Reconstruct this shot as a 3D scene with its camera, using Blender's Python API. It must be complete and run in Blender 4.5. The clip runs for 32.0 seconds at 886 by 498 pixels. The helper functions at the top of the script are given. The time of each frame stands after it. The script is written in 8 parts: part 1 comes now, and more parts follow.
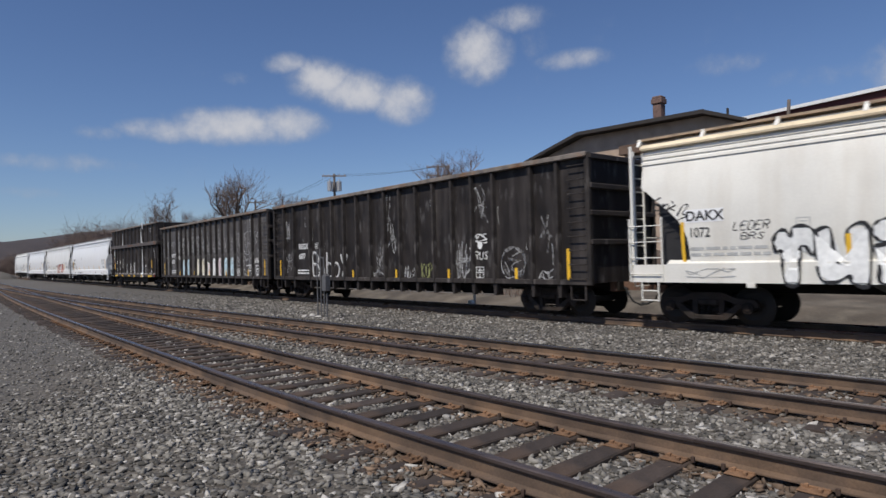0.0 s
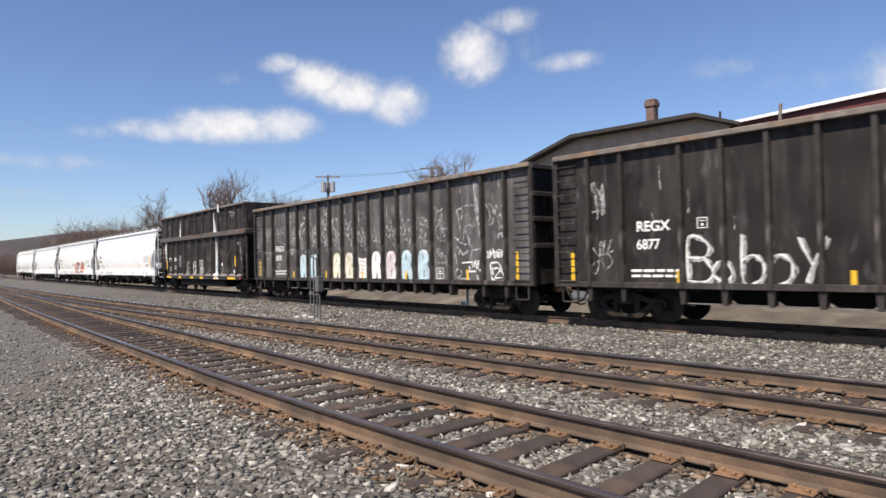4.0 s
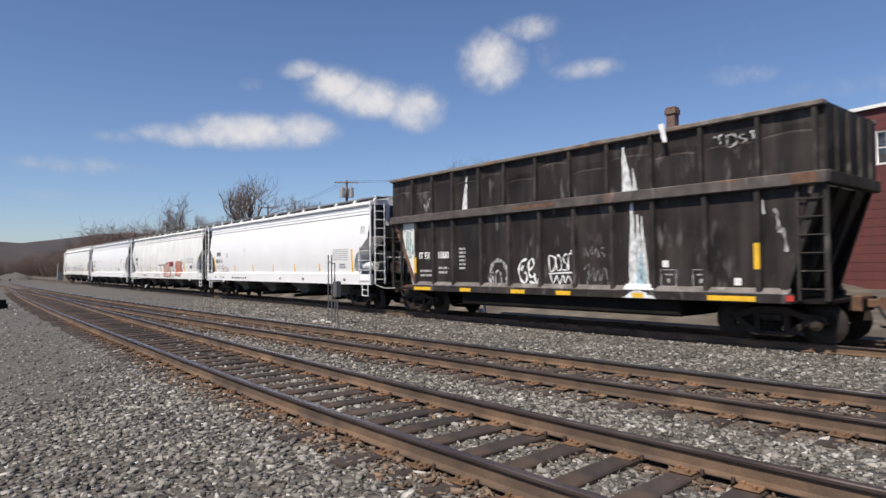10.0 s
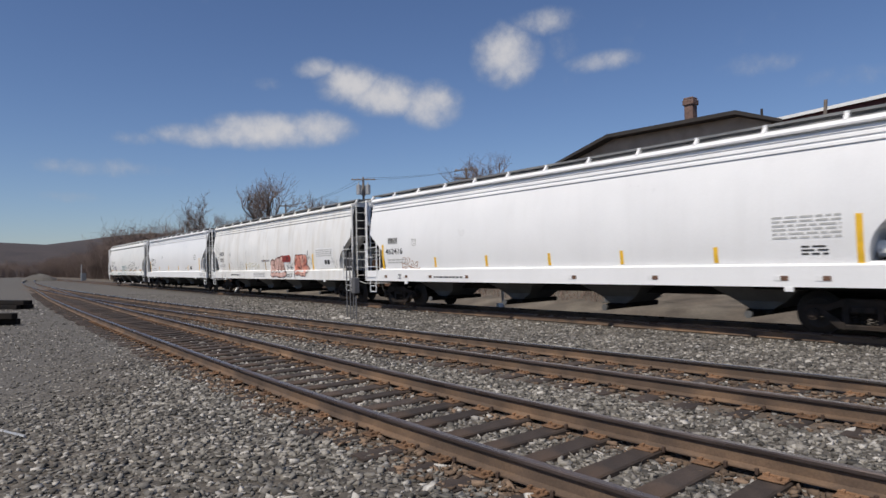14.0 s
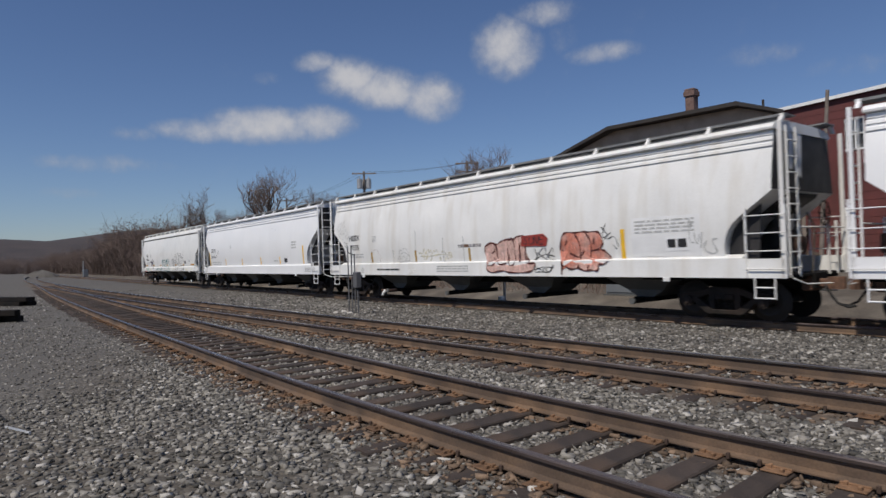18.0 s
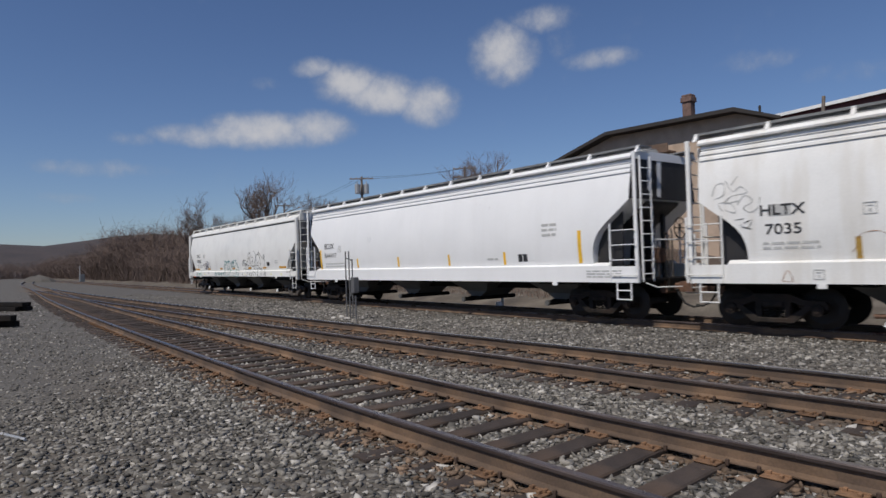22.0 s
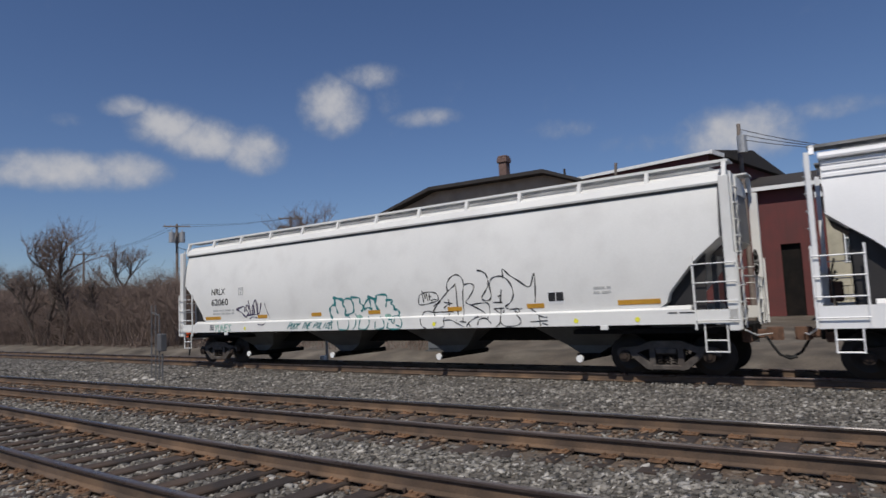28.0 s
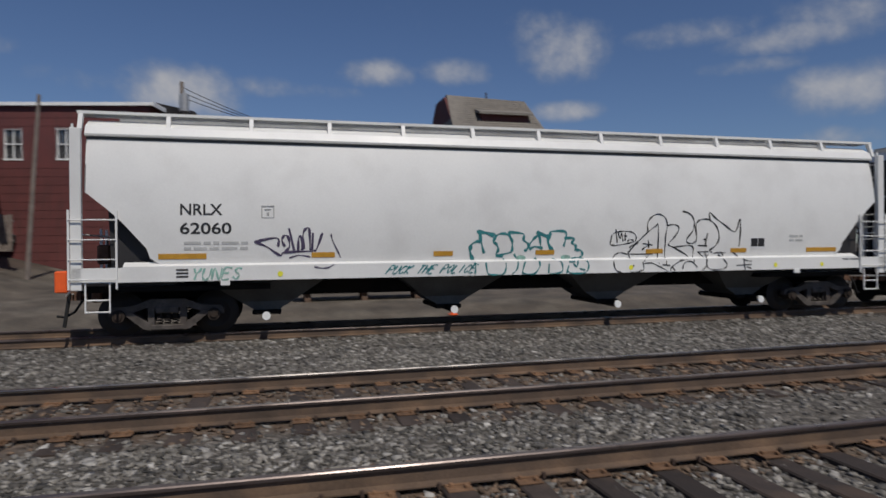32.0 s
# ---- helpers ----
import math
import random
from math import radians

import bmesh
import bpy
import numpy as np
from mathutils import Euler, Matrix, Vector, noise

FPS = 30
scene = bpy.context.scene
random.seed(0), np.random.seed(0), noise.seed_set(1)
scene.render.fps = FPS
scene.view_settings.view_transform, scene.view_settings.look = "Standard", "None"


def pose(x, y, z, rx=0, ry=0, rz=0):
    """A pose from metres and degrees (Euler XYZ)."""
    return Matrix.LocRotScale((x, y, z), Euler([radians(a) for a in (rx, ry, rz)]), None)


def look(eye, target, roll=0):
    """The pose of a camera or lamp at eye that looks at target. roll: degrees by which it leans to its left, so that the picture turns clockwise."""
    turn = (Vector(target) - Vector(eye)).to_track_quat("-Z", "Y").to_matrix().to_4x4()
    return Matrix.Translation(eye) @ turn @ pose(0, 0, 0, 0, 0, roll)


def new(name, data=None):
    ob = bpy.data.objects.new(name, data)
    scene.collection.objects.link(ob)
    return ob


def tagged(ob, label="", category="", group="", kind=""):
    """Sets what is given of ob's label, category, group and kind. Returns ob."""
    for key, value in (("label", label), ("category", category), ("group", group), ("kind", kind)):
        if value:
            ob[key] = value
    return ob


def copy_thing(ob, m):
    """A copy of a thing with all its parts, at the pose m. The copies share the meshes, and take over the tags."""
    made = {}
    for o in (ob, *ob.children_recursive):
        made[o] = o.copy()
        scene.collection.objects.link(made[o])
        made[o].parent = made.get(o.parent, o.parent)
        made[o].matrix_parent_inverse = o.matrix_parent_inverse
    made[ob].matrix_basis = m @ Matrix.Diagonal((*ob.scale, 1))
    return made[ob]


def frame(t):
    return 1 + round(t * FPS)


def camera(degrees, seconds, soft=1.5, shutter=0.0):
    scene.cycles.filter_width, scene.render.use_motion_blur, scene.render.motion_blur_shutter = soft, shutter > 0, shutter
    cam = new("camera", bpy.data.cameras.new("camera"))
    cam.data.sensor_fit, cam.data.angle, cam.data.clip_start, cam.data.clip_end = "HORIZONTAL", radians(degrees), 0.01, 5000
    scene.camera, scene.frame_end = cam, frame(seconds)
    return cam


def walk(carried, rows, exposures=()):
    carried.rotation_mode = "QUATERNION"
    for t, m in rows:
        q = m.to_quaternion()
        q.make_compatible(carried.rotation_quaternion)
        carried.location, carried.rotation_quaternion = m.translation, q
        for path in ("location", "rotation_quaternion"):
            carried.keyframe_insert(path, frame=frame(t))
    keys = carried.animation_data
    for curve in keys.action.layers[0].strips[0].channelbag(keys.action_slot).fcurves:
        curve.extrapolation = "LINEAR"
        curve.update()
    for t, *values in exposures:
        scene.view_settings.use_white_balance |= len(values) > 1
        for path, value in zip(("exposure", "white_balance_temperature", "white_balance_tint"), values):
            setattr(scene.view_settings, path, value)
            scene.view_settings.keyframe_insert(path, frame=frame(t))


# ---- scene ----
# A bystander beside a freight line: the train passes on the far track from -x to +x.
cam = camera(69.88, 32.0, soft=1.5, shutter=0.4)
PATH = [
    (0, pose(0.002, -0.033, 1.730, 90.84, 1.50, 46.61)),
    (0.5, pose(0.006, -0.032, 1.736, 91.30, 1.06, 46.44)),
    (1, pose(0.010, -0.034, 1.727, 91.69, 1.75, 46.38)),
    (1.5, pose(0.013, -0.037, 1.726, 90.71, 0.84, 46.25)),
    (2, pose(0.008, -0.030, 1.715, 91.00, 1.21, 45.40)),
    (2.5, pose(0.008, -0.024, 1.724, 91.34, 1.25, 45.60)),
    (3, pose(0.002, -0.019, 1.719, 90.90, 1.12, 45.25)),
    (3.5, pose(0.012, -0.034, 1.720, 91.17, 1.37, 45.82)),
    (5.5, pose(0.029, -0.039, 1.731, 90.21, 1.02, 46.53)),
    (6, pose(0.017, -0.041, 1.722, 90.38, 0.79, 46.37)),
    (6.5, pose(0.007, -0.040, 1.722, 90.45, 0.81, 46.37)),
    (7, pose(0.012, -0.044, 1.721, 90.47, 0.59, 46.69)),
    (7.5, pose(0.012, -0.045, 1.722, 91.14, 0.43, 46.82)),
    (8, pose(0.012, -0.048, 1.732, 91.70, 0.62, 47.14)),
    (8.5, pose(0.016, -0.045, 1.728, 92.15, 0.39, 47.27)),
    (9, pose(0.008, -0.050, 1.729, 91.88, 0.21, 47.47)),
    (9.5, pose(0.006, -0.053, 1.728, 91.51, -0.17, 47.35)),
    (10, pose(0.022, -0.060, 1.732, 91.55, 0.60, 47.57)),
    (10.5, pose(0.027, -0.062, 1.728, 91.53, 0.85, 47.94)),
    (11, pose(0.037, -0.067, 1.730, 90.86, 0.90, 48.41)),
    (11.5, pose(0.039, -0.077, 1.725, 90.64, 1.09, 48.50)),
    (12, pose(0.033, -0.072, 1.727, 90.66, 1.31, 48.67)),
    (12.5, pose(0.042, -0.071, 1.724, 90.83, 1.64, 48.95)),
    (13, pose(0.034, -0.073, 1.725, 91.07, 1.25, 49.17)),
    (13.5, pose(0.029, -0.071, 1.713, 91.12, 1.35, 49.28)),
    (15.5, pose(0.008, -0.060, 1.727, 91.44, 1.25, 48.23)),
    (16, pose(0.008, -0.064, 1.729, 90.49, 1.41, 48.15)),
    (16.5, pose(0.017, -0.066, 1.727, 90.20, 1.52, 48.28)),
    (17, pose(0.024, -0.072, 1.728, 90.28, 1.54, 48.30)),
    (17.5, pose(0.021, -0.077, 1.723, 90.42, 1.41, 48.73)),
    (18, pose(0.021, -0.074, 1.723, 90.61, 1.80, 49.26)),
    (18.5, pose(0.029, -0.085, 1.729, 90.62, 1.82, 49.55)),
    (19, pose(0.019, -0.079, 1.727, 90.62, 1.78, 49.53)),
    (19.5, pose(0.016, -0.077, 1.728, 90.56, 1.66, 49.56)),
    (20, pose(0.016, -0.072, 1.728, 90.67, 1.32, 49.52)),
    (20.5, pose(0.015, -0.078, 1.731, 91.37, 1.32, 49.28)),
    (21, pose(0.010, -0.075, 1.729, 91.27, 1.64, 49.09)),
    (21.5, pose(0.012, -0.074, 1.727, 91.05, 1.87, 49.07)),
    (22, pose(0.008, -0.072, 1.727, 91.07, 1.77, 49.04)),
    (22.5, pose(0.002, -0.071, 1.727, 91.06, 1.21, 48.75)),
    (23, pose(-0.003, -0.070, 1.729, 91.58, 1.53, 48.49)),
    (23.5, pose(0.006, -0.080, 1.729, 91.78, 1.92, 48.30)),
    (24, pose(-0.002, -0.065, 1.723, 92.85, 1.74, 47.66)),
    (24.5, pose(-0.007, -0.056, 1.723, 92.69, 1.88, 46.70)),
    (26.5, pose(-0.005, -0.037, 1.711, 92.21, 2.85, 44.21)),
    (27, pose(-0.016, 0.003, 1.705, 92.52, 2.52, 40.87)),
    (27.5, pose(-0.028, 0.033, 1.704, 93.25, 2.43, 37.08)),
    (28, pose(-0.027, 0.135, 1.751, 95.12, 2.45, 33.64)),
    (28.5, pose(0.004, 0.283, 1.768, 95.22, 1.31, 30.79)),
    (29, pose(0.028, 0.412, 1.770, 95.66, 1.03, 26.39)),
    (29.5, pose(0.025, 0.451, 1.787, 94.83, 2.26, 15.78)),
    (30, pose(-0.004, 0.495, 1.765, 94.11, 1.86, 11.03)),
    (30.5, pose(-0.037, 0.488, 1.741, 92.86, 0.88, 7.01)),
    (31, pose(-0.025, 0.470, 1.728, 91.58, 0.07, 3.61)),
    (31.5, pose(-0.004, 0.452, 1.763, 91.76, 0.16, -5.52)),
    (32, pose(-0.001, 0.412, 1.795, 89.83, 0.49, -14.54)),
]
EXPOSURES = [(0.0, -0.24, 6350, 10), (1.0, -0.18, 6450, 10), (2.0, 0.24, 6700, 10), (3.0, 0.43, 6800, 10), (6.0, 0.62, 6850, 10), (7.0, 0.62, 6850, 10), (8.0, 0.34, 6750, 10), (9.0, 0.19, 6720, 10), (10.0, 0.18, 6700, 10), (11.0, 0.26, 6750, 10),
             (12.0, 0.12, 6700, 10), (13.0, -0.02, 6650, 10), (16.0, -0.42, 6450, 10), (19.0, -0.39, 6450, 10), (23.0, -0.39, 6400, 10), (24.0, -0.42, 6400, 10), (28.0, -0.48, 6400, 10), (31.0, -0.78, 6400, 10), (32.0, -0.78, 6400, 10)]
walk(cam, PATH, EXPOSURES)

# ---- world and sun ----
SUN_FROM = Vector((0.14, -0.68, 1.0)).normalized()
sun = new("sun", bpy.data.lights.new("sun", "SUN"))
sun.data.energy, sun.data.angle, sun.data.color = 4.9, radians(0.6), (1.0, 0.93, 0.83)
sun.matrix_world = look(SUN_FROM * 100, (0, 0, 0))

# clouds: azimuth from +y towards +x, elevation, half width and half height in degrees, weight
CLOUDS = [
    (-60.0, 17.00, 1.7, 0.80, 0.85), (-57.2, 15.85, 2.5, 1.50, 1.00), (-53.6, 14.85, 3.2, 1.45, 1.00), (-49.8, 14.10, 2.3, 1.65, 1.00),
    (-69.6, 11.10, 3.2, 0.80, 0.80), (-64.0, 11.65, 4.8, 1.30, 1.00), (-60.4, 11.95, 2.8, 1.25, 1.00), (-67.0, 11.30, 3.0, 0.95, 0.90), (-75.0, 10.60, 1.8, 0.50, 0.40),
    (-43.0, 18.00, 2.5, 2.20, 1.00), (-39.4, 20.50, 2.7, 1.00, 0.75), (-34.6, 16.85, 2.5, 0.75, 0.70), (-37.6, 18.60, 1.4, 1.30, 0.40),
    (-77.4, 8.15, 4.0, 0.65, 0.55), (-79.4, 5.80, 2.0, 0.50, 0.45), (-21.8, 15.10, 2.6, 0.80, 0.45), (-64.5, 15.60, 1.0, 0.50, 0.35),
    (-7.9, 12.85, 4.0, 2.10, 0.95), (-1.2, 13.90, 2.4, 0.80, 0.55), (-15.5, 13.20, 3.6, 0.80, 0.35), (4.0, 13.60, 2.6, 0.60, 0.45),
    (25.6, 16.90, 3.2, 2.20, 0.85), (24.0, 18.60, 3.0, 1.60, 0.60), (8.8, 15.35, 2.9, 1.00, 0.80),
    (15.6, 15.40, 2.6, 1.00, 0.75), (25.2, 11.75, 2.9, 0.80, 0.85), (36.0, 17.20, 4.5, 0.90, 0.60), (43.5, 16.00, 4.5, 1.00, 0.65),
    (49.0, 17.20, 5.0, 1.60, 0.60), (47.2, 11.75, 3.6, 1.60, 0.90), (40.0, 14.20, 3.2, 0.60, 0.50),
    (46.0, 8.00, 2.6, 0.80, 0.60), (70.0, 15.00, 9.0, 3.00, 0.80), (110.0, 22.00, 12.0, 4.00, 0.70),
    (-130.0, 20.00, 11.0, 3.50, 0.70), (170.0, 18.00, 10.0, 3.00, 0.70),
]


def make_world():
    world = bpy.data.worlds.new("sky")
    world.use_nodes = True
    scene.world = world
    nt = world.node_tree
    nt.nodes.clear()
    N, Lk = nt.nodes.new, nt.links.new

    def math_node(op, a, b=None):
        n = N("ShaderNodeMath")
        n.operation = op
        for i, v in enumerate((a, b)):
            if v is None:
                continue
            if isinstance(v, (int, float)):
                n.inputs[i].default_value = v
            else:
                Lk(v, n.inputs[i])
        return n.outputs[0]

    sky = N("ShaderNodeTexSky")
    sky.sky_type, sky.sun_disc = "NISHITA", False
    sky.sun_elevation = math.asin(SUN_FROM.z)
    sky.sun_rotation = math.atan2(SUN_FROM.x, SUN_FROM.y)
    sky.air_density, sky.dust_density, sky.ozone_density = 1.0, 0.3, 2.2
    tint = N("ShaderNodeMix")
    tint.data_type, tint.blend_type = "RGBA", "MULTIPLY"
    tint.inputs[0].default_value = 1.0
    Lk(sky.outputs[0], tint.inputs[6])
    tint.inputs[7].default_value = SKY_TINT
    coord = N("ShaderNodeTexCoord").outputs["Generated"]
    wob = N("ShaderNodeTexNoise")
    wob.inputs["Scale"].default_value, wob.inputs["Detail"].default_value = 27.0, 7.0
    wob.inputs["Roughness"].default_value = 0.62
    Lk(coord, wob.inputs["Vector"])
    fine = N("ShaderNodeTexNoise")
    fine.inputs["Scale"].default_value, fine.inputs["Detail"].default_value = 7.0, 5.0
    Lk(coord, fine.inputs["Vector"])
    total = None
    for az, el, w, h, weight in CLOUDS:
        a, e = radians(az), radians(el)
        front = Vector((math.sin(a) * math.cos(e), math.cos(a) * math.cos(e), math.sin(e)))
        side = Vector((math.cos(a), -math.sin(a), 0))
        up = side.cross(front)
        dots = []
        for vec, size in ((side, w), (up, h)):
            d = N("ShaderNodeVectorMath")
            d.operation = "DOT_PRODUCT"
            Lk(coord, d.inputs[0])
            d.inputs[1].default_value = vec / math.sin(radians(size))
            dots.append(d.outputs["Value"])
        ahead = N("ShaderNodeVectorMath")
        ahead.operation = "DOT_PRODUCT"
        Lk(coord, ahead.inputs[0])
        ahead.inputs[1].default_value = front
        r2 = math_node("ADD", math_node("MULTIPLY", dots[0], dots[0]), math_node("MULTIPLY", dots[1], dots[1]))
        blob = math_node("MULTIPLY", math_node("MAXIMUM", math_node("SUBTRACT", 1.45, math_node("MULTIPLY", r2, 0.62)), -1.0), weight)
        blob = math_node("MULTIPLY", blob, math_node("GREATER_THAN", ahead.outputs["Value"], 0.0))
        total = blob if total is None else math_node("MAXIMUM", total, blob)
    rough = math_node("MULTIPLY", math_node("SUBTRACT", wob.outputs["Fac"], 0.5), 1.5)
    soft = math_node("MULTIPLY", math_node("SUBTRACT", fine.outputs["Fac"], 0.5), 1.2)
    dens = math_node("ADD", math_node("ADD", total, rough), soft)
    ramp = N("ShaderNodeMapRange")
    ramp.interpolation_type = "SMOOTHSTEP"
    ramp.inputs["From Min"].default_value, ramp.inputs["From Max"].default_value = 0.15, 1.75
    Lk(dens, ramp.inputs["Value"])
    # only where a cloud stands at all
    gate = N("ShaderNodeMapRange")
    gate.inputs["From Min"].default_value, gate.inputs["From Max"].default_value = -0.3, 0.35
    Lk(total, gate.inputs["Value"])
    cover = math_node("MULTIPLY", math_node("MULTIPLY", ramp.outputs[0], gate.outputs[0]), 0.92)
    shade = N("ShaderNodeMix")
    shade.data_type = "RGBA"
    shade.inputs[6].default_value, shade.inputs[7].default_value = CLOUD_DARK, CLOUD_LIGHT
    Lk(ramp.outputs[0], shade.inputs[0])
    mix = N("ShaderNodeMix")
    mix.data_type = "RGBA"
    Lk(cover, mix.inputs[0])
    Lk(tint.outputs[2], mix.inputs[6])
    Lk(shade.outputs[2], mix.inputs[7])
    bg = N("ShaderNodeBackground")
    bg.inputs["Strength"].default_value = SKY_STRENGTH
    Lk(mix.outputs[2], bg.inputs["Color"])
    Lk(bg.outputs[0], N("ShaderNodeOutputWorld").inputs["Surface"])


SKY_STRENGTH = 0.085
SKY_TINT = (0.85, 0.94, 1.17, 1)
CLOUD_DARK, CLOUD_LIGHT = (4.6, 5.0, 5.8, 1), (8.3, 8.2, 8.4, 1)
make_world()


# ---- materials ----
def material(name, color, rough=0.8, metal=0.0, vary=0.25, scale=6.0, fine=60.0, bump=0.15, depth=0.01, dirt=None, dirt_amount=0.0,
             streak=False, per_object=0.0, per_island=0.0, second=None, second_scale=1.5, second_cut=0.55, spec=0.5, scuff=None, scuff_amount=0.5, patchy=0.0):
    """A painted, stony or wooden surface: base colour with coarse and fine noise, an optional second colour in blotches,
    dirt in streaks or patches, and a fine relief."""
    m = bpy.data.materials.new(name)
    m.use_nodes = True
    nt = m.node_tree
    N, Lk = nt.nodes.new, nt.links.new
    b = nt.nodes["Principled BSDF"]
    b.inputs["Roughness"].default_value, b.inputs["Metallic"].default_value = rough, metal
    b.inputs["Specular IOR Level"].default_value = spec
    pos = N("ShaderNodeTexCoord").outputs["Object"]

    def noise_node(s, detail=4.0, stretch=None):
        n = N("ShaderNodeTexNoise")
        n.inputs["Scale"].default_value, n.inputs["Detail"].default_value = s, detail
        if stretch:
            mp = N("ShaderNodeMapping")
            mp.inputs["Scale"].default_value = stretch
            Lk(pos, mp.inputs["Vector"])
            Lk(mp.outputs[0], n.inputs["Vector"])
        else:
            Lk(pos, n.inputs["Vector"])
        return n.outputs["Fac"]

    def mixed(fac, a, c, mode="MIX"):
        x = N("ShaderNodeMix")
        x.data_type, x.blend_type = "RGBA", mode
        for sock, v in ((x.inputs[0], fac), (x.inputs[6], a), (x.inputs[7], c)):
            if isinstance(v, (int, float, tuple)):
                sock.default_value = v
            else:
                Lk(v, sock)
        return x.outputs[2]

    def ranged(v, a, c, lo=0.0, hi=1.0):
        x = N("ShaderNodeMapRange")
        Lk(v, x.inputs["Value"])
        for k, val in (("From Min", a), ("From Max", c), ("To Min", lo), ("To Max", hi)):
            x.inputs[k].default_value = val
        return x.outputs[0]

    col = (*color, 1)
    if second:
        col = mixed(ranged(noise_node(second_scale), second_cut - 0.08, second_cut + 0.08), col, (*second, 1))
    coarse, small = noise_node(scale), noise_node(fine)
    col = mixed(1.0, col, ranged(coarse, 0.3, 0.7, 1 - vary, 1 + vary), "MULTIPLY")
    col = mixed(1.0, col, ranged(small, 0.3, 0.7, 1 - vary * 0.5, 1 + vary * 0.5), "MULTIPLY")
    if per_object:
        col = mixed(1.0, col, ranged(N("ShaderNodeObjectInfo").outputs["Random"], 0, 1, 1 - per_object, 1 + per_object), "MULTIPLY")
    if per_island:
        col = mixed(1.0, col, ranged(N("ShaderNodeNewGeometry").outputs["Random Per Island"], 0, 1, 1 - per_island, 1 + per_island), "MULTIPLY")
    if dirt:
        where = noise_node(3.0, 6.0, (1.0, 1.0, 0.12)) if streak else noise_node(1.3, 6.0)
        col = mixed(ranged(where, 0.48, 0.78, 0.0, dirt_amount), col, (*dirt, 1))
    if scuff:
        scraped = mixed(1.0, ranged(noise_node(5.0, 8.0, (1.0, 1.0, 0.3)), 0.56, 0.72), ranged(noise_node(0.9, 3.0), 0.42, 0.62), "MULTIPLY")
        col = mixed(mixed(1.0, scraped, (scuff_amount, scuff_amount, scuff_amount, 1), "MULTIPLY"), col, (*scuff, 1))
    if patchy:
        Lk(ranged(noise_node(14.0, 6.0, (1.0, 1.0, 0.5)), 0.36, 0.60, 1 - patchy, 1.0), b.inputs["Alpha"])
    Lk(col, b.inputs["Base Color"]) if not isinstance(col, tuple) else None
    Lk(ranged(coarse, 0.3, 0.7, max(rough - 0.12, 0.05), min(rough + 0.12, 1.0)), b.inputs["Roughness"])
    if bump:
        bp = N("ShaderNodeBump")
        bp.inputs["Strength"].default_value, bp.inputs["Distance"].default_value = bump, depth
        Lk(small, bp.inputs["Height"])
        Lk(bp.outputs[0], b.inputs["Normal"])
    return m


WHITE = material("white paint", (0.80, 0.80, 0.79), 0.42, vary=0.04, scale=0.8, fine=25, bump=0.05, dirt=(0.36, 0.33, 0.29), dirt_amount=0.15, streak=True)
WHITE_NEW = material("clean white paint", (0.80, 0.80, 0.80), 0.38, vary=0.03, scale=0.7, fine=25, bump=0.04, dirt=(0.5, 0.48, 0.45), dirt_amount=0.08, streak=True)
GREY_WHITE = material("grey white paint", (0.74, 0.735, 0.71), 0.45, vary=0.04, scale=0.4, fine=25, bump=0.04, dirt=(0.45, 0.43, 0.41), dirt_amount=0.28)
BOARD_GREY = material("dull galvanised running board", (0.20, 0.20, 0.20), 0.6, 0.2, vary=0.2, scale=3.0, fine=40, bump=0.15)
COAMING = material("weathered roof coaming greyed as shade", (0.30, 0.30, 0.29), 0.75, vary=0.2, scale=2.0, fine=30, bump=0.1, dirt=(0.14, 0.12, 0.10), dirt_amount=0.5)
DIRTY_WHITE = material("dirty white paint", (0.76, 0.755, 0.735), 0.45, vary=0.06, scale=0.8, fine=25, bump=0.05, dirt=(0.42, 0.34, 0.22), dirt_amount=0.32, streak=True)
CREAM = material("weathered cream paint", (0.74, 0.72, 0.66), 0.5, vary=0.06, scale=0.9, fine=25, bump=0.06, dirt=(0.42, 0.33, 0.22), dirt_amount=0.22, streak=True)
RUSTY_CREAM = material("rust stained cream roof", (0.72, 0.61, 0.43), 0.7, vary=0.12, scale=2.0, fine=25, bump=0.1, dirt=(0.42, 0.27, 0.14), dirt_amount=0.5)
WOOD_BOARD = material("weathered wooden running board", (0.34, 0.25, 0.175), 0.9, vary=0.3, scale=4.0, fine=40, bump=0.3)
BLACK_STEEL = material("scuffed black steel", (0.021, 0.0175, 0.0165), 0.62, spec=0.22, vary=0.35, scale=1.3, fine=30, bump=0.12, dirt=(0.10, 0.088, 0.084), dirt_amount=0.5, streak=True, scuff=(0.26, 0.25, 0.25), scuff_amount=0.35)
WORN_STEEL = material("worn brown black steel", (0.024, 0.0195, 0.0180), 0.60, spec=0.25, vary=0.35, scale=1.1, fine=30, bump=0.12, dirt=(0.085, 0.070, 0.064), dirt_amount=0.5, streak=True, scuff=(0.30, 0.28, 0.27), scuff_amount=0.4)
DUSTY_STEEL = material("dusty scraped black steel", (0.068, 0.062, 0.061), 0.65, spec=0.3, vary=0.4, scale=1.6, fine=30, bump=0.15, dirt=(0.22, 0.21, 0.21), dirt_amount=0.6, streak=True, scuff=(0.34, 0.33, 0.33), scuff_amount=0.45)
RIB_STEEL = material("black rib steel", (0.034, 0.029, 0.027), 0.65, spec=0.25, vary=0.35, scale=3.0, fine=40, bump=0.15, dirt=(0.10, 0.085, 0.075), dirt_amount=0.35, per_object=0.25, scuff=(0.34, 0.31, 0.29), scuff_amount=0.45)
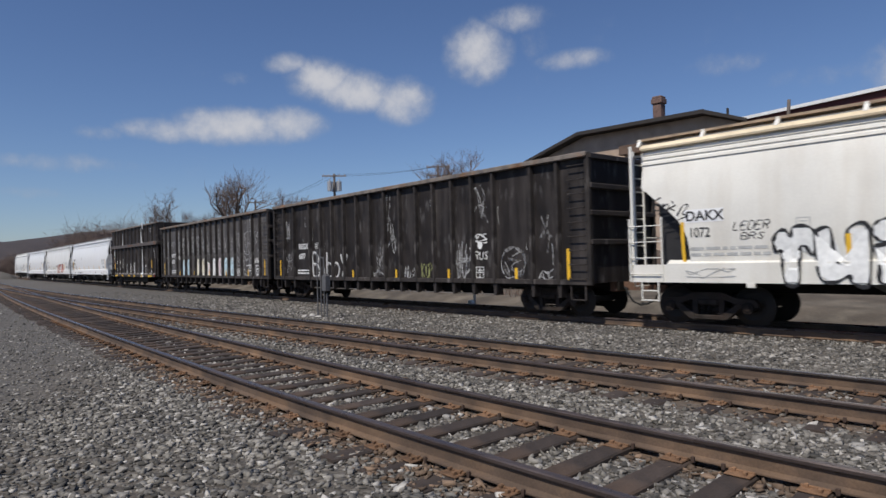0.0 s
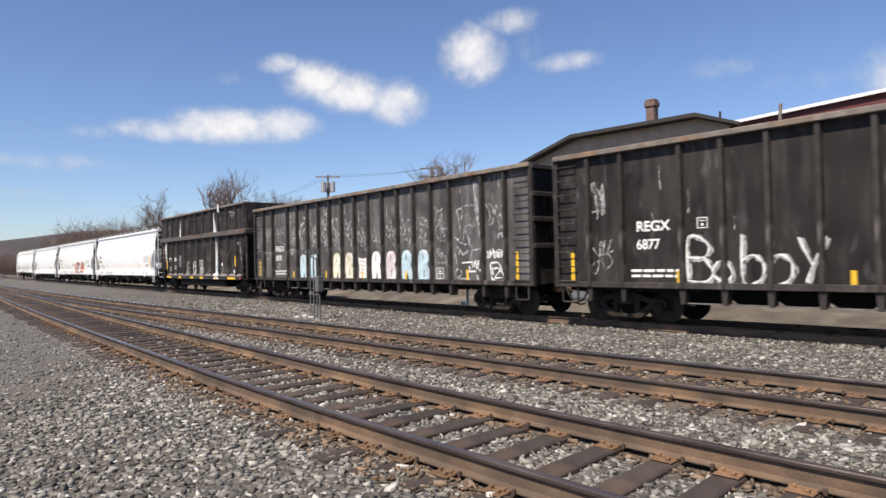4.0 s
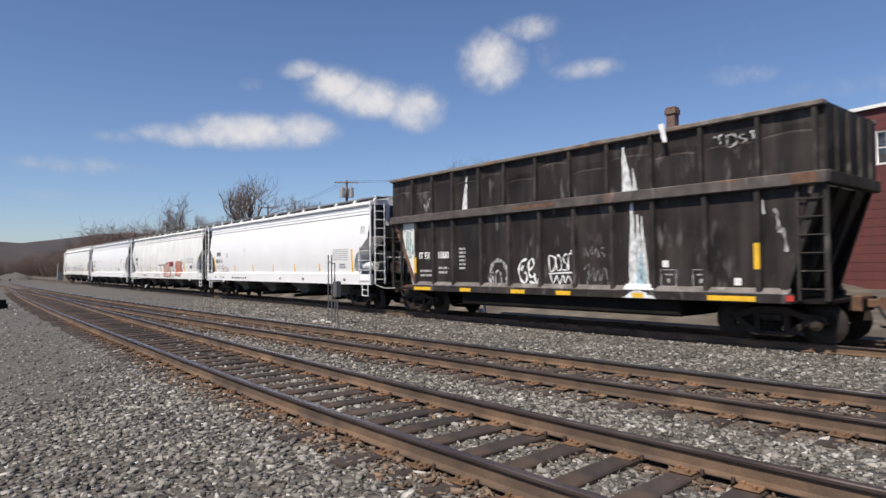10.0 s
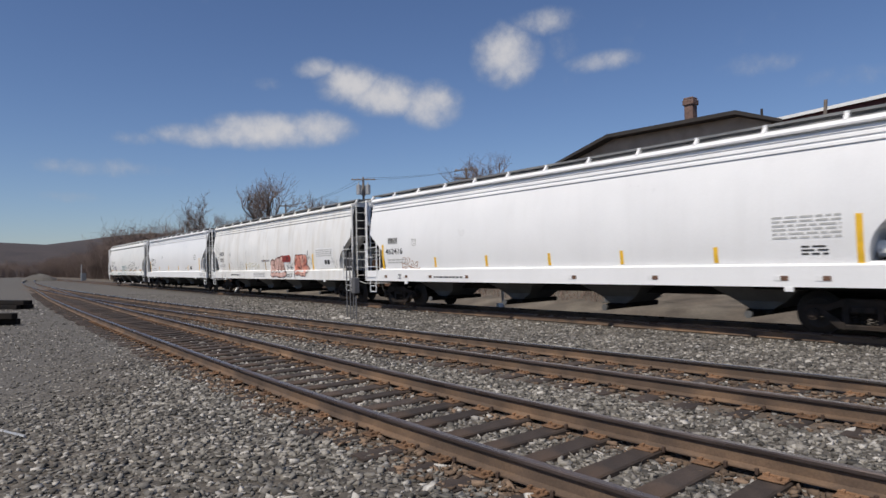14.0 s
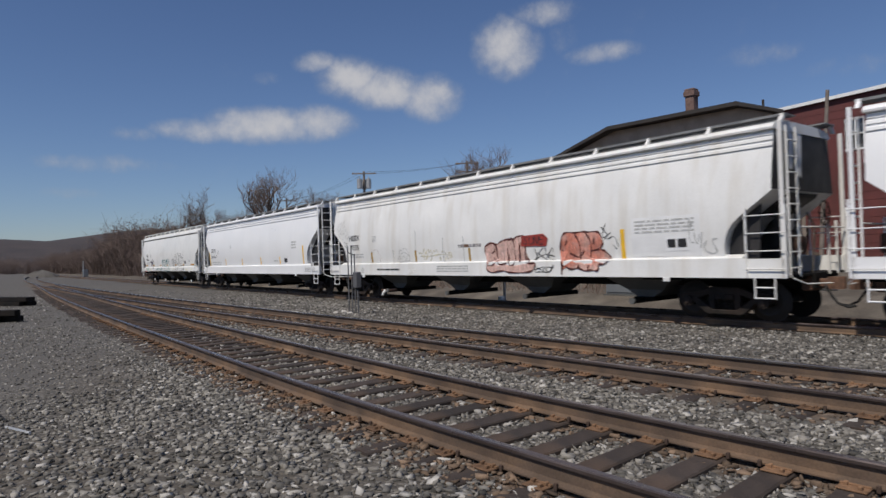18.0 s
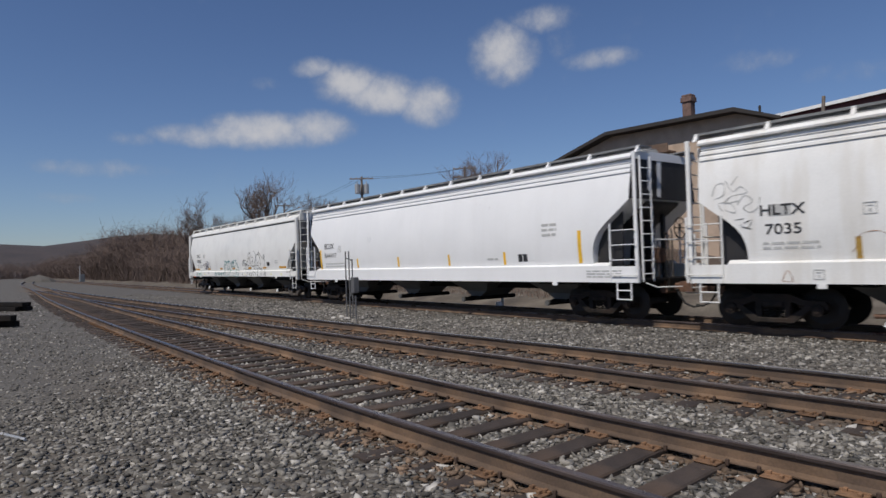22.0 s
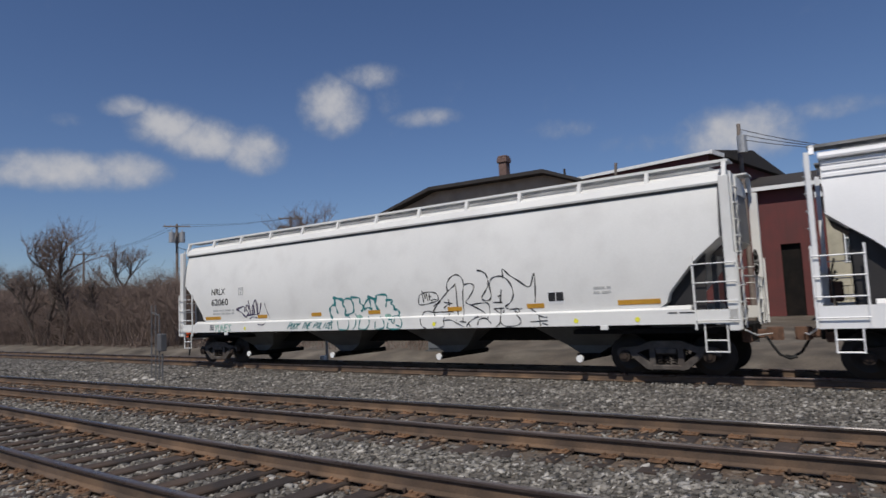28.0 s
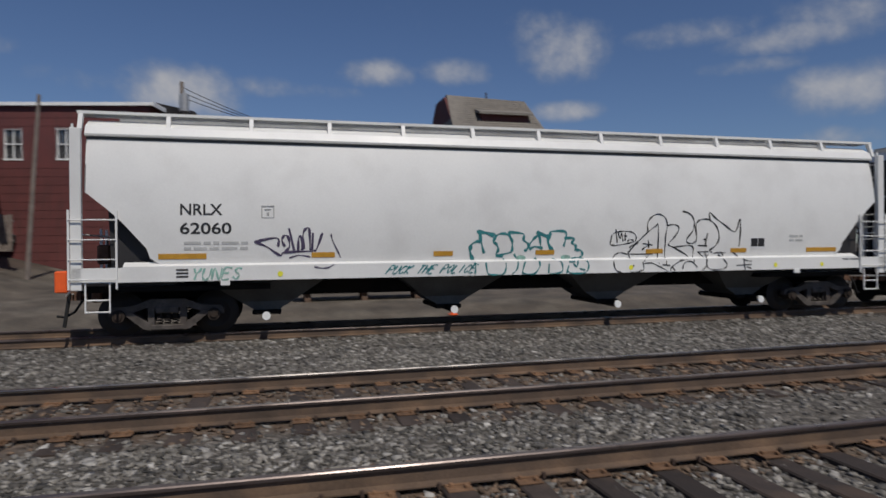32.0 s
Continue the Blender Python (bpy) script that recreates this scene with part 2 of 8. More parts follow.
# dusty sill ledge; its paleness also paints the light on belly flanges
DUSTY_LIT_LEDGE = material("dusty worn ledge, also lit flange", (0.15, 0.135, 0.125), 0.7, vary=0.35, scale=3.0, fine=30, bump=0.15, dirt=(0.05, 0.045, 0.04), dirt_amount=0.7, scuff=(0.42, 0.41, 0.40), scuff_amount=0.6)
RUST_EDGE = material("worn rusty chord", (0.17, 0.145, 0.125), 0.8, vary=0.35, scale=4.0, fine=50, bump=0.2, second=(0.20, 0.11, 0.06), second_cut=0.6)
RUSTY_BELT = material("scraped rusty belt", (0.085, 0.072, 0.066), 0.7, vary=0.4, scale=3.0, fine=40, bump=0.2, second=(0.22, 0.09, 0.035), second_scale=0.9, second_cut=0.66, scuff=(0.40, 0.37, 0.35), scuff_amount=0.5)
DARK = material("dark underframe steel", (0.010, 0.009, 0.0085), 0.8, spec=0.15, vary=0.4, scale=4.0, fine=40, bump=0.2, dirt=(0.035, 0.025, 0.019), dirt_amount=0.4)
# near black so that the recessed belly reads as deep shade
BELLY_SHADE = material("belly plate blackened as shade", (0.006, 0.0055, 0.005), 0.9, vary=0.3, scale=3.0, fine=30, bump=0.1, spec=0.1)
TRUCK_PALE = material("dusty grey truck casting", (0.085, 0.074, 0.066), 0.75, spec=0.25, vary=0.35, scale=6.0, fine=50, bump=0.25, dirt=(0.08, 0.06, 0.05), dirt_amount=0.7)
TRUCK = material("grimy cast truck steel", (0.027, 0.022, 0.019), 0.8, spec=0.2, vary=0.4, scale=6.0, fine=50, bump=0.25, dirt=(0.08, 0.048, 0.032), dirt_amount=0.5, per_object=0.3)
CHUTE = material("grey chute paint", (0.10, 0.10, 0.097), 0.7, vary=0.25, scale=2.0, fine=30, bump=0.1, dirt=(0.05, 0.045, 0.04), dirt_amount=0.8)
# hopper ends: shade painted into the base colour, with some grime on top
END_DARK = material("end sheet darkened for shade and grime", (0.017, 0.016, 0.017), 0.6, vary=0.3, scale=2.0, fine=30, bump=0.1, dirt=(0.06, 0.05, 0.045), dirt_amount=0.5, streak=True)
SLOPE = material("slope sheet paint greyed for shade and grime", (0.17, 0.17, 0.18), 0.6, vary=0.2, scale=2.0, fine=30, bump=0.1, dirt=(0.08, 0.06, 0.05), dirt_amount=0.7)
WHEEL = material("worn wheel steel", (0.026, 0.020, 0.017), 0.7, 0.2, vary=0.3, scale=8.0, fine=60, bump=0.15)
COUPLER = material("rusty coupler casting", (0.13, 0.07, 0.045), 0.85, vary=0.4, scale=7.0, fine=60, bump=0.3)
YELLOW = material("yellow reflective strip", (0.78, 0.46, 0.03), 0.5, vary=0.12, scale=5.0, fine=40, bump=0.05)
AMBER = material("amber reflective strip", (0.52, 0.27, 0.03), 0.5, vary=0.12, scale=5.0, fine=40, bump=0.05)
GREEN_YELLOW = material("fluorescent paint dot", (0.75, 0.72, 0.05), 0.6, vary=0.1, bump=0.0)
RED_PAINT = material("red marking", (0.45, 0.04, 0.03), 0.6, vary=0.15, bump=0.05)
ORANGE = material("orange plastic", (0.85, 0.12, 0.02), 0.5, vary=0.08, bump=0.05)
BLACK_INK = material("black lettering", (0.02, 0.02, 0.022), 0.6, vary=0.2, bump=0.0)
WHITE_INK = material("white lettering", (0.78, 0.78, 0.76), 0.6, vary=0.12, scale=9.0, bump=0.0)
GREY_INK = material("faded grey marking", (0.42, 0.42, 0.41), 0.7, vary=0.15, bump=0.0)
FAINT_INK = material("worn stencil ink", (0.24, 0.23, 0.24), 0.7, vary=0.3, scale=12.0, bump=0.0, patchy=0.4)
OCHRE = material("dulled yellow reflective tape", (0.36, 0.22, 0.045), 0.6, vary=0.25, scale=8.0, bump=0.0)
YELLOW_GREEN = material("faded yellow green spray paint", (0.26, 0.27, 0.11), 0.8, vary=0.2, scale=4.0, bump=0.0, patchy=0.7)
CHALK = material("faded white spray paint", (0.42, 0.42, 0.42), 0.8, vary=0.3, scale=5.0, bump=0.0, patchy=0.75)
FAINT_CHALK = material("nearly washed off spray paint", (0.17, 0.165, 0.165), 0.8, vary=0.3, scale=5.0, bump=0.0, patchy=0.8)
PAINT_RUN = material("dribbled white paint", (0.70, 0.71, 0.71), 0.6, vary=0.2, scale=4.0, bump=0.0, patchy=0.4)
PALE_TEAL = material("faded green spray paint", (0.25, 0.45, 0.38), 0.7, vary=0.2, bump=0.0, patchy=0.5)
FADED_RUST = material("faded rusty spray paint", (0.36, 0.20, 0.12), 0.7, vary=0.2, bump=0.0, patchy=0.5)
TEAL_INK = material("teal spray paint", (0.03, 0.19, 0.20), 0.6, vary=0.2, bump=0.0)
PURPLE_INK = material("violet black spray paint", (0.06, 0.045, 0.09), 0.6, vary=0.2, bump=0.0)
DARK_OUTLINE = material("dark maroon spray line", (0.085, 0.022, 0.018), 0.6, vary=0.25, bump=0.0)
FAINT_SALMON = material("thin salmon spray fill", (0.66, 0.42, 0.36), 0.6, vary=0.2, scale=3, bump=0.0, patchy=0.45)
RED_SPRAY = material("red spray paint", (0.30, 0.04, 0.03), 0.6, vary=0.3, scale=4, bump=0.0)
SALMON = material("salmon spray fill", (0.62, 0.22, 0.15), 0.6, vary=0.3, scale=2, bump=0.0, patchy=0.4, second=(0.66, 0.40, 0.33), second_scale=1.4, second_cut=0.52)
PALE_BLUE = material("pale blue spray fill", (0.46, 0.60, 0.66), 0.7, vary=0.2, scale=3, bump=0.0, second=(0.62, 0.68, 0.70), second_scale=2.0, second_cut=0.58, patchy=0.15)
PALE_CREAM = material("pale cream spray fill", (0.70, 0.65, 0.50), 0.7, vary=0.15, scale=3, bump=0.0, second=(0.72, 0.70, 0.64), second_scale=2.0, patchy=0.15)
PALE_PINK = material("pale pink spray fill", (0.66, 0.56, 0.57), 0.7, vary=0.15, scale=3, bump=0.0, second=(0.72, 0.70, 0.70), second_scale=2.0, patchy=0.15)
FAINT_BLUE = material("thin pale blue paint", (0.34, 0.50, 0.58), 0.7, vary=0.2, scale=3, bump=0.0, patchy=0.7)
FAINT_CREAM = material("faint cream spray", (0.66, 0.62, 0.48), 0.7, vary=0.1, scale=3, bump=0.0, patchy=0.7)
PANEL_GREY = material("pale grey panel paint", (0.76, 0.76, 0.755), 0.5, vary=0.06, scale=2, bump=0.0)
RAIL_SIDE = material("rusty rail web", (0.092, 0.062, 0.043), 0.85, vary=0.3, scale=2.5, fine=50, bump=0.25, second=(0.155, 0.098, 0.06), second_scale=1.2)
RAIL_TOP = material("worn rail head", (0.105, 0.082, 0.075), 0.32, 0.5, vary=0.2, scale=2.0, fine=50, bump=0.05)
RAIL_BRIGHT = material("polished rail head", (0.24, 0.22, 0.21), 0.24, 0.85, vary=0.12, scale=2.0, fine=50, bump=0.03)
TIE = material("weathered creosoted wood", (0.041, 0.030, 0.0245), 0.92, vary=0.35, scale=5.0, fine=45, bump=0.5, dirt=(0.105, 0.064, 0.040), dirt_amount=0.7, per_object=0.4)
PLATE = material("rusty tie plate", (0.155, 0.086, 0.046), 0.9, vary=0.4, scale=9.0, fine=70, bump=0.3, per_object=0.25)
DARK_RUST = material("dark rusty clip steel", (0.055, 0.034, 0.024), 0.85, vary=0.3, scale=9.0, fine=60, bump=0.2)
STONE = material("crushed ballast stone", (0.172, 0.160, 0.141), 0.9, vary=0.3, scale=8.0, fine=80, bump=0.3, per_island=0.75, second=(0.118, 0.110, 0.099), second_scale=0.7, second_cut=0.53)
STONE_PALE = material("pale ballast stone", (0.37, 0.35, 0.32), 0.9, vary=0.18, scale=8.0, fine=80, bump=0.25, per_island=0.25)
STONE_RUST = material("rust stained ballast stone", (0.138, 0.094, 0.063), 0.9, vary=0.3, scale=8.0, fine=80, bump=0.3, per_island=0.55)
BRICK_RED = material("dark red painted brick", (0.125, 0.038, 0.036), 0.85, vary=0.18, scale=1.2, fine=18, bump=0.3, dirt=(0.07, 0.035, 0.03), dirt_amount=0.5, streak=True)
PATCH_TAN = material("paler render patch", (0.48, 0.38, 0.30), 0.9, vary=0.15, scale=1.5, fine=22, bump=0.3, dirt=(0.34, 0.26, 0.20), dirt_amount=0.6)
BRICK_TAN = material("tan rendered wall", (0.44, 0.335, 0.255), 0.9, vary=0.12, scale=1.0, fine=22, bump=0.3, dirt=(0.22, 0.165, 0.125), dirt_amount=0.6)
STONE_WALL = material("pale stone block", (0.46, 0.42, 0.31), 0.9, vary=0.15, scale=2.0, fine=22, bump=0.3, per_object=0.12)
ROOF_DARK = material("dark felt roof", (0.035, 0.030, 0.028), 0.9, vary=0.3, scale=2.0, fine=30, bump=0.3)
CREAM_WALL = material("cream rendered wall", (0.52, 0.45, 0.36), 0.9, vary=0.12, scale=1.0, fine=20, bump=0.3, dirt=(0.3, 0.25, 0.2), dirt_amount=0.6)
SHINGLE = material("grey brown shingles", (0.20, 0.18, 0.155), 0.95, vary=0.15, scale=2.0, fine=20, bump=0.4)
TRIM = material("white painted trim", (0.80, 0.80, 0.78), 0.6, vary=0.06, scale=3.0, fine=30, bump=0.08)
CHIMNEY = material("weathered chimney brick", (0.155, 0.098, 0.082), 0.9, vary=0.3, scale=6.0, fine=30, bump=0.4)
WOOD_POLE = material("weathered pole wood", (0.20, 0.165, 0.14), 0.9, vary=0.25, scale=4.0, fine=40, bump=0.4)
STAIR_WOOD = material("brown stained timber", (0.13, 0.085, 0.06), 0.85, vary=0.25, scale=5.0, fine=40, bump=0.3)
POST_GREY = material("dull grey pipe", (0.10, 0.10, 0.105), 0.7, vary=0.2, scale=9.0, fine=50, bump=0.1)
GREY_METAL = material("grey painted cabinet steel", (0.15, 0.165, 0.185), 0.5, vary=0.08, scale=2.0, fine=40, bump=0.05, dirt=(0.2, 0.19, 0.18), dirt_amount=0.4)
GALV = material("galvanised steel", (0.42, 0.42, 0.42), 0.5, 0.5, vary=0.15, scale=9.0, fine=50, bump=0.1)
BARK = material("bare grey brown bark", (0.070, 0.054, 0.046), 0.95, vary=0.3, scale=6.0, fine=50, bump=0.4)
TWIG = material("bare winter twigs", (0.165, 0.120, 0.098), 0.95, vary=0.25, scale=2.0, fine=30, bump=0.0, per_island=0.4)
HILL = material("wooded winter hillside", (0.044, 0.034, 0.032), 1.0, vary=0.3, scale=0.06, fine=0.5, bump=0.0)
WIRE = material("black wire", (0.02, 0.02, 0.02), 0.7, vary=0.1, bump=0.0)
RUBBER = material("black rubber hose", (0.015, 0.015, 0.015), 0.8, vary=0.1, bump=0.0)
INTERIOR = material("dim room behind glass", (0.03, 0.03, 0.035), 0.9, vary=0.3, scale=1.0, bump=0.0)
CURTAIN = material("pale curtain", (0.62, 0.62, 0.60), 0.9, vary=0.1, scale=4.0, bump=0.1)
BAG = material("torn white plastic sheet", (0.75, 0.75, 0.76), 0.4, vary=0.08, bump=0.1)


def glass_material():
    m = bpy.data.materials.new("window glass")
    m.use_nodes = True
    b = m.node_tree.nodes["Principled BSDF"]
    b.inputs["Base Color"].default_value = (0.9, 0.93, 0.95, 1)
    b.inputs["Roughness"].default_value, b.inputs["Transmission Weight"].default_value = 0.03, 1.0
    return m


GLASS = glass_material()


def ground_material():
    """Ballast: voronoi stones at about 6 cm with relief, worn dirt patches by noise, rust along the near tracks."""
    m = bpy.data.materials.new("ballast ground")
    m.use_nodes = True
    nt = m.node_tree
    N, Lk = nt.nodes.new, nt.links.new
    b = nt.nodes["Principled BSDF"]
    b.inputs["Roughness"].default_value = 0.95
    pos = N("ShaderNodeTexCoord").outputs["Object"]
    vor = N("ShaderNodeTexVoronoi")
    vor.inputs["Scale"].default_value = 19.0
    Lk(pos, vor.inputs["Vector"])
    sep = N("ShaderNodeSeparateColor")
    Lk(vor.outputs["Color"], sep.inputs[0])
    ramp = N("ShaderNodeValToRGB")
    e = ramp.color_ramp.elements
    e[0].position, e[0].color = 0.0, (0.047, 0.042, 0.036, 1)
    e[1].position, e[1].color = 1.0, (0.243, 0.222, 0.193, 1)
    mid = ramp.color_ramp.elements.new(0.75)
    mid.color = (0.119, 0.107, 0.092, 1)
    Lk(sep.outputs[0], ramp.inputs[0])
    big = N("ShaderNodeTexNoise")
    big.inputs["Scale"].default_value, big.inputs["Detail"].default_value = 0.35, 6.0
    Lk(pos, big.inputs["Vector"])
    rng = N("ShaderNodeMapRange")
    Lk(big.outputs["Fac"], rng.inputs["Value"])
    for k, v in (("From Min", 0.42), ("From Max", 0.66), ("To Min", 0.0), ("To Max", 0.7)):
        rng.inputs[k].default_value = v
    mix = N("ShaderNodeMix")
    mix.data_type = "RGBA"
    Lk(rng.outputs[0], mix.inputs[0])
    Lk(ramp.outputs[0], mix.inputs[6])
    mix.inputs[7].default_value = (0.091, 0.076, 0.060, 1)
    # smooth packed dirt where vehicles drive, beyond a slanting uneven edge
    side = N("ShaderNodeVectorMath")
    side.operation = "DOT_PRODUCT"
    Lk(pos, side.inputs[0])
    side.inputs[1].default_value = (0.5, 1.0, 0.0)
    edge = N("ShaderNodeTexNoise")
    edge.inputs["Scale"].default_value, edge.inputs["Detail"].default_value = 0.8, 5.0
    Lk(pos, edge.inputs["Vector"])
    sway = N("ShaderNodeMath")
    sway.operation = "MULTIPLY_ADD"
    Lk(edge.outputs["Fac"], sway.inputs[0])
    sway.inputs[1].default_value = 2.0
    Lk(side.outputs["Value"], sway.inputs[2])
    packed = N("ShaderNodeMapRange")
    packed.interpolation_type = "SMOOTHSTEP"
    Lk(sway.outputs[0], packed.inputs["Value"])
    for k, v in (("From Min", -4.5), ("From Max", -1.0), ("To Min", 0.65), ("To Max", 0.0)):
        packed.inputs[k].default_value = v
    grit = N("ShaderNodeTexNoise")
    grit.inputs["Scale"].default_value, grit.inputs["Detail"].default_value = 48.0, 8.0
    grit.inputs["Roughness"].default_value = 0.75
    Lk(pos, grit.inputs["Vector"])
    tone = N("ShaderNodeValToRGB")
    tone.color_ramp.elements[0].position, tone.color_ramp.elements[0].color = 0.36, (0.034, 0.032, 0.029, 1)
    tone.color_ramp.elements[1].position, tone.color_ramp.elements[1].color = 0.66, (0.150, 0.141, 0.130, 1)
    Lk(grit.outputs["Fac"], tone.inputs[0])
    yard = N("ShaderNodeMix")
    yard.data_type = "RGBA"
    Lk(packed.outputs[0], yard.inputs[0])
    Lk(mix.outputs[2], yard.inputs[6])
    Lk(tone.outputs[0], yard.inputs[7])
    # rust dust that brake shoes and rails have shed along the rails
    stain = N("ShaderNodeAttribute")
    stain.attribute_name = "rust_dust"
    blot = N("ShaderNodeTexNoise")
    blot.inputs["Scale"].default_value, blot.inputs["Detail"].default_value = 3.5, 6.0
    Lk(pos, blot.inputs["Vector"])
    spread = N("ShaderNodeMath")
    spread.operation = "MULTIPLY_ADD"
    Lk(blot.outputs["Fac"], spread.inputs[0])
    spread.inputs[1].default_value, spread.inputs[2].default_value = 1.6, -0.35
    amount = N("ShaderNodeMath")
    amount.operation, amount.use_clamp = "MULTIPLY", True
    Lk(spread.outputs[0], amount.inputs[0])
    Lk(stain.outputs["Fac"], amount.inputs[1])
    rusted = N("ShaderNodeMix")
    rusted.data_type = "RGBA"
    Lk(amount.outputs[0], rusted.inputs[0])
    Lk(yard.outputs[2], rusted.inputs[6])
    rusted.inputs[7].default_value = (0.150, 0.086, 0.046, 1)
    Lk(rusted.outputs[2], b.inputs["Base Color"])
    bp = N("ShaderNodeBump")
    relief = N("ShaderNodeMapRange")
    Lk(packed.outputs[0], relief.inputs["Value"])
    relief.inputs["To Min"].default_value, relief.inputs["To Max"].default_value = 0.9, 0.45
    Lk(relief.outputs[0], bp.inputs["Strength"])
    bp.inputs["Distance"].default_value = 0.03
    bp.invert = True
    Lk(vor.outputs["Distance"], bp.inputs["Height"])
    Lk(bp.outputs[0], b.inputs["Normal"])
    return m


BALLAST = ground_material()
DIRT = material("packed bare dirt", (0.088, 0.073, 0.057), 0.95, vary=0.4, scale=0.9, fine=14, bump=0.5, depth=0.03, second=(0.125, 0.108, 0.086), second_scale=0.5)
GRASS = material("dead winter grass", (0.075, 0.055, 0.043), 0.95, vary=0.3, scale=0.8, fine=20, bump=0.5, depth=0.04, second=(0.045, 0.037, 0.027), second_scale=0.4)


# ---- mesh helpers ----
class Build:
    """Collects vertices and faces of one part."""

    def __init__(self):
        self.v, self.f = [], []

    def add(self, verts, faces):
        n = len(self.v)
        self.v += [tuple(p) for p in verts]
        self.f += [tuple(i + n for i in q) for q in faces]
        return self

    def box(self, x0, x1, y0, y1, z0, z1, c=0.0):
        if c <= 0:
            p = [(x, y, z) for z in (z0, z1) for y in (y0, y1) for x in (x0, x1)]
            return self.add(p, [(0, 2, 3, 1), (4, 5, 7, 6), (0, 1, 5, 4), (1, 3, 7, 5), (3, 2, 6, 7), (2, 0, 4, 6)])
        # chamfered: octagonal rings, the long way up
        rings = []
        for z, k in ((z0, c), (z0 + c, 0), (z1 - c, 0), (z1, c)):
            a0, a1, b0, b1 = x0 + k, x1 - k, y0 + k, y1 - k
            rings.append([(a0 + c, b0, z), (a1 - c, b0, z), (a1, b0 + c, z), (a1, b1 - c, z), (a1 - c, b1, z), (a0 + c, b1, z), (a0, b1 - c, z), (a0, b0 + c, z)])
        return self.loft(rings)

    def loft(self, rings, caps=True, closed=True):
        n, faces = len(rings[0]), []
        for i in range(len(rings) - 1):
            for j in range(n if closed else n - 1):
                k = (j + 1) % n
                faces.append((i * n + j, i * n + k, (i + 1) * n + k, (i + 1) * n + j))
        if caps:
            faces += [tuple(range(n - 1, -1, -1)), tuple((len(rings) - 1) * n + j for j in range(n))]
        return self.add([p for r in rings for p in r], faces)

    def tube(self, pts, r, n=6, r1=None):
        pts = [Vector(p) for p in pts]
        rings = []
        for i, p in enumerate(pts):
            d = (pts[min(i + 1, len(pts) - 1)] - pts[max(i - 1, 0)]).normalized()
            a = d.cross(Vector((0, 0, 1)) if abs(d.z) < 0.9 else Vector((1, 0, 0))).normalized()
            b = d.cross(a)
            k = r if r1 is None else r + (r1 - r) * i / max(len(pts) - 1, 1)
            rings.append([p + (a * math.cos(2 * math.pi * j / n) + b * math.sin(2 * math.pi * j / n)) * k for j in range(n)])
        return self.loft(rings)

    def prism(self, outline, axis, a, b):
        """A flat outline pushed along an axis: outline points are the two other coordinates in order."""
        def put(u, w, t):
            return {"x": (t, u, w), "y": (u, t, w), "z": (u, w, t)}[axis]
        return self.loft([[put(u, w, a) for u, w in outline], [put(u, w, b) for u, w in outline]])

    def disc(self, c, r, axis, t, n=16, hole=0.0):
        """A round plate of thickness t along an axis."""
        pts = [(math.cos(2 * math.pi * i / n) * r, math.sin(2 * math.pi * i / n) * r) for i in range(n)]
        k = {"x": 0, "y": 1, "z": 2}[axis]
        o = [c[i] for i in range(3) if i != k]
        return self.prism([(o[0] + u, o[1] + w) for u, w in pts], axis, c[k] - t / 2, c[k] + t / 2)

    def mesh(self, name, mat, smooth=False):
        me = bpy.data.meshes.new(name)
        me.from_pydata(self.v, [], self.f)
        me.materials.append(mat)
        if smooth:
            me.polygons.foreach_set("use_smooth", [True] * len(me.polygons))
        bm = bmesh.new()
        bm.from_mesh(me)
        bmesh.ops.recalc_face_normals(bm, faces=bm.faces)
        if smooth:
            for e in bm.edges:
                e.smooth = len(e.link_faces) == 2 and e.calc_face_angle(0) < 0.6
        bm.to_mesh(me)
        bm.free()
        return me

    def part(self, name, mat, parent=None, label="", smooth=False, at=None):
        ob = new(name, self.mesh(name, mat, smooth))
        if parent:
            ob.parent = parent
        if at:
            ob.location = at
        return tagged(ob, label)


def share(name, me, parent, m=None, label=""):
    ob = new(name, me)
    ob.parent = parent
    if m is not None:
        ob.matrix_basis = m
    return tagged(ob, label)


def thing(name, label, category, at=(0, 0, 0), turn=0.0, group="", kind=""):
    ob = new(name)
    ob.empty_display_size = 0.2
    ob.matrix_basis = pose(*at, 0, 0, turn)
    return tagged(ob, label, category, group, kind)


# ---- plan of the tracks ----
GAUGE = 1.505  # between rail head centres


def far_line(x):
    """Centre line of the far track, on which the train runs."""
    if x > 5:
        return 15.13
    return 15.13 + ((5 - x) ** 2 / 800 if x > -25 else 1.125 + 0.075 * (-25 - x))


def middle_line(x):
    return 7.93 + (x * x / 1760 if x < 0 else 0.0)


NEAR_KNOTS = [(40, 4.25), (10, 4.25), (0, 4.27), (-6, 4.42), (-12, 4.82), (-25, 5.85), (-36, 6.85), (-45, 7.75), (-58, 9.2), (-72, 10.75)]


def near_line(x):
    k = NEAR_KNOTS
    for i in range(len(k) - 1):
        (xa, ya), (xb, yb) = k[i], k[i + 1]
        if xa >= x >= xb:
            def slope(j):
                j0, j1 = max(j - 1, 0), min(j + 1, len(k) - 1)
                return (k[j1][1] - k[j0][1]) / (k[j1][0] - k[j0][0])
            h = xb - xa
            s = (x - xa) / h
            return ((2 * s ** 3 - 3 * s * s + 1) * ya + (s ** 3 - 2 * s * s + s) * h * slope(i)
                    + (3 * s * s - 2 * s ** 3) * yb + (s ** 3 - s * s) * h * slope(i + 1))
    return k[-1][1] if x < 0 else k[0][1]


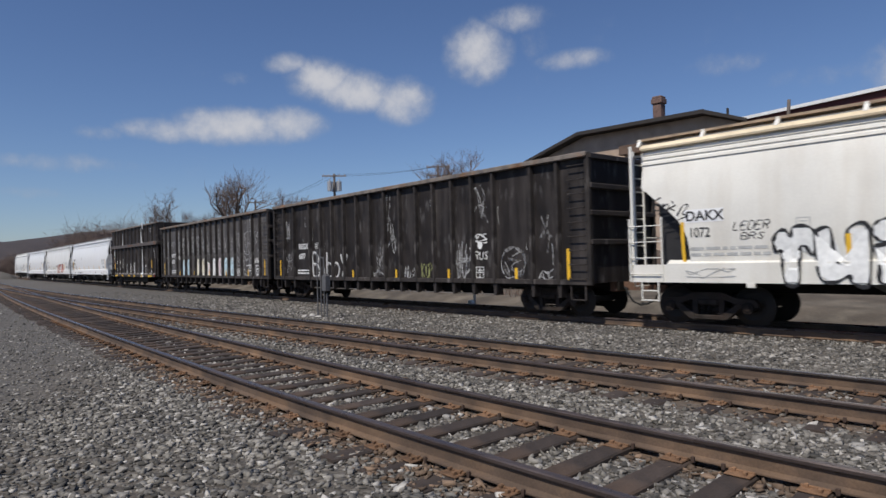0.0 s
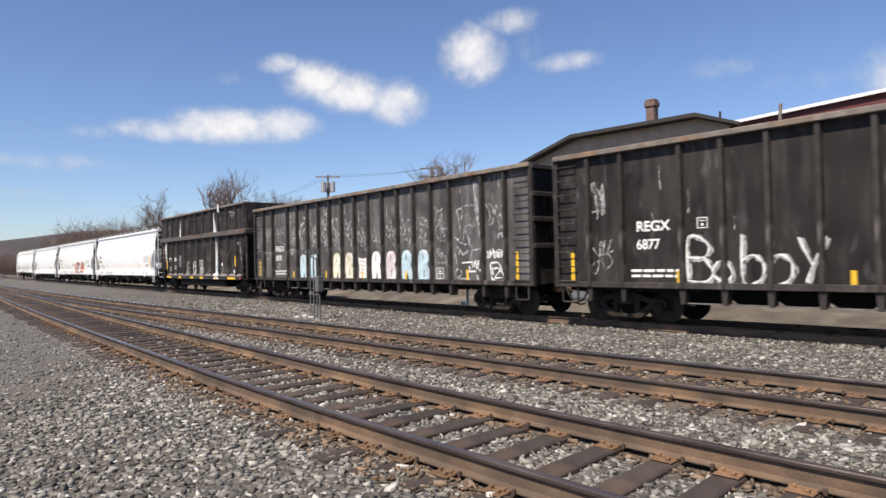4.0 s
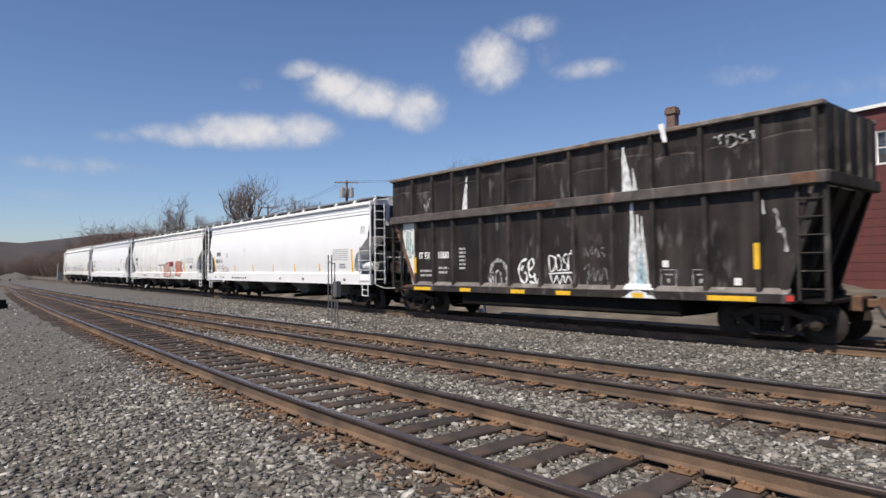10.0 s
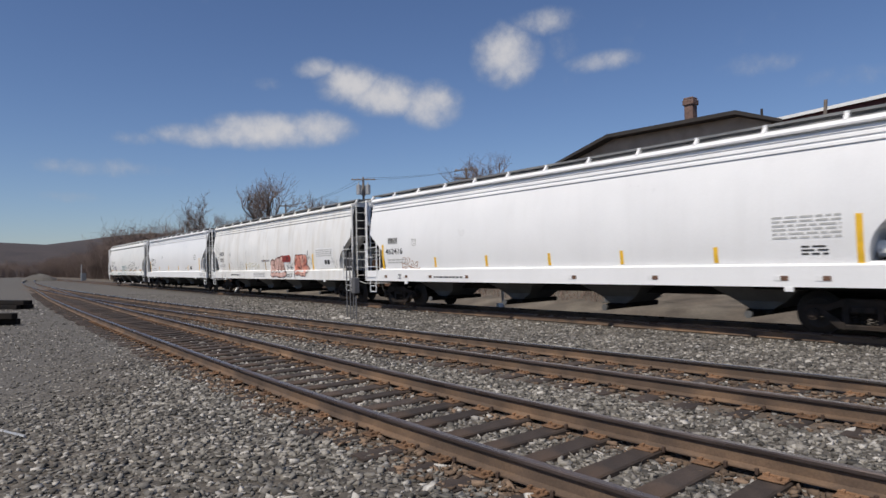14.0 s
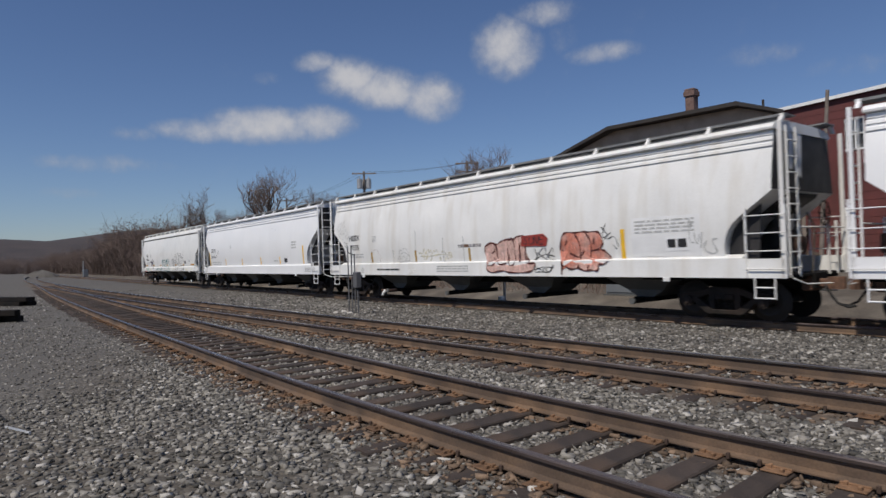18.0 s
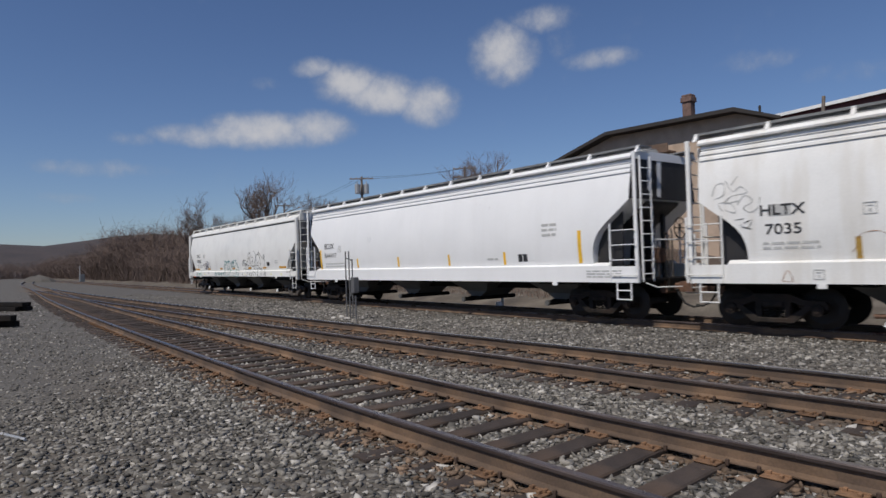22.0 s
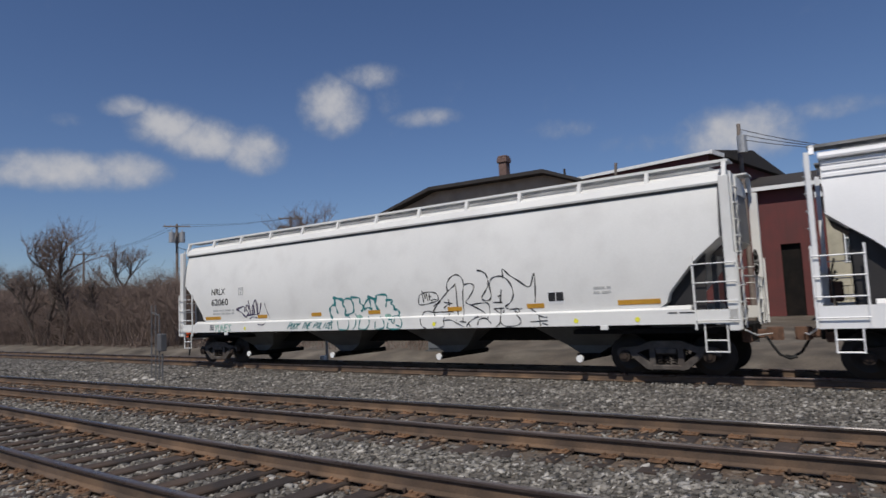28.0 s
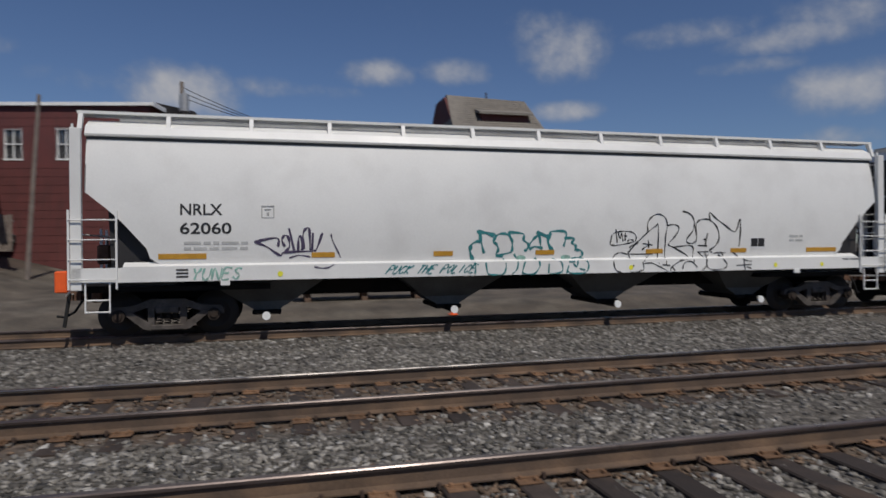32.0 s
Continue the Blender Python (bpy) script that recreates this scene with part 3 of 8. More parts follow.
def ground_z(x, y):
    """Level ballast by the near tracks, a little lower by the far track, a brushy bank behind it on the far side."""
    yc = far_line(max(min(x, 200), -250))
    d = y - yc
    low = -0.140
    if d < -5.4:
        # the cribs of the near siding lie a little lower than its shoulders
        inside = abs(y - near_line(max(min(x, 40), -72))) < 0.7
        return -0.032 if inside else -0.010
    if d < -2.2:
        s = (d + 5.4) / 3.2
        return -0.012 + (low + 0.012) * s * s * (3 - 2 * s)
    if d < 1.9:
        return low
    # the bed falls away behind the far track and the yard rises again
    if d < 6.3:
        s = min((d - 1.9) / 2.3, 1.0)
        k = min(max((d - 4.3) / 2.0, 0.0), 1.0)
        return low - 0.30 * s * s * (3 - 2 * s) + 0.33 * k * k * (3 - 2 * k)
    bank = min(max((-9.5 - x) / 7, 0.0), 1.0) * (1.0 if x > -60 else max(1 - (-60 - x) / 80, 0.15))
    s = min((d - 3) / 12, 1.0)
    rise = -0.17 + s * s * (3 - 2 * s) * 0.45
    if d > 7.5:
        s = min((d - 7.5) / 7, 1.0)
        rise += bank * s * s * (3 - 2 * s) * 1.75
    return rise + max(min(d - 16, 60), 0) * 0.008


def rust_dust(x, y):
    """How rusty the ballast is: most beside the rails of the near siding, all over the middle track."""
    if not -80 < x < 40:
        return 0.0
    d = abs(y - near_line(max(min(x, 40), -72)))
    near = max(1 - abs(d - GAUGE / 2) / (0.62 if d > GAUGE / 2 else 0.42), 0.0)
    d = abs(y - middle_line(x))
    mid = max(1 - max(d - 0.8, 0.0) / 0.6, 0.0) * 0.85
    return min(max(near * 1.3, mid), 1.0)


def make_ground():
    def steps(edges):
        out = []
        for a, b, n in edges:
            out += [a + (b - a) * i / n for i in range(n)]
        return out + [edges[-1][1]]
    xs = steps([(-2500, -300, 6), (-300, -80, 12), (-80, 40, 90), (40, 300, 12), (300, 2500, 6)])
    ys = steps([(-1500, -20, 5), (-20, 2, 6), (2, 9.5, 60), (9.5, 24, 58), (24, 40, 32), (40, 120, 14), (120, 2500, 8)])
    v = [(x, y, ground_z(x, y)) for y in ys for x in xs]
    n = len(xs)
    faces = [(j * n + i, j * n + i + 1, (j + 1) * n + i + 1, (j + 1) * n + i) for j in range(len(ys) - 1) for i in range(n - 1)]
    me = bpy.data.meshes.new("ground")
    me.from_pydata(v, [], faces)
    me.materials.append(BALLAST)
    me.materials.append(DIRT)
    me.materials.append(GRASS)
    for p in me.polygons:
        c = p.center
        d = c.y - far_line(max(min(c.x, 200), -250))
        p.material_index = 0 if d < 2.6 else (1 if d < 9 or c.x > -12 else 2)
        p.use_smooth = True
    dust = me.attributes.new("rust_dust", "FLOAT", "POINT")
    dust.data.foreach_set("value", [rust_dust(x, y) for x, y, z in v])
    tagged(new("ground", me), "grey crushed stone ballast and bare dirt yard", "ground", kind="structure")


make_ground()

RAIL_OUTLINE = [(-0.07, 0.0), (0.07, 0.0), (0.07, 0.012), (0.012, 0.03), (0.009, 0.128), (-0.009, 0.128), (-0.012, 0.03), (-0.07, 0.012)]
HEAD_OUTLINE = [(-0.010, 0.1275), (0.010, 0.1275), (0.036, 0.137), (0.037, 0.160), (0.029, 0.170), (-0.029, 0.170), (-0.037, 0.160), (-0.036, 0.137)]


def rail_mesh(name, line, offset, xs, base, top_mat):
    """A rail section swept along a track's line, with a worn head strip."""
    b = Build()
    rings, head = [], []
    for x in xs:
        s = (line(x - 0.5) - line(x + 0.5)) / -1.0
        n = Vector((-s, 1, 0)).normalized()
        o = Vector((x, line(x), 0)) + n * offset
        rings.append([(o.x + n.x * u, o.y + n.y * u, base + w) for u, w in RAIL_OUTLINE])
        head.append([(o.x + n.x * u, o.y + n.y * u, base + w) for u, w in HEAD_OUTLINE])
    b.loft(rings)
    nf = len(b.f)
    b.loft(head)
    me = b.mesh(name, RAIL_SIDE)
    me.materials.append(top_mat)
    for p in me.polygons:
        if p.index >= nf:
            p.material_index = 1
    return me


def sleeper_mesh(seed, length=2.6):
    rnd = random.Random(seed)
    b = Build()
    rings = []
    for i in range(7):
        y = -length / 2 + length * i / 6 + rnd.uniform(-0.03, 0.03) * (0 < i < 6)
        w, t, k = 0.112 + rnd.uniform(-0.012, 0.008), 0.0 + rnd.uniform(-0.008, 0.004), 0.014
        rings.append([(-w, y, -0.16), (w, y, -0.16), (w, y, t - k), (w - k, y, t), (-w + k, y, t), (-w, y, t - k)])
    return b.loft(rings).mesh("tie", TIE)


def plate_mesh():
    """A long tie plate with its shoulders, spike heads and empty spike holes."""
    b = Build()
    b.box(-0.098, 0.098, -0.19, 0.19, 0.0, 0.014, 0.004)
    for side in (-1, 1):
        b.box(-0.098, 0.098, side * 0.083 - 0.012, side * 0.083 + 0.012, 0.012, 0.026, 0.003)
    for x, y in ((-0.055, -0.10), (0.055, 0.10), (0.05, -0.15), (-0.05, 0.15), (0.06, -0.095)):
        b.box(x - 0.014, x + 0.014, y - 0.02, y + 0.02, 0.01, 0.040, 0.004)
    return b.mesh("tie_plate", PLATE)


def anchor_mesh():
    """A spring clip gripping the rail foot beside a tie."""
    b = Build()
    b.box(-0.014, 0.014, -0.095, 0.095, -0.02, 0.0, 0.004)
    for side in (-1, 1):
        b.box(-0.014, 0.014, side * 0.085 - 0.014, side * 0.085 + 0.014, -0.02, 0.032, 0.004)
    return b.mesh("rail_anchor", DARK_RUST)


TIES = [sleeper_mesh(i) for i in range(5)]
TIE_PLATE, ANCHOR = plate_mesh(), anchor_mesh()


def make_track(name, label, line, x0, x1, head, top_mat, spacing, plates, tie_until, anchors=(0, 0)):
    track = thing(name, label, "railway track", kind="structure")
    step = 1.0
    xs = [x0 + (x1 - x0) * i / int((x1 - x0) / step) for i in range(int((x1 - x0) / step) + 1)]
    base = head - 0.17
    for side in (-1, 1):
        share("rail", rail_mesh("rail", line, side * GAUGE / 2, xs, base, top_mat[side > 0]), track)
    rnd = random.Random(name)
    x = tie_until
    while x < min(x1, 30):
        s = line(x + 0.5) - line(x - 0.5)
        turn = math.degrees(math.atan(s)) + rnd.uniform(-1.6, 1.6)
        y = line(x)
        share("tie", rnd.choice(TIES), track, pose(x, y + rnd.uniform(-0.06, 0.06), base - 0.012 + rnd.uniform(-0.008, 0.004), 0, 0, turn))
        if plates[0] < x < plates[1]:
            for side in (-1, 1):
                share("tie_plate", TIE_PLATE, track, pose(x, y + side * GAUGE / 2, base - 0.012, 0, 0, turn + (180 if side > 0 else 0)))
                if anchors[0] < x < anchors[1]:
                    share("rail_anchor", ANCHOR, track, pose(x + rnd.choice((-0.14, 0.14)), line(x) + side * GAUGE / 2, base + 0.004, 0, 0, turn))
        x += spacing * rnd.uniform(0.94, 1.06)
    return track


make_track("railway_track", "rusty near siding track on weathered wooden ties", near_line, -72, 30, 0.20, (RAIL_TOP, RAIL_TOP), 0.545, (-24, 8), -60, (-16, 6))
make_track("railway_track", "rusty middle track with one polished rail on half buried ties", middle_line, -170, 60, 0.20, (RAIL_TOP, RAIL_BRIGHT), 0.555, (-22, 12), -70, (-14, 10))
make_track("railway_track", "far track on lower ballast carrying the freight train", far_line, -260, 90, 0.05, (RAIL_TOP, RAIL_TOP), 0.55, (0, 0), -80)


def make_stones():
    """Loose ballast stones: shaken eight-cornered lumps, dense where the camera stands near."""
    rs = np.random.RandomState(7)
    lump = np.array([(x, y, z) for z in (-1, 1) for y in (-1, 1) for x in (-1, 1)], float)
    faces = np.array([(0, 2, 3, 1), (4, 5, 7, 6), (0, 1, 5, 4), (1, 3, 7, 5), (3, 2, 6, 7), (2, 0, 4, 6)])
    zones = [(-10, 5, 0.2, 6.6, 330, 0.024), (-12, 4, 2.9, 5.9, 200, 0.018), (-22, -10, -1.5, 7.5, 150, 0.026), (-26, -6, 6.6, 13.6, 80, 0.027), (-6, 14, 6.4, 13.7, 150, 0.024),
             (-10, 1, -1.0, 0.2, 240, 0.025), (5, 14, 0.5, 6.4, 60, 0.025), (-48, -22, -1, 14, 34, 0.033), (-16, 16, 13.7, 14.35, 170, 0.026), (-16, 16, 14.45, 18.5, 30, 0.026), (-40, -16, 13.7, 16.5, 40, 0.03)]
    groups = {"ballast_stones": [], "pale_ballast_stones": [], "rusty_ballast_stones": []}
    for x0, x1, y0, y1, density, size in zones:
        n = int((x1 - x0) * (y1 - y0) * density)
        px, py = rs.uniform(x0, x1, n), rs.uniform(y0, y1, n)
        for x, y in zip(px, py):
            # keep off the rail heads and thin out on the ties
            clear, rusty = True, False
            for line in (near_line, middle_line, far_line):
                d = abs(y - line(x))
                if abs(d - GAUGE / 2) < 0.085:
                    clear = False
                if d < 1.55 and line is not far_line:
                    rusty |= rs.rand() < 0.75 * rust_dust(x, y)
                    if line is not far_line and rs.rand() < 0.10:
                        clear = False
            if not clear:
                continue
            # few stones on the packed dirt
            inner = -1.7 - y - 0.5 * x + 0.3 * math.sin(1.7 * x)
            if inner > 0 and rs.rand() < min(0.2 * inner, 0.5):
                continue
            s = size * (0.5 + 0.95 * rs.rand() ** 1.3) * (1.0 if inner < 0 else max(1 - 0.12 * inner, 0.65))
            pale = rs.rand() < (0.13 if y < 6.5 else 0.07) and not (rusty and rs.rand() < 0.7)
            key = "rusty_ballast_stones" if rusty and not pale else ("pale_ballast_stones" if pale else "ballast_stones")
            groups[key].append((x, y, ground_z(x, y) + s * 0.25 + (0.012 if rusty else 0.0), s))
    for (name, rows), mat, label in zip(groups.items(), (STONE, STONE_PALE, STONE_RUST),
                                        ("loose grey crushed ballast stones", "scattered pale ballast stones", "rust stained ballast stones between the rails")):
        p = np.array(rows)
        n = len(p)
        v = lump[None] * rs.uniform(0.3, 1.2, (n, 8, 3)) * p[:, 3][:, None, None] * rs.uniform(0.6, 1.35, (n, 1, 3)) * np.array([1.3, 0.95, 0.55])
        a, b = rs.uniform(0, 6.28, n), rs.normal(0, 0.6, n)
        ca, sa, cb, sb = np.cos(a)[:, None], np.sin(a)[:, None], np.cos(b)[:, None], np.sin(b)[:, None]
        y1_, z1_ = v[:, :, 1] * cb - v[:, :, 2] * sb, v[:, :, 1] * sb + v[:, :, 2] * cb
        x2_, y2_ = v[:, :, 0] * ca - y1_ * sa, v[:, :, 0] * sa + y1_ * ca
        v = np.stack([x2_, y2_, z1_], 2) + p[:, None, :3]
        f = (faces[None] + (np.arange(n) * 8)[:, None, None]).reshape(-1, 4)
        me = bpy.data.meshes.new(name)
        me.vertices.add(n * 8)
        me.vertices.foreach_set("co", v.reshape(-1))
        me.loops.add(len(f) * 4)
        me.loops.foreach_set("vertex_index", f.reshape(-1).astype(np.int32))
        me.polygons.add(len(f))
        me.polygons.foreach_set("loop_start", np.arange(0, len(f) * 4, 4, dtype=np.int32))
        me.update()
        me.validate()
        me.materials.append(mat)
        tagged(new(name, me), label, "gravel", kind="stuff")


make_stones()


# ---- the train ----
SPEED = 4.34
WHEEL_R = 0.43
RAIL_Z = 0.05
HW = 1.57  # half width of a car
WHEELSETS, CARS = [], []


def track_point(s):
    """Point of the far track at s metres along it (s = x near the camera)."""
    x = s if s > -25 else -25 + (s + 25) / 1.0028
    return Vector((x, far_line(x), RAIL_Z))


def wheelset_mesh():
    b = Build()
    for side in (-1, 1):
        y = side * 0.75
        prof = [(0.10, 0.10), (0.12, 0.03), (0.30, -0.005), (0.36, 0.02), (WHEEL_R, 0.06), (WHEEL_R + 0.028, 0.065), (WHEEL_R + 0.028, 0.09), (WHEEL_R, 0.09)]
        prof = [(r, y + side * (0.06 - d * 1.0)) for r, d in prof] + [(0.36, y - side * 0.03), (0.12, y - side * 0.05), (0.10, y - side * 0.08)]
        n = 28
        rings = [[(r * math.cos(2 * math.pi * i / n), yy, r * math.sin(2 * math.pi * i / n)) for i in range(n)] for r, yy in prof]
        b.loft(rings, caps=False)
    b.tube([(0, -1.02, 0), (0, 1.02, 0)], 0.085, 10)
    for side in (-1, 1):
        b.tube([(0, side * 1.0, 0), (0, side * 1.10, 0)], 0.12, 10)
        for k in range(3):
            a = 2 * math.pi * k / 3
            b.box(0.07 * math.cos(a) - 0.018, 0.07 * math.cos(a) + 0.018, min(side * 1.10, side * 1.125), max(side * 1.10, side * 1.125), 0.07 * math.sin(a) - 0.018, 0.07 * math.sin(a) + 0.018)
    return b.mesh("wheelset", WHEEL)


WHEELSET = wheelset_mesh()


def sideframe_mesh(side, mat=TRUCK):
    """Cast side frame of a three-piece truck, with its pedestal jaws and window."""
    b = Build()
    y0, y1 = sorted((side * 0.93, side * 1.07))
    top = [(-1.08, 0.53), (-1.02, 0.60), (-0.62, 0.63), (-0.32, 0.75), (0.32, 0.75), (0.62, 0.63), (1.02, 0.60), (1.08, 0.53), (1.08, 0.43), (0.72, 0.46), (0.40, 0.58), (-0.40, 0.58), (-0.72, 0.46), (-1.08, 0.43)]
    b.prism(top, "y", y0, y1)
    for s in (-1, 1):
        b.prism([(s * 0.80, 0.47), (s * 0.68, 0.52), (s * 0.30, 0.25), (s * 0.30, 0.13), (s * 0.44, 0.16)], "y", y0 - 0.03, y1 + 0.03)
        b.box(min(s * 0.24, s * 0.36), max(s * 0.24, s * 0.36), y0, y1, 0.2, 0.62)
    b.box(-0.36, 0.36, y0 - 0.02, y1 + 0.02, 0.13, 0.24, 0.02)
    b.box(-0.22, 0.22, y0 - 0.03, y1 + 0.03, 0.47, 0.60, 0.02)
    return b.mesh("side_frame", mat)


def spring_mesh():
    b = Build()
    pts = [(0.06 * math.cos(i * 1.05), 0.06 * math.sin(i * 1.05), 0.24 + 0.0095 * i) for i in range(25)]
    return b.tube(pts, 0.014, 5).mesh("spring", TRUCK)


def bolster_mesh():
    b = Build()
    b.box(-0.17, 0.17, -1.0, 1.0, 0.46, 0.70, 0.03)
    b.box(-0.3, 0.3, -0.3, 0.3, 0.62, 0.80, 0.03)
    for s in (-1, 1):
        b.box(s * 0.34 - 0.05, s * 0.34 + 0.05, -0.85, 0.85, 0.3, 0.42, 0.02)
    return b.mesh("bolster", DARK)


SIDE_FRAMES, SPRINGS, BOLSTER = (sideframe_mesh(-1), sideframe_mesh(1)), spring_mesh(), bolster_mesh()


def bearing_cap_mesh():
    b = Build()
    b.disc((0, 0, 0), 0.125, "y", 0.10, 14)
    b.disc((0, -0.06, 0), 0.07, "y", 0.04, 10)
    return b.mesh("bearing_adapter", TRUCK)


BEARING = bearing_cap_mesh()


PALE_FRAMES = (sideframe_mesh(-1, TRUCK_PALE), sideframe_mesh(1, TRUCK_PALE))


def add_truck(car, x, pale=False):
    truck = share("truck", BOLSTER, car, pose(x, 0, 0), "grimy cast freight truck")
    for frame_me in PALE_FRAMES if pale else SIDE_FRAMES:
        share("side_frame", frame_me, truck)
    for side in (-1, 1):
        for k in (-0.15, 0.0, 0.15):
            share("spring", SPRINGS, truck, pose(k, side * 1.0, 0))
    for dx in (-0.89, 0.89):
        w = share("wheelset", WHEELSET, truck, pose(dx, 0, WHEEL_R))
        WHEELSETS.append((w, dx))
        for side in (-1, 1):
            share("bearing_adapter", BEARING, truck, pose(dx, side * 1.09, WHEEL_R, 0, 0, 0 if side < 0 else 180))


def coupler_mesh():
    b = Build()
    b.box(-0.5, 0.12, -0.09, 0.09, 0.74, 0.92, 0.02)
    b.prism([(0.10, -0.13), (0.30, -0.16), (0.42, -0.10), (0.40, 0.02), (0.30, 0.0), (0.26, 0.10), (0.36, 0.16), (0.24, 0.20), (0.10, 0.13)], "z", 0.70, 0.96)
    b.box(-0.35, -0.15, -0.35, 0.35, 0.66, 1.0, 0.03)
    return b.mesh("coupler", COUPLER)


def hose_mesh():
    b = Build()
    b.tube([(0.12, -0.32, 0.80), (0.22, -0.34, 0.62), (0.34, -0.30, 0.42), (0.50, -0.20, 0.33), (0.62, -0.1, 0.36)], 0.028, 6)
    return b.mesh("brake_hose", RUBBER)


COUPLER_MESH, HOSE = coupler_mesh(), hose_mesh()


def add_couplers(car, half):
    for s in (1, -1):
        share("coupler", COUPLER_MESH, car, pose(s * half, 0, 0, 0, 0, 0 if s > 0 else 180))
        share("brake_hose", HOSE, car, pose(s * half, 0, 0, 0, 0, 0 if s > 0 else 180))


def lettering(text, size, mat, car, x, z, y_of, name="lettering", label="", bold=0.0, squeeze=1.0):
    """Writing in the built-in font on the near side of a car, its lower left corner at (x, z)."""
    cu = bpy.data.curves.new(name, "FONT")
    cu.body, cu.size, cu.offset = text, size / 0.72, bold
    ob = bpy.data.objects.new(name, cu)
    scene.collection.objects.link(ob)
    me = bpy.data.meshes.new_from_object(ob.evaluated_get(bpy.context.evaluated_depsgraph_get()))
    bpy.data.objects.remove(ob)
    n = len(me.vertices)
    co = np.empty(n * 3)
    me.vertices.foreach_get("co", co)
    co = co.reshape(-1, 3)
    out = np.stack([x + co[:, 0] * squeeze, [-(y_of(z + w) + 0.005) for w in co[:, 1]], z + co[:, 1]], 1)
    me.vertices.foreach_set("co", out.reshape(-1))
    me.materials.clear()
    me.materials.append(mat)
    me.update()
    return tagged(share(name, me, car), label)


def plate_on(car, name, mat, x0, x1, z0, z1, y_of, label="", t=0.006, lean=0.0):
    """A thin flat marking on the near side that follows the side's bulge."""
    b = Build()
    k = max(int((z1 - z0) / 0.15), 1)
    rings = []
    for i in range(k + 1):
        z = z0 + (z1 - z0) * i / k
        y = y_of(z)
        d = lean * (z - z0)
        rings.append([(x0 + d, -y + 0.002, z), (x1 + d, -y + 0.002, z), (x1 + d, -y - t, z), (x0 + d, -y - t, z)])
    return b.loft(rings).part(name, mat, car, label)


def strokes_on(car, name, mat, strokes, x, z, w, h, y_of, width=0.03, label="", lift=0.006):
    """Spray strokes: each a list of points in a unit square, smoothed and laid on the side as ribbons."""
    b = Build()
    for st in strokes:
        p = [Vector((a, c)) for a, c in st]
        if len(p) > 2:
            q = []
            for i in range(len(p) - 1):
                p0, p1, p2, p3 = p[max(i - 1, 0)], p[i], p[i + 1], p[min(i + 2, len(p) - 1)]
                for k in range(5):
                    s = k / 5
                    q.append(0.5 * ((2 * p1) + (p2 - p0) * s + (2 * p0 - 5 * p1 + 4 * p2 - p3) * s * s + (3 * p1 - p0 - 3 * p2 + p3) * s ** 3))
            p = q + [p[-1]]
        p = [Vector((x + a.x * w, z + a.y * h)) for a in p]
        verts, faces = [], []
        for i, a in enumerate(p):
            d = p[min(i + 1, len(p) - 1)] - p[max(i - 1, 0)]
            d = d.normalized() if d.length > 1e-6 else Vector((1, 0))
            nn = Vector((-d.y, d.x)) * width * 0.5 * (0.8 + 0.35 * math.sin(i * 0.9))
            for e in (a + nn, a - nn):
                verts.append((e.x, -(y_of(e.y) + lift), e.y))
        faces = [(2 * i, 2 * i + 1, 2 * i + 3, 2 * i + 2) for i in range(len(p) - 1)]
        b.add(verts, faces)
    return b.part(name, mat, car, label)


def blob_on(car, name, mat, outline, x, z, w, h, y_of, label="", lift=0.004):
    """A filled spray shape from an outline in a unit square."""
    cx = sum(a for a, c in outline) / len(outline)
    cz = sum(c for a, c in outline) / len(outline)
    rings = []
    for k in (1.0, 0.66, 0.33, 0.02):
        rings.append([(x + (cx + (a - cx) * k) * w, 0, z + (cz + (c - cz) * k) * h) for a, c in outline])
    rings = [[(px, -(y_of(pz) + lift), pz) for px, _, pz in r] for r in rings]
    b = Build()
    b.loft(rings, caps=False)
    b.add(rings[-1], [tuple(range(len(outline)))])
    return b.part(name, mat, car, label)


def bars_on(car, x, z, w, h, rows, y_of, mat=GREY_INK, name="small_print", seed=1):
    """Small print too small to read, as plain bars."""
    rnd = random.Random(seed)
    b = Build()
    for i in range(rows):
        zz = z + h - (i + 0.75) * h / rows
        px = x
        while px < x + w * 0.97:
            ww = min(rnd.uniform(0.10, 0.32), x + w - px)
            y = y_of(zz)
            b.box(px, px + ww, -y - 0.005, -y + 0.001, zz, zz + 0.5 * h / rows)
            px += ww + 0.05
    return b.part(name, mat, car, "rows of small print")


def new_car(name, label, front, back, bogie, pale=False):
    car = thing(name, label, "freight car", group="cars of the passing train")
    half = (front - back) / 2
    mid = (front + back) / 2
    CARS.append((car, mid, half - bogie))
    for s in (1, -1):
        add_truck(car, s * (half - bogie), pale)
    add_couplers(car, half + 0.12)
    return car, half, mid


def hopper_side(z):
    """Half width of the bulging hopper side at height z."""
    return 1.55 - 0.18 * ((z - 2.3) / 1.5) ** 2


def ladder_mesh(h0, h1, width, rungs, r=0.014):
    """Flat ladder in the xz plane, between two stiles."""
    b = Build()
    for s in (0, width):
        b.box(s - 0.018, s + 0.018, -0.02, 0.02, h0, h1)
    for i in range(rungs):
        z = h0 + (h1 - h0) * (i + 0.5) / rungs
        b.tube([(0, -0.03, z), (width, -0.03, z)], r, 6)
    return b


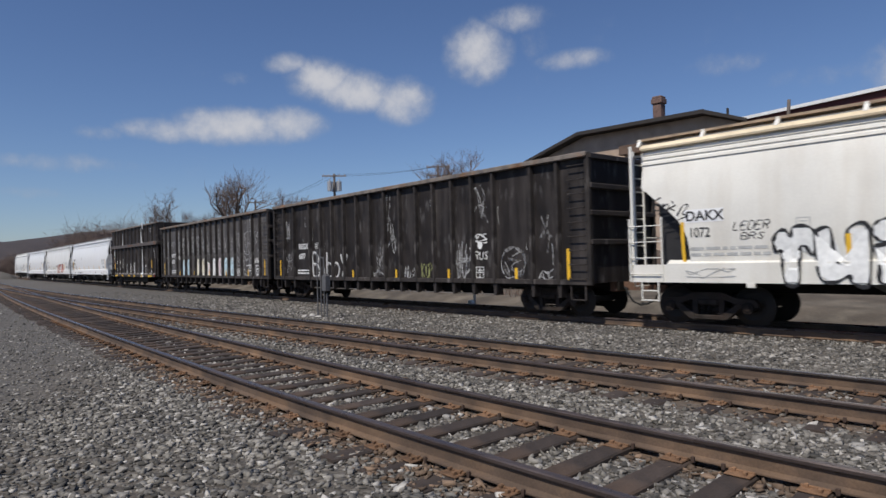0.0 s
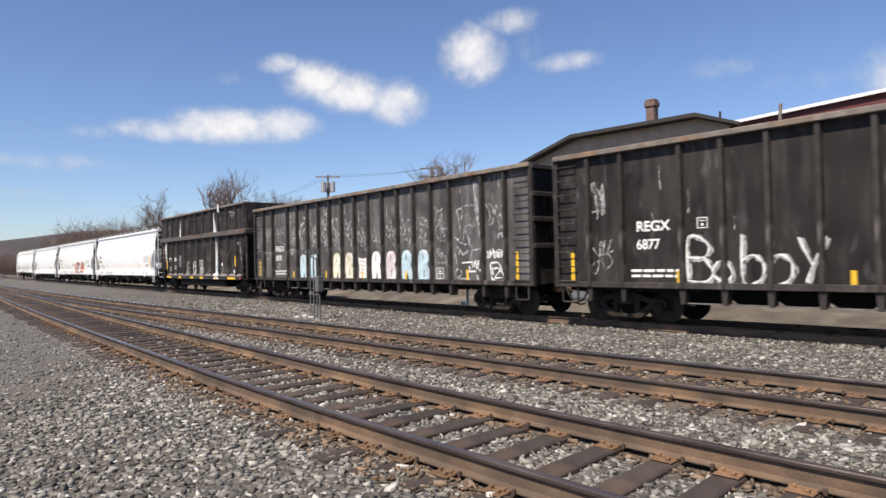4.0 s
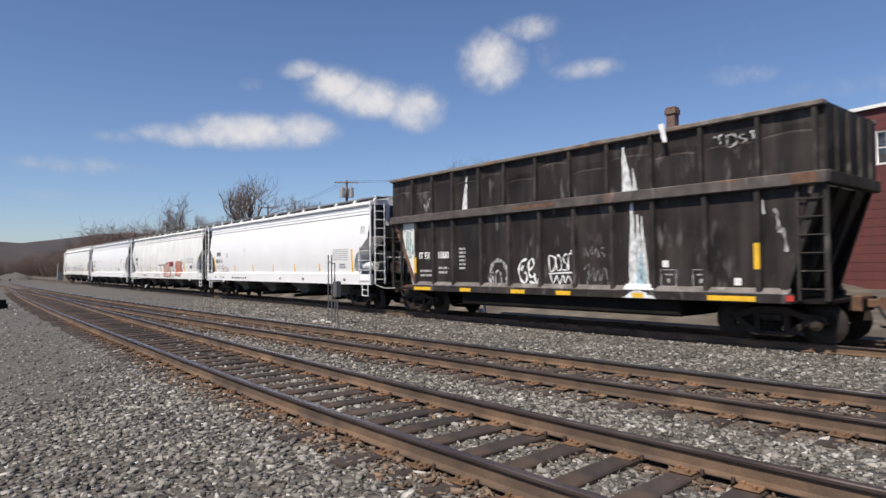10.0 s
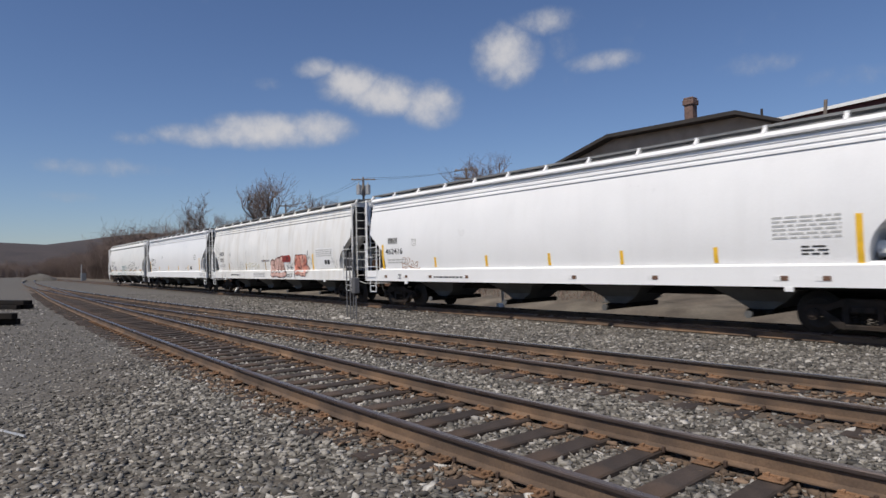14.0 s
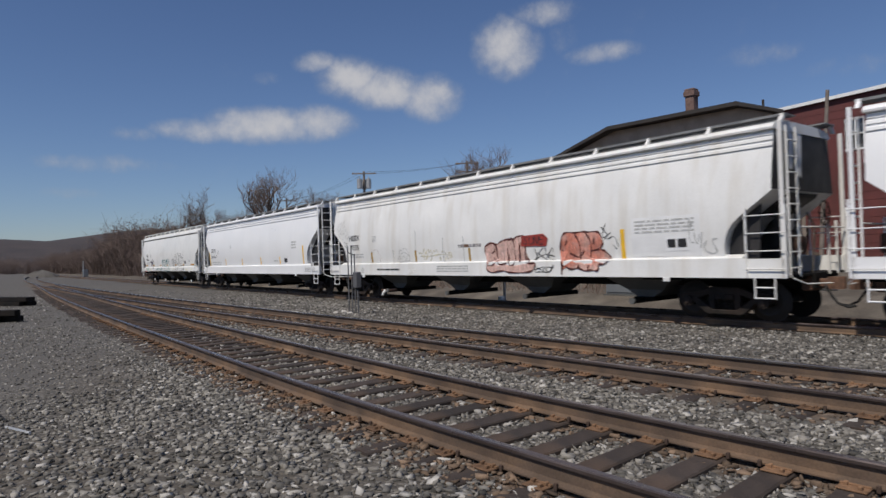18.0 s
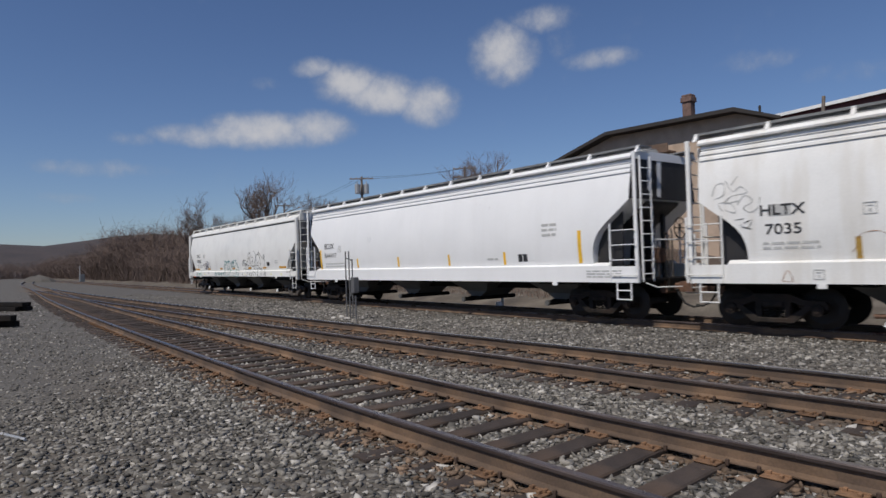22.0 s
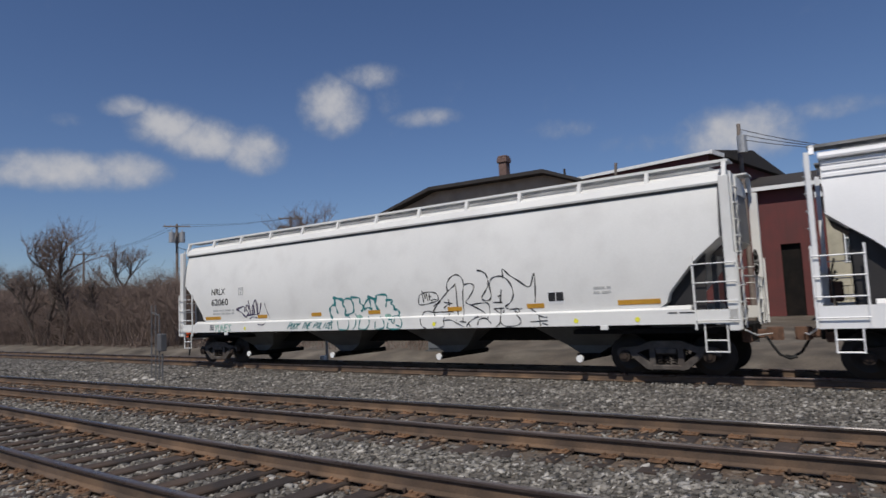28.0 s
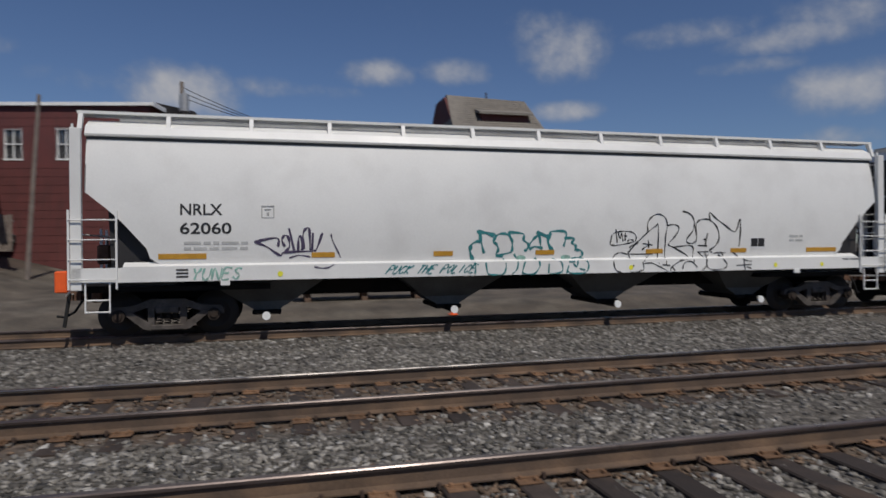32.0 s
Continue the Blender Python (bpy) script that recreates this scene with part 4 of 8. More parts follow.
def covered_hopper(label, front, back, paint, ribbed, chutes=4, slope_top=2.85, slope_run=1.07, eave=4.12, board_mat=None, chute_mat=None, pitch=3.84, caps=CHUTE, web=True, roof_mat=None, post_w=0.19, end_mat=END_DARK, reservoir=False, sill=0.99, blunt=True):
    car, half, mid = new_car("covered_hopper_car", label, front, back, 1.6, not ribbed)
    x_end = half - 0.24
    deck = 4.43  # top of the running boards
    arch = 4.34 - eave - 0.07
    # body: closed sections along the car, cut away over the end platforms
    cols = [(-x_end, slope_top), (-x_end + 0.4, slope_top - 0.34), (-x_end + 0.65, slope_top - 0.58), (-x_end + slope_run - 0.16, 1.96), (-x_end + slope_run, 1.77), (-x_end + slope_run + 0.06, 1.58)]
    if blunt:
        cut = slope_top - 1.40
        cols = [(-x_end + slope_run * a, slope_top - cut * c) for a, c in ((0, 0), (0.3, 0.17), (0.6, 0.33), (0.80, 0.46), (0.91, 0.57), (0.97, 0.68), (1.0, 0.80), (1.01, 1.0))]
    inner = [(-x_end + slope_run + 0.3 + (2 * x_end - 2 * slope_run - 0.6) * i / 8, 1.40) for i in range(9)]
    line = cols + inner + [(-x, z) for x, z in reversed(cols)]
    rings = []
    for x, zb in line:
        r = []
        zs = [zb + (eave - zb) * i / 8 for i in range(9)]
        r += [(x, -hopper_side(z), z) for z in zs]
        r += [(x, hopper_side(z), z) for z in reversed(zs)]
        rings.append(r)
    Build().loft(rings, caps=False).part("body", paint, car, smooth=True)
    # end sheets get a darker colour than the body to paint their shade
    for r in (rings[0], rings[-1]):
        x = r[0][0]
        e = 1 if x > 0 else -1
        Build().loft([r, [(x - e * 0.02, y, z) for _, y, z in r]]).part("end_sheet", end_mat, car, "end sheet darkened for shade and grime")
    # slope sheets under the cut-away ends, their shade put into the colour
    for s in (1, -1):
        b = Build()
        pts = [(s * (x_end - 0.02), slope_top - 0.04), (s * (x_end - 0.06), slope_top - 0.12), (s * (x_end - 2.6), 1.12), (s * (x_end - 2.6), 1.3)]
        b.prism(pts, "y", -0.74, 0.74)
        b.part("slope_sheet", end_mat, car, "slope sheet dulled as if shaded under the cut-away end")
    # added dark plates behind the ladders that stand in for the cut-away's shade
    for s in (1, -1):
        Build().prism([(s * (x_end - 0.42), 1.05), (s * (x_end - 0.35), slope_top - 0.22), (s * (x_end - slope_run - 0.15), 2.15 if blunt else 1.72), (s * (x_end - slope_run - 0.5), 1.05)], "y", -0.80 if reservoir else -1.30, -0.77 if reservoir else -1.27).part("shear_plate", END_DARK, car, "dark plate standing in for shade inside the cut-away end")
    # added web plates, coloured dark as the shade below the slope sheets
    if web:
        for s in (1, -1):
            Build().prism([(s * (x_end - 0.35), slope_top - 0.3), (s * (x_end - 0.5), 1.05), (s * (x_end - 2.4), 1.05), (s * (x_end - 2.4), 1.4)], "y", 0.1, 0.16).part("end_web", end_mat, car, "web plate under the slope sheet, darkened for shade")
    # roof: shallow arch with a folded eave
    b = Build()
    prof = [(w, eave + h) for w, h in ((1.30, 0.0), (1.41, 0.01), (1.42, 0.05), (1.35, 0.07 + arch * 0.38), (1.1, 0.07 + arch * 0.8), (0.5, 0.07 + arch))]
    prof = [(-w, z) for w, z in prof] + prof[::-1]
    b.prism(prof, "x", -x_end - 0.02, x_end + 0.02)
    b.part("roof", roof_mat or paint, car)
    b = Build()
    if not ribbed:
        # dark strip in place of the shadow line that the eave casts
        b.box(-x_end, x_end, -hopper_side(eave) - 0.022, -hopper_side(eave) + 0.02, eave - 0.05, eave + 0.01)
        b.part("drip_groove", CHUTE, car, "dark strip painted as shadow under the eave")
    if ribbed:
        for z in (eave - 0.07, eave - 0.19, eave - 0.32):
            y = hopper_side(z)
            Build().prism([(-y - 0.04, z - 0.03), (-y + 0.01, z - 0.038), (-y + 0.01, z + 0.05), (-y - 0.03, z + 0.03)], "x", -x_end + 0.02, x_end - 0.02).part("side_stiffener", paint, car)
    # hatches along the ridge
    # the coaming's grey stands in for shaded roof seen below the boards
    coaming = Build().box(-x_end + 0.35, x_end - 0.35, -0.36, 0.36, 4.30, 4.50, 0.02).part("hatch_coaming", COAMING, car, "grey raised coaming along the roof ridge")
    n = 9
    for i in range(n):
        x = -x_end + 1.2 + (2 * x_end - 2.4) * i / (n - 1)
        Build().box(x - 0.8, x + 0.8, -0.40, 0.40, 4.50, 4.55, 0.02).part("hatch_cover", BOARD_GREY, coaming)
    # running boards on brackets
    bm = board_mat or BOARD_GREY
    for s in (-1, 1):
        b = Build()
        b.box(-half + 0.05, half - 0.05, s * 0.98 - 0.24, s * 0.98 + 0.24, deck - 0.03, deck)
        b.box(-half + 0.05, half - 0.05, s * 1.24 - 0.012, s * 1.24 + 0.012, deck - 0.05, deck + 0.005)
        board = b.part("running_board", bm, car)
        k = 13
        for i in range(k):
            x = -half + 0.12 + (2 * half - 0.24) * i / (k - 1)
            Build().prism([(s * 1.26, deck), (s * 1.26, deck - 0.05), (s * 1.37, eave + 0.12), (s * 1.29, eave + 0.12), (s * 1.16, deck - 0.05)], "x", x - 0.04, x + 0.04).part("board_bracket", paint, board)
    # side sills and underframe
    for s in (-1, 1):
        b = Build()
        y0, y1 = sorted((s * 1.45, s * HW))
        b.box(-half + 0.02, half - 0.02, y0, y1, sill, 1.40)
        b.prism([(s * HW, 1.40), (s * HW + s * 0.0, 1.42), (s * 1.42, 1.50), (s * 1.42, 1.40)], "x", -half + 0.9, half - 0.9)
        b.part("side_sill", paint, car)
        for e in (-1, 1):
            Build().box(e * (half - 2.75) - 0.09, e * (half - 2.75) + 0.09, min(s * 1.53, s * 1.575), max(s * 1.53, s * 1.575), sill - 0.10, sill + 0.01, 0.01).part("jacking_pad", paint, car)
    b = Build()
    b.box(-half - 0.05, half + 0.05, -0.3, 0.3, 0.72, 1.05)
    b.box(-half + 0.1, -half + 3.6, -1.3, 1.3, 0.92, 1.02)
    b.box(half - 3.6, half - 0.1, -1.3, 1.3, 0.92, 1.02)
    b.part("centre_sill", DARK, car)
    # discharge chutes with round outlets
    cm = chute_mat or CHUTE
    for i in range(chutes):
        x = (i - (chutes - 1) / 2) * pitch
        b = Build()
        top = [(x - 1.55, -1.4), (x + 1.55, -1.4), (x + 1.55, 1.4), (x - 1.55, 1.4)]
        mid_ = [(x - 0.55, -0.62), (x + 0.55, -0.62), (x + 0.55, 0.62), (x - 0.55, 0.62)]
        low = [(x - 0.22, -0.62), (x + 0.22, -0.62), (x + 0.22, 0.62), (x - 0.22, 0.62)]
        b.loft([[(u, w, 1.36) for u, w in top], [(u, w, 0.62) for u, w in mid_], [(u, w, 0.42) for u, w in low]])
        chute = b.part("discharge_chute", cm, car)
        g = Build()
        g.box(x - 0.30, x + 0.30, -0.72, 0.72, 0.34, 0.44, 0.02)
        g.tube([(x, -1.18, 0.36), (x, 1.18, 0.36)], 0.075, 10)
        g.part("outlet_tube", DARK, chute)
        if caps:
            Build().disc((x, -1.2, 0.36), 0.085, "y", 0.05, 14).part("outlet_cap", caps, chute, "round outlet cap")
    # end posts, ladders and platforms
    side_ladder = ladder_mesh(1.0, 2.5, 0.82, 4)
    step = Build()
    for px in (0.0, 0.42):
        step.box(px - 0.014, px + 0.014, -0.014, 0.014, 0.55, sill + 0.02)
    for z in (0.565, 0.79):
        step.tube([(0, 0, z), (0.42, 0, z)], 0.018, 6)
    ladder_me, step_me = side_ladder.mesh("side_ladder", paint), step.mesh("step_stirrup", paint)
    for e in (-1, 1):
        for s in (-1, 1):
            y0, y1 = sorted((s * (1.45 if post_w > 0.1 else 1.52), s * HW))
            Build().box(min(e * half, e * (half - post_w)), max(e * half, e * (half - post_w)), y0, y1, 0.98, 4.05 if post_w > 0.1 else 4.25, 0.01).part("corner_post", paint, car)
            share("side_ladder", ladder_me, car, pose(e * (half - 0.80) if e > 0 else -half - 0.02, s * (HW + 0.02), 0, 0, 0, 0))
            share("step_stirrup", step_me, car, pose(e * (half - 0.45) - 0.2, s * (HW - 0.02), 0))
        # end ladder faces along the track
        b = Build()
        for y in (-1.36, -0.92):
            b.box(e * half - 0.02, e * half + 0.02, y - 0.018, y + 0.018, 1.0, 4.15)
        for i in range(9):
            b.tube([(e * (half + 0.04), -1.36, 1.2 + i * 0.33), (e * (half + 0.04), -0.92, 1.2 + i * 0.33)], 0.016, 6)
        b.part("end_ladder", paint, car)
        b = Build()
        for y in (0.55, 1.0):
            b.box(e * half - 0.02, e * half + 0.03, y - 0.02, y + 0.02, 1.0, 2.2)
        b.tube([(e * half, -0.9, 2.05), (e * half, 1.45, 2.05)], 0.02, 6)
        for i in range(3):
            b.tube([(e * half, 0.55, 1.25 + i * 0.3), (e * half, 1.0, 1.25 + i * 0.3)], 0.016, 6)
        b.part("end_railing", paint, car)
        Build().box(min(e * half, e * (half - 0.55)), max(e * half, e * (half - 0.55)), -1.4, 1.4, 1.0, 1.05).part("end_platform", DARK, car)
        for y in (-0.5, 0.5):
            Build().box(e * (half - 0.62) - 0.05, e * (half - 0.62) + 0.05, y - 0.05, y + 0.05, 1.05, 2.75).part("end_strut", end_mat, car)
    rnd = random.Random(int(abs(front) * 10))
    for e in (-1, 1):
        b = Build()
        for k in range(4):
            y, z = rnd.uniform(-1.0, 0.6), rnd.uniform(1.3, 2.2)
            b.tube([(e * (half - 0.25), y, 1.05), (e * (half - 0.22), y + rnd.uniform(-0.1, 0.1), z), (e * (half - 0.3), y + rnd.uniform(-0.4, 0.4), z + rnd.uniform(0.0, 0.3))], 0.022, 6)
        b.part("brake_pipe", TRUCK_PALE, car, "bent brake pipes on the end platform")
        Build().box(e * (half - 0.28) - 0.12, e * (half - 0.28) + 0.12, -0.42, -0.12, 1.45, 1.85, 0.03).part("valve_box", COUPLER, car, "rusty valve box")
        b = Build()
        b.tube([(e * (half + 0.05), -1.35, 0.98), (e * (half + 0.2), -1.1, 0.86), (e * (half + 0.34), -0.2, 0.84)], 0.016, 5)
        b.part("uncoupling_lever", paint, car, "bent uncoupling lever")
    if blunt:
        for y0, z0, h in ((-0.72, 3.35, 0.75), (-0.30, 3.2, 0.95)):
            Build().prism([(y0, z0), (y0 + 0.16, z0 - 0.06), (y0 + 0.22, z0 + h), (y0 + 0.03, z0 + h + 0.04)], "x", x_end + 0.003, x_end + 0.010).part("end_stripe", WHITE, car, "white paint left on the end sheet")
    b = Build()
    if reservoir:
        b.tube([(half - 1.28, -1.05, 1.72), (half - 1.24, -1.05, 1.72), (half - 0.5, -1.05, 1.72), (half - 0.46, -1.05, 1.72)], 0.17, 14)
        b.part("air_reservoir", paint, car, "white cylindrical air reservoir")
    b = Build()
    n = 20
    b.tube([(half + 0.08, 0.2 + 0.27 * math.cos(2 * math.pi * i / n), 2.35 + 0.27 * math.sin(2 * math.pi * i / n)) for i in range(n + 1)], 0.016, 5)
    for i in range(4):
        a = math.pi * i / 4
        b.tube([(half + 0.08, 0.2 - 0.27 * math.cos(a), 2.35 - 0.27 * math.sin(a)), (half + 0.08, 0.2 + 0.27 * math.cos(a), 2.35 + 0.27 * math.sin(a))], 0.012, 4)
    b.part("brake_wheel", DARK, car)
    return car, half, mid


def gondola_car(label, front, back, steel):
    car, half, mid = new_car("gondola_car", label, front, back, 1.75)
    top, bot = 4.33, 0.93
    for s in (-1, 1):
        y0, y1 = sorted((s * 1.40, s * 1.43))
        Build().box(-half, half, y0, y1, bot + 0.02, top - 0.05).part("side_sheet", steel, car)
        y0, y1 = sorted((s * 1.38, s * 1.60))
        Build().box(-half - 0.02, half + 0.02, y0, y1, top - 0.13, top, 0.015).part("top_chord", RUST_EDGE, car, "rust-worn top chord")
        y0, y1 = sorted((s * 1.36, s * 1.53))
        Build().box(-half, half, y0, y1, bot - 0.04, bot + 0.10, 0.01).part("bottom_chord", RIB_STEEL, car)
        offs = [1.0, 1.95, 3.45] + [3.45 + (2 * half - 6.9) * i / 12 for i in range(1, 12)] + [2 * half - 3.45, 2 * half - 1.95, 2 * half - 1.0]
        rib = Build()
        rib.prism([(-0.07, s * 1.42), (-0.045, s * 1.555), (0.045, s * 1.555), (0.07, s * 1.42)], "z", bot - 0.02, top - 0.12)
        rib.prism([(-0.045, 0.54), (0.045, 0.54), (0.075, bot), (-0.075, bot)], "y", s * 1.22, s * 1.50)
        rib_me = rib.mesh("side_rib", RIB_STEEL)
        for o in offs:
            share("side_rib", rib_me, car, pose(half - o, 0, 0))
        for i in range(len(offs) - 1):
            if 3.4 < offs[i] < 2 * half - 3.5:
                xa, xb = half - offs[i], half - offs[i + 1]
                # black panel paints the shade in the recess between two ribs
                Build().prism([(xa - 0.04, 0.93), (xa - 0.06, 0.66), (xa - 0.18, 0.57), (xb + 0.18, 0.57), (xb + 0.06, 0.66), (xb + 0.04, 0.93)], "y", min(s * 1.18, s * 1.24), max(s * 1.18, s * 1.24)).part("belly_panel", BELLY_SHADE, car)
                # pale colour here stands in for light catching the lower rim
                Build().box(xb + 0.05, xa - 0.05, min(s * 1.2, s * 1.36), max(s * 1.2, s * 1.36), 0.545, 0.57).part("belly_flange", DUSTY_LIT_LEDGE, car, "lower flange painted pale as if lit")
    for e in (-1, 1):
        Build().box(min(e * half, e * (half - 0.03)), max(e * half, e * (half - 0.03)), -1.43, 1.43, bot, top - 0.02).part("end_sheet", BLACK_STEEL, car)
        for z in (4.22, 3.45, 2.75, 2.0):
            Build().box(min(e * half, e * (half + 0.11)), max(e * half, e * (half + 0.11)), -1.50, 1.50, z - 0.07, z + 0.07, 0.02).part("end_rib", RIB_STEEL, car)
        for y in (-1.47, 1.47):
            Build().box(e * half - 0.07, e * half + 0.07, y - 0.07, y + 0.07, bot - 0.05, top - 0.01, 0.015).part("corner_post", RIB_STEEL, car)
        for s in (-1, 1):
            for i in range(9):
                z = 1.05 + i * 0.37
                x0, x1 = e * (half - 0.08), e * (half - 0.62)
                Build().tube([(x0, s * 1.48, z + 0.03), (x0, s * 1.56, z), (x1, s * 1.56, z), (x1, s * 1.48, z + 0.03)], 0.016, 5).part("grab_iron", RIB_STEEL, car)
        b = Build()
        for px in (0.15, 0.62):
            b.box(e * (half - px) - 0.02, e * (half - px) + 0.02, -1.5, -1.46, 0.5, bot)
        b.tube([(e * (half - 0.15), -1.48, 0.5), (e * (half - 0.62), -1.48, 0.5)], 0.018, 5)
        b.part("step_stirrup", RIB_STEEL, car)
    Build().box(-half + 0.05, half - 0.05, -1.40, 1.40, bot, bot + 0.06).part("floor", DARK, car)
    b = Build()
    b.box(-half - 0.05, half + 0.05, -0.3, 0.3, 0.70, bot)
    b.box(-half + 0.3, -half + 3.8, -1.35, 1.35, 0.80, 0.90)
    b.box(half - 3.8, half - 0.3, -1.35, 1.35, 0.80, 0.90)
    b.part("centre_sill", DARK, car)
    return car, half, mid


EXTENSION_RIBS = [-60.5, -59.4, -58.35, -57.1, -56.0, -54.75, -53.55, -52.35, -51.1, -49.85, -48.6]


def tall_gondola(label, front, back):
    """Black gondola whose sides were raised by a plated extension; open bracketed ends."""
    car, half, mid = new_car("raised_gondola_car", label, front, back, 1.5)
    f = lambda u: u - mid
    x_hi, x_lo = half - 0.25, -half + 0.55
    deck0, deck1, top, bot = 3.22, 3.48, 4.86, 0.92
    xa, xb = f(-60.35), f(-48.3)
    for s in (-1, 1):
        y0, y1 = sorted((s * 1.40, s * 1.43))
        Build().box(xa, xb, y0, y1, bot + 0.05, deck0).part("side_sheet", WORN_STEEL, car)
        # extension plates, each dented inwards along a crease
        us = [-61.75] + EXTENSION_RIBS + [-47.35]
        for i, (ua, ub) in enumerate(zip(us, us[1:])):
            rnd = random.Random(i + 50)
            zc, dent = rnd.uniform(4.1, 4.45), rnd.uniform(0.035, 0.06) * (1 if s < 0 else 0.3)
            rows_ = []
            for j in range(7):
                a = j / 6
                bow = math.sin(math.pi * a)
                zz = zc + 0.05 * bow + rnd.uniform(-0.015, 0.015)
                x = f(ua) + (f(ub) - f(ua)) * a
                rows_.append([(x, s * (1.475 - dent * bow * k), z) for z, k in ((deck1, 0.2), (zz - 0.25, 0.1), (zz - 0.02, -0.2), (zz + 0.03, 1.0), (zz + 0.16, 0.5), (top - 0.05, 0.1))]
                             + [(x, s * 1.40, top - 0.05), (x, s * 1.40, deck1)])
            Build().loft(rows_).part("extension_sheet", WORN_STEEL, car)
        Build().prism([(s * 1.43, bot + 0.24), (s * 1.562, bot + 0.13), (s * 1.562, bot + 0.115), (s * 1.43, bot + 0.115)], "x", xa - 0.15, xb + 0.25).part("sill_ledge", DUSTY_LIT_LEDGE, car, "dusty pale sill ledge")
        y0, y1 = sorted((s * 1.38, s * 1.60))
        Build().box(x_lo - 0.05, x_hi + 0.05, y0, y1, deck0, deck1, 0.02).part("belt_beam", RUSTY_BELT, car, "rust scraped belt beam")
        Build().box(x_lo - 0.04, x_hi + 0.04, y0, y1, top - 0.11, top, 0.02).part("top_chord", RUST_EDGE, car)
        Build().box(xa - 0.2, xb + 0.3, min(s * 1.35, s * 1.56), max(s * 1.35, s * 1.56), bot - 0.08, bot + 0.12, 0.015).part("side_sill", RIB_STEEL, car)
        for u in (-60.35, -59.4, -58.38, -57.05, -55.85, -54.65, -53.45, -52.25, -51.1, -49.8, -48.65):
            x = f(u)
            Build().prism([(x - 0.08, s * 1.42), (x - 0.05, s * 1.545), (x + 0.05, s * 1.545), (x + 0.08, s * 1.42)], "z", bot, deck0).part("side_rib", RIB_STEEL, car)
        for u in EXTENSION_RIBS + [-47.5]:
            x = f(u)
            Build().prism([(x - 0.06, s * 1.46), (x - 0.04, s * 1.57), (x + 0.04, s * 1.57), (x + 0.06, s * 1.46)], "z", deck1, top - 0.1).part("extension_rib", RIB_STEEL, car)
    for x, e in ((xb, 1), (xa, -1)):
        xo = x_hi if e > 0 else x_lo
        Build().box(x - 0.03, x + 0.03, -1.41, 1.41, bot, deck0).part("end_sheet", WORN_STEEL, car)
        Build().box(xo - 0.03, xo + 0.03, -1.46, 1.46, deck1, top - 0.03).part("extension_end_sheet", WORN_STEEL, car)
        for y in (-1.0, -0.35, 0.35, 1.0):
            Build().box(min(xo, xo + e * 0.10), max(xo, xo + e * 0.10), y - 0.05, y + 0.05, deck1, top - 0.1).part("extension_end_rib", RIB_STEEL, car)
        Build().box(xo - 0.1, xo + 0.1, -1.55, 1.55, deck0, deck1, 0.02).part("end_beam", RIB_STEEL, car)
        for y in (-1.42, -0.5, 0.5, 1.42):
            x0 = xo - e * 0.05
            b = Build()
            b.prism([(x0, deck0), (x0 - e * 0.16, deck0), (x + e * 0.02, bot + 0.1), (x + e * 0.18, bot + 0.1)], "y", y - 0.05, y + 0.05)
            b.part("end_brace", COUPLER if e < 0 else RIB_STEEL, car)
        b = Build()
        b.box(xo - 0.05, xo + 0.05, -1.5, -1.42, bot, deck0)
        b.box(xo - e * 0.52 - 0.03, xo - e * 0.52 + 0.03, -1.5, -1.44, bot, deck0)
        for i in range(6):
            b.tube([(xo, -1.5, 1.15 + 0.36 * i), (xo - e * 0.52, -1.5, 1.15 + 0.36 * i)], 0.016, 5)
        b.part("side_ladder", RIB_STEEL, car)
        Build().box(min(x, xo), max(x, xo), -1.4, 1.4, bot - 0.06, bot).part("end_platform", DARK, car)
    for s in (-1, 1):
        Build().prism([(f(-48.32), bot + 0.1), (f(-48.1), bot + 0.1), (f(-47.66), deck0), (f(-48.32), deck0)], "y", min(s * 1.41, s * 1.435), max(s * 1.41, s * 1.435)).part("front_gusset", WORN_STEEL, car)
    for x, xo, e in ((xb, x_hi, 1), (xa, x_lo, -1)):
        Build().prism([(xo - e * 0.12, deck0), (xo - e * 0.2, deck0), (x + e * 0.03, bot + 0.55), (x + e * 0.1, bot + 0.55)], "y", -1.36, 1.36).part("end_slope_sheet", WORN_STEEL, car)
    b = Build()
    b.prism([(f(-61.35), deck0), (f(-60.38), deck0), (f(-60.38), bot + 0.05), (f(-60.62), bot + 0.05)], "y", -1.435, -1.425)
    b.part("painted_gusset", GREY_WHITE, car, "pale painted gusset plate with blue graffiti")
    Build().box(-half, half, -0.32, 0.32, 0.68, bot).part("centre_sill", DARK, car)
    Build().box(xa, xb, -1.4, 1.4, bot, bot + 0.06).part("floor", DARK, car)
    Build().box(xa + 2.2, xb - 2.2, -1.36, 1.36, 0.44, 0.86, 0.05).part("belly_tub", DARK, car)
    return car, half, mid

# ---- the eight cars, from the first to the last ----
dakx, h1, m1 = covered_hopper("weathered cream covered hopper with black graffiti and rusty roof walk", 11.2, -7.95, CREAM, True, chutes=3, caps=None, roof_mat=RUSTY_CREAM, post_w=0.07, slope_top=3.25, slope_run=1.18, board_mat=WOOD_BOARD)
gon_a, h2, m2 = gondola_car("black ribbed high-sided gondola with faded graffiti", -9.12, -27.35, BLACK_STEEL)
gon_b, h3, m3 = gondola_car("black ribbed high-sided gondola with pastel letters and white tags", -28.15, -46.2, DUSTY_STEEL)
itfx, h4, m4 = tall_gondola("tall black gondola with a plated side extension", -47.1, -62.3)
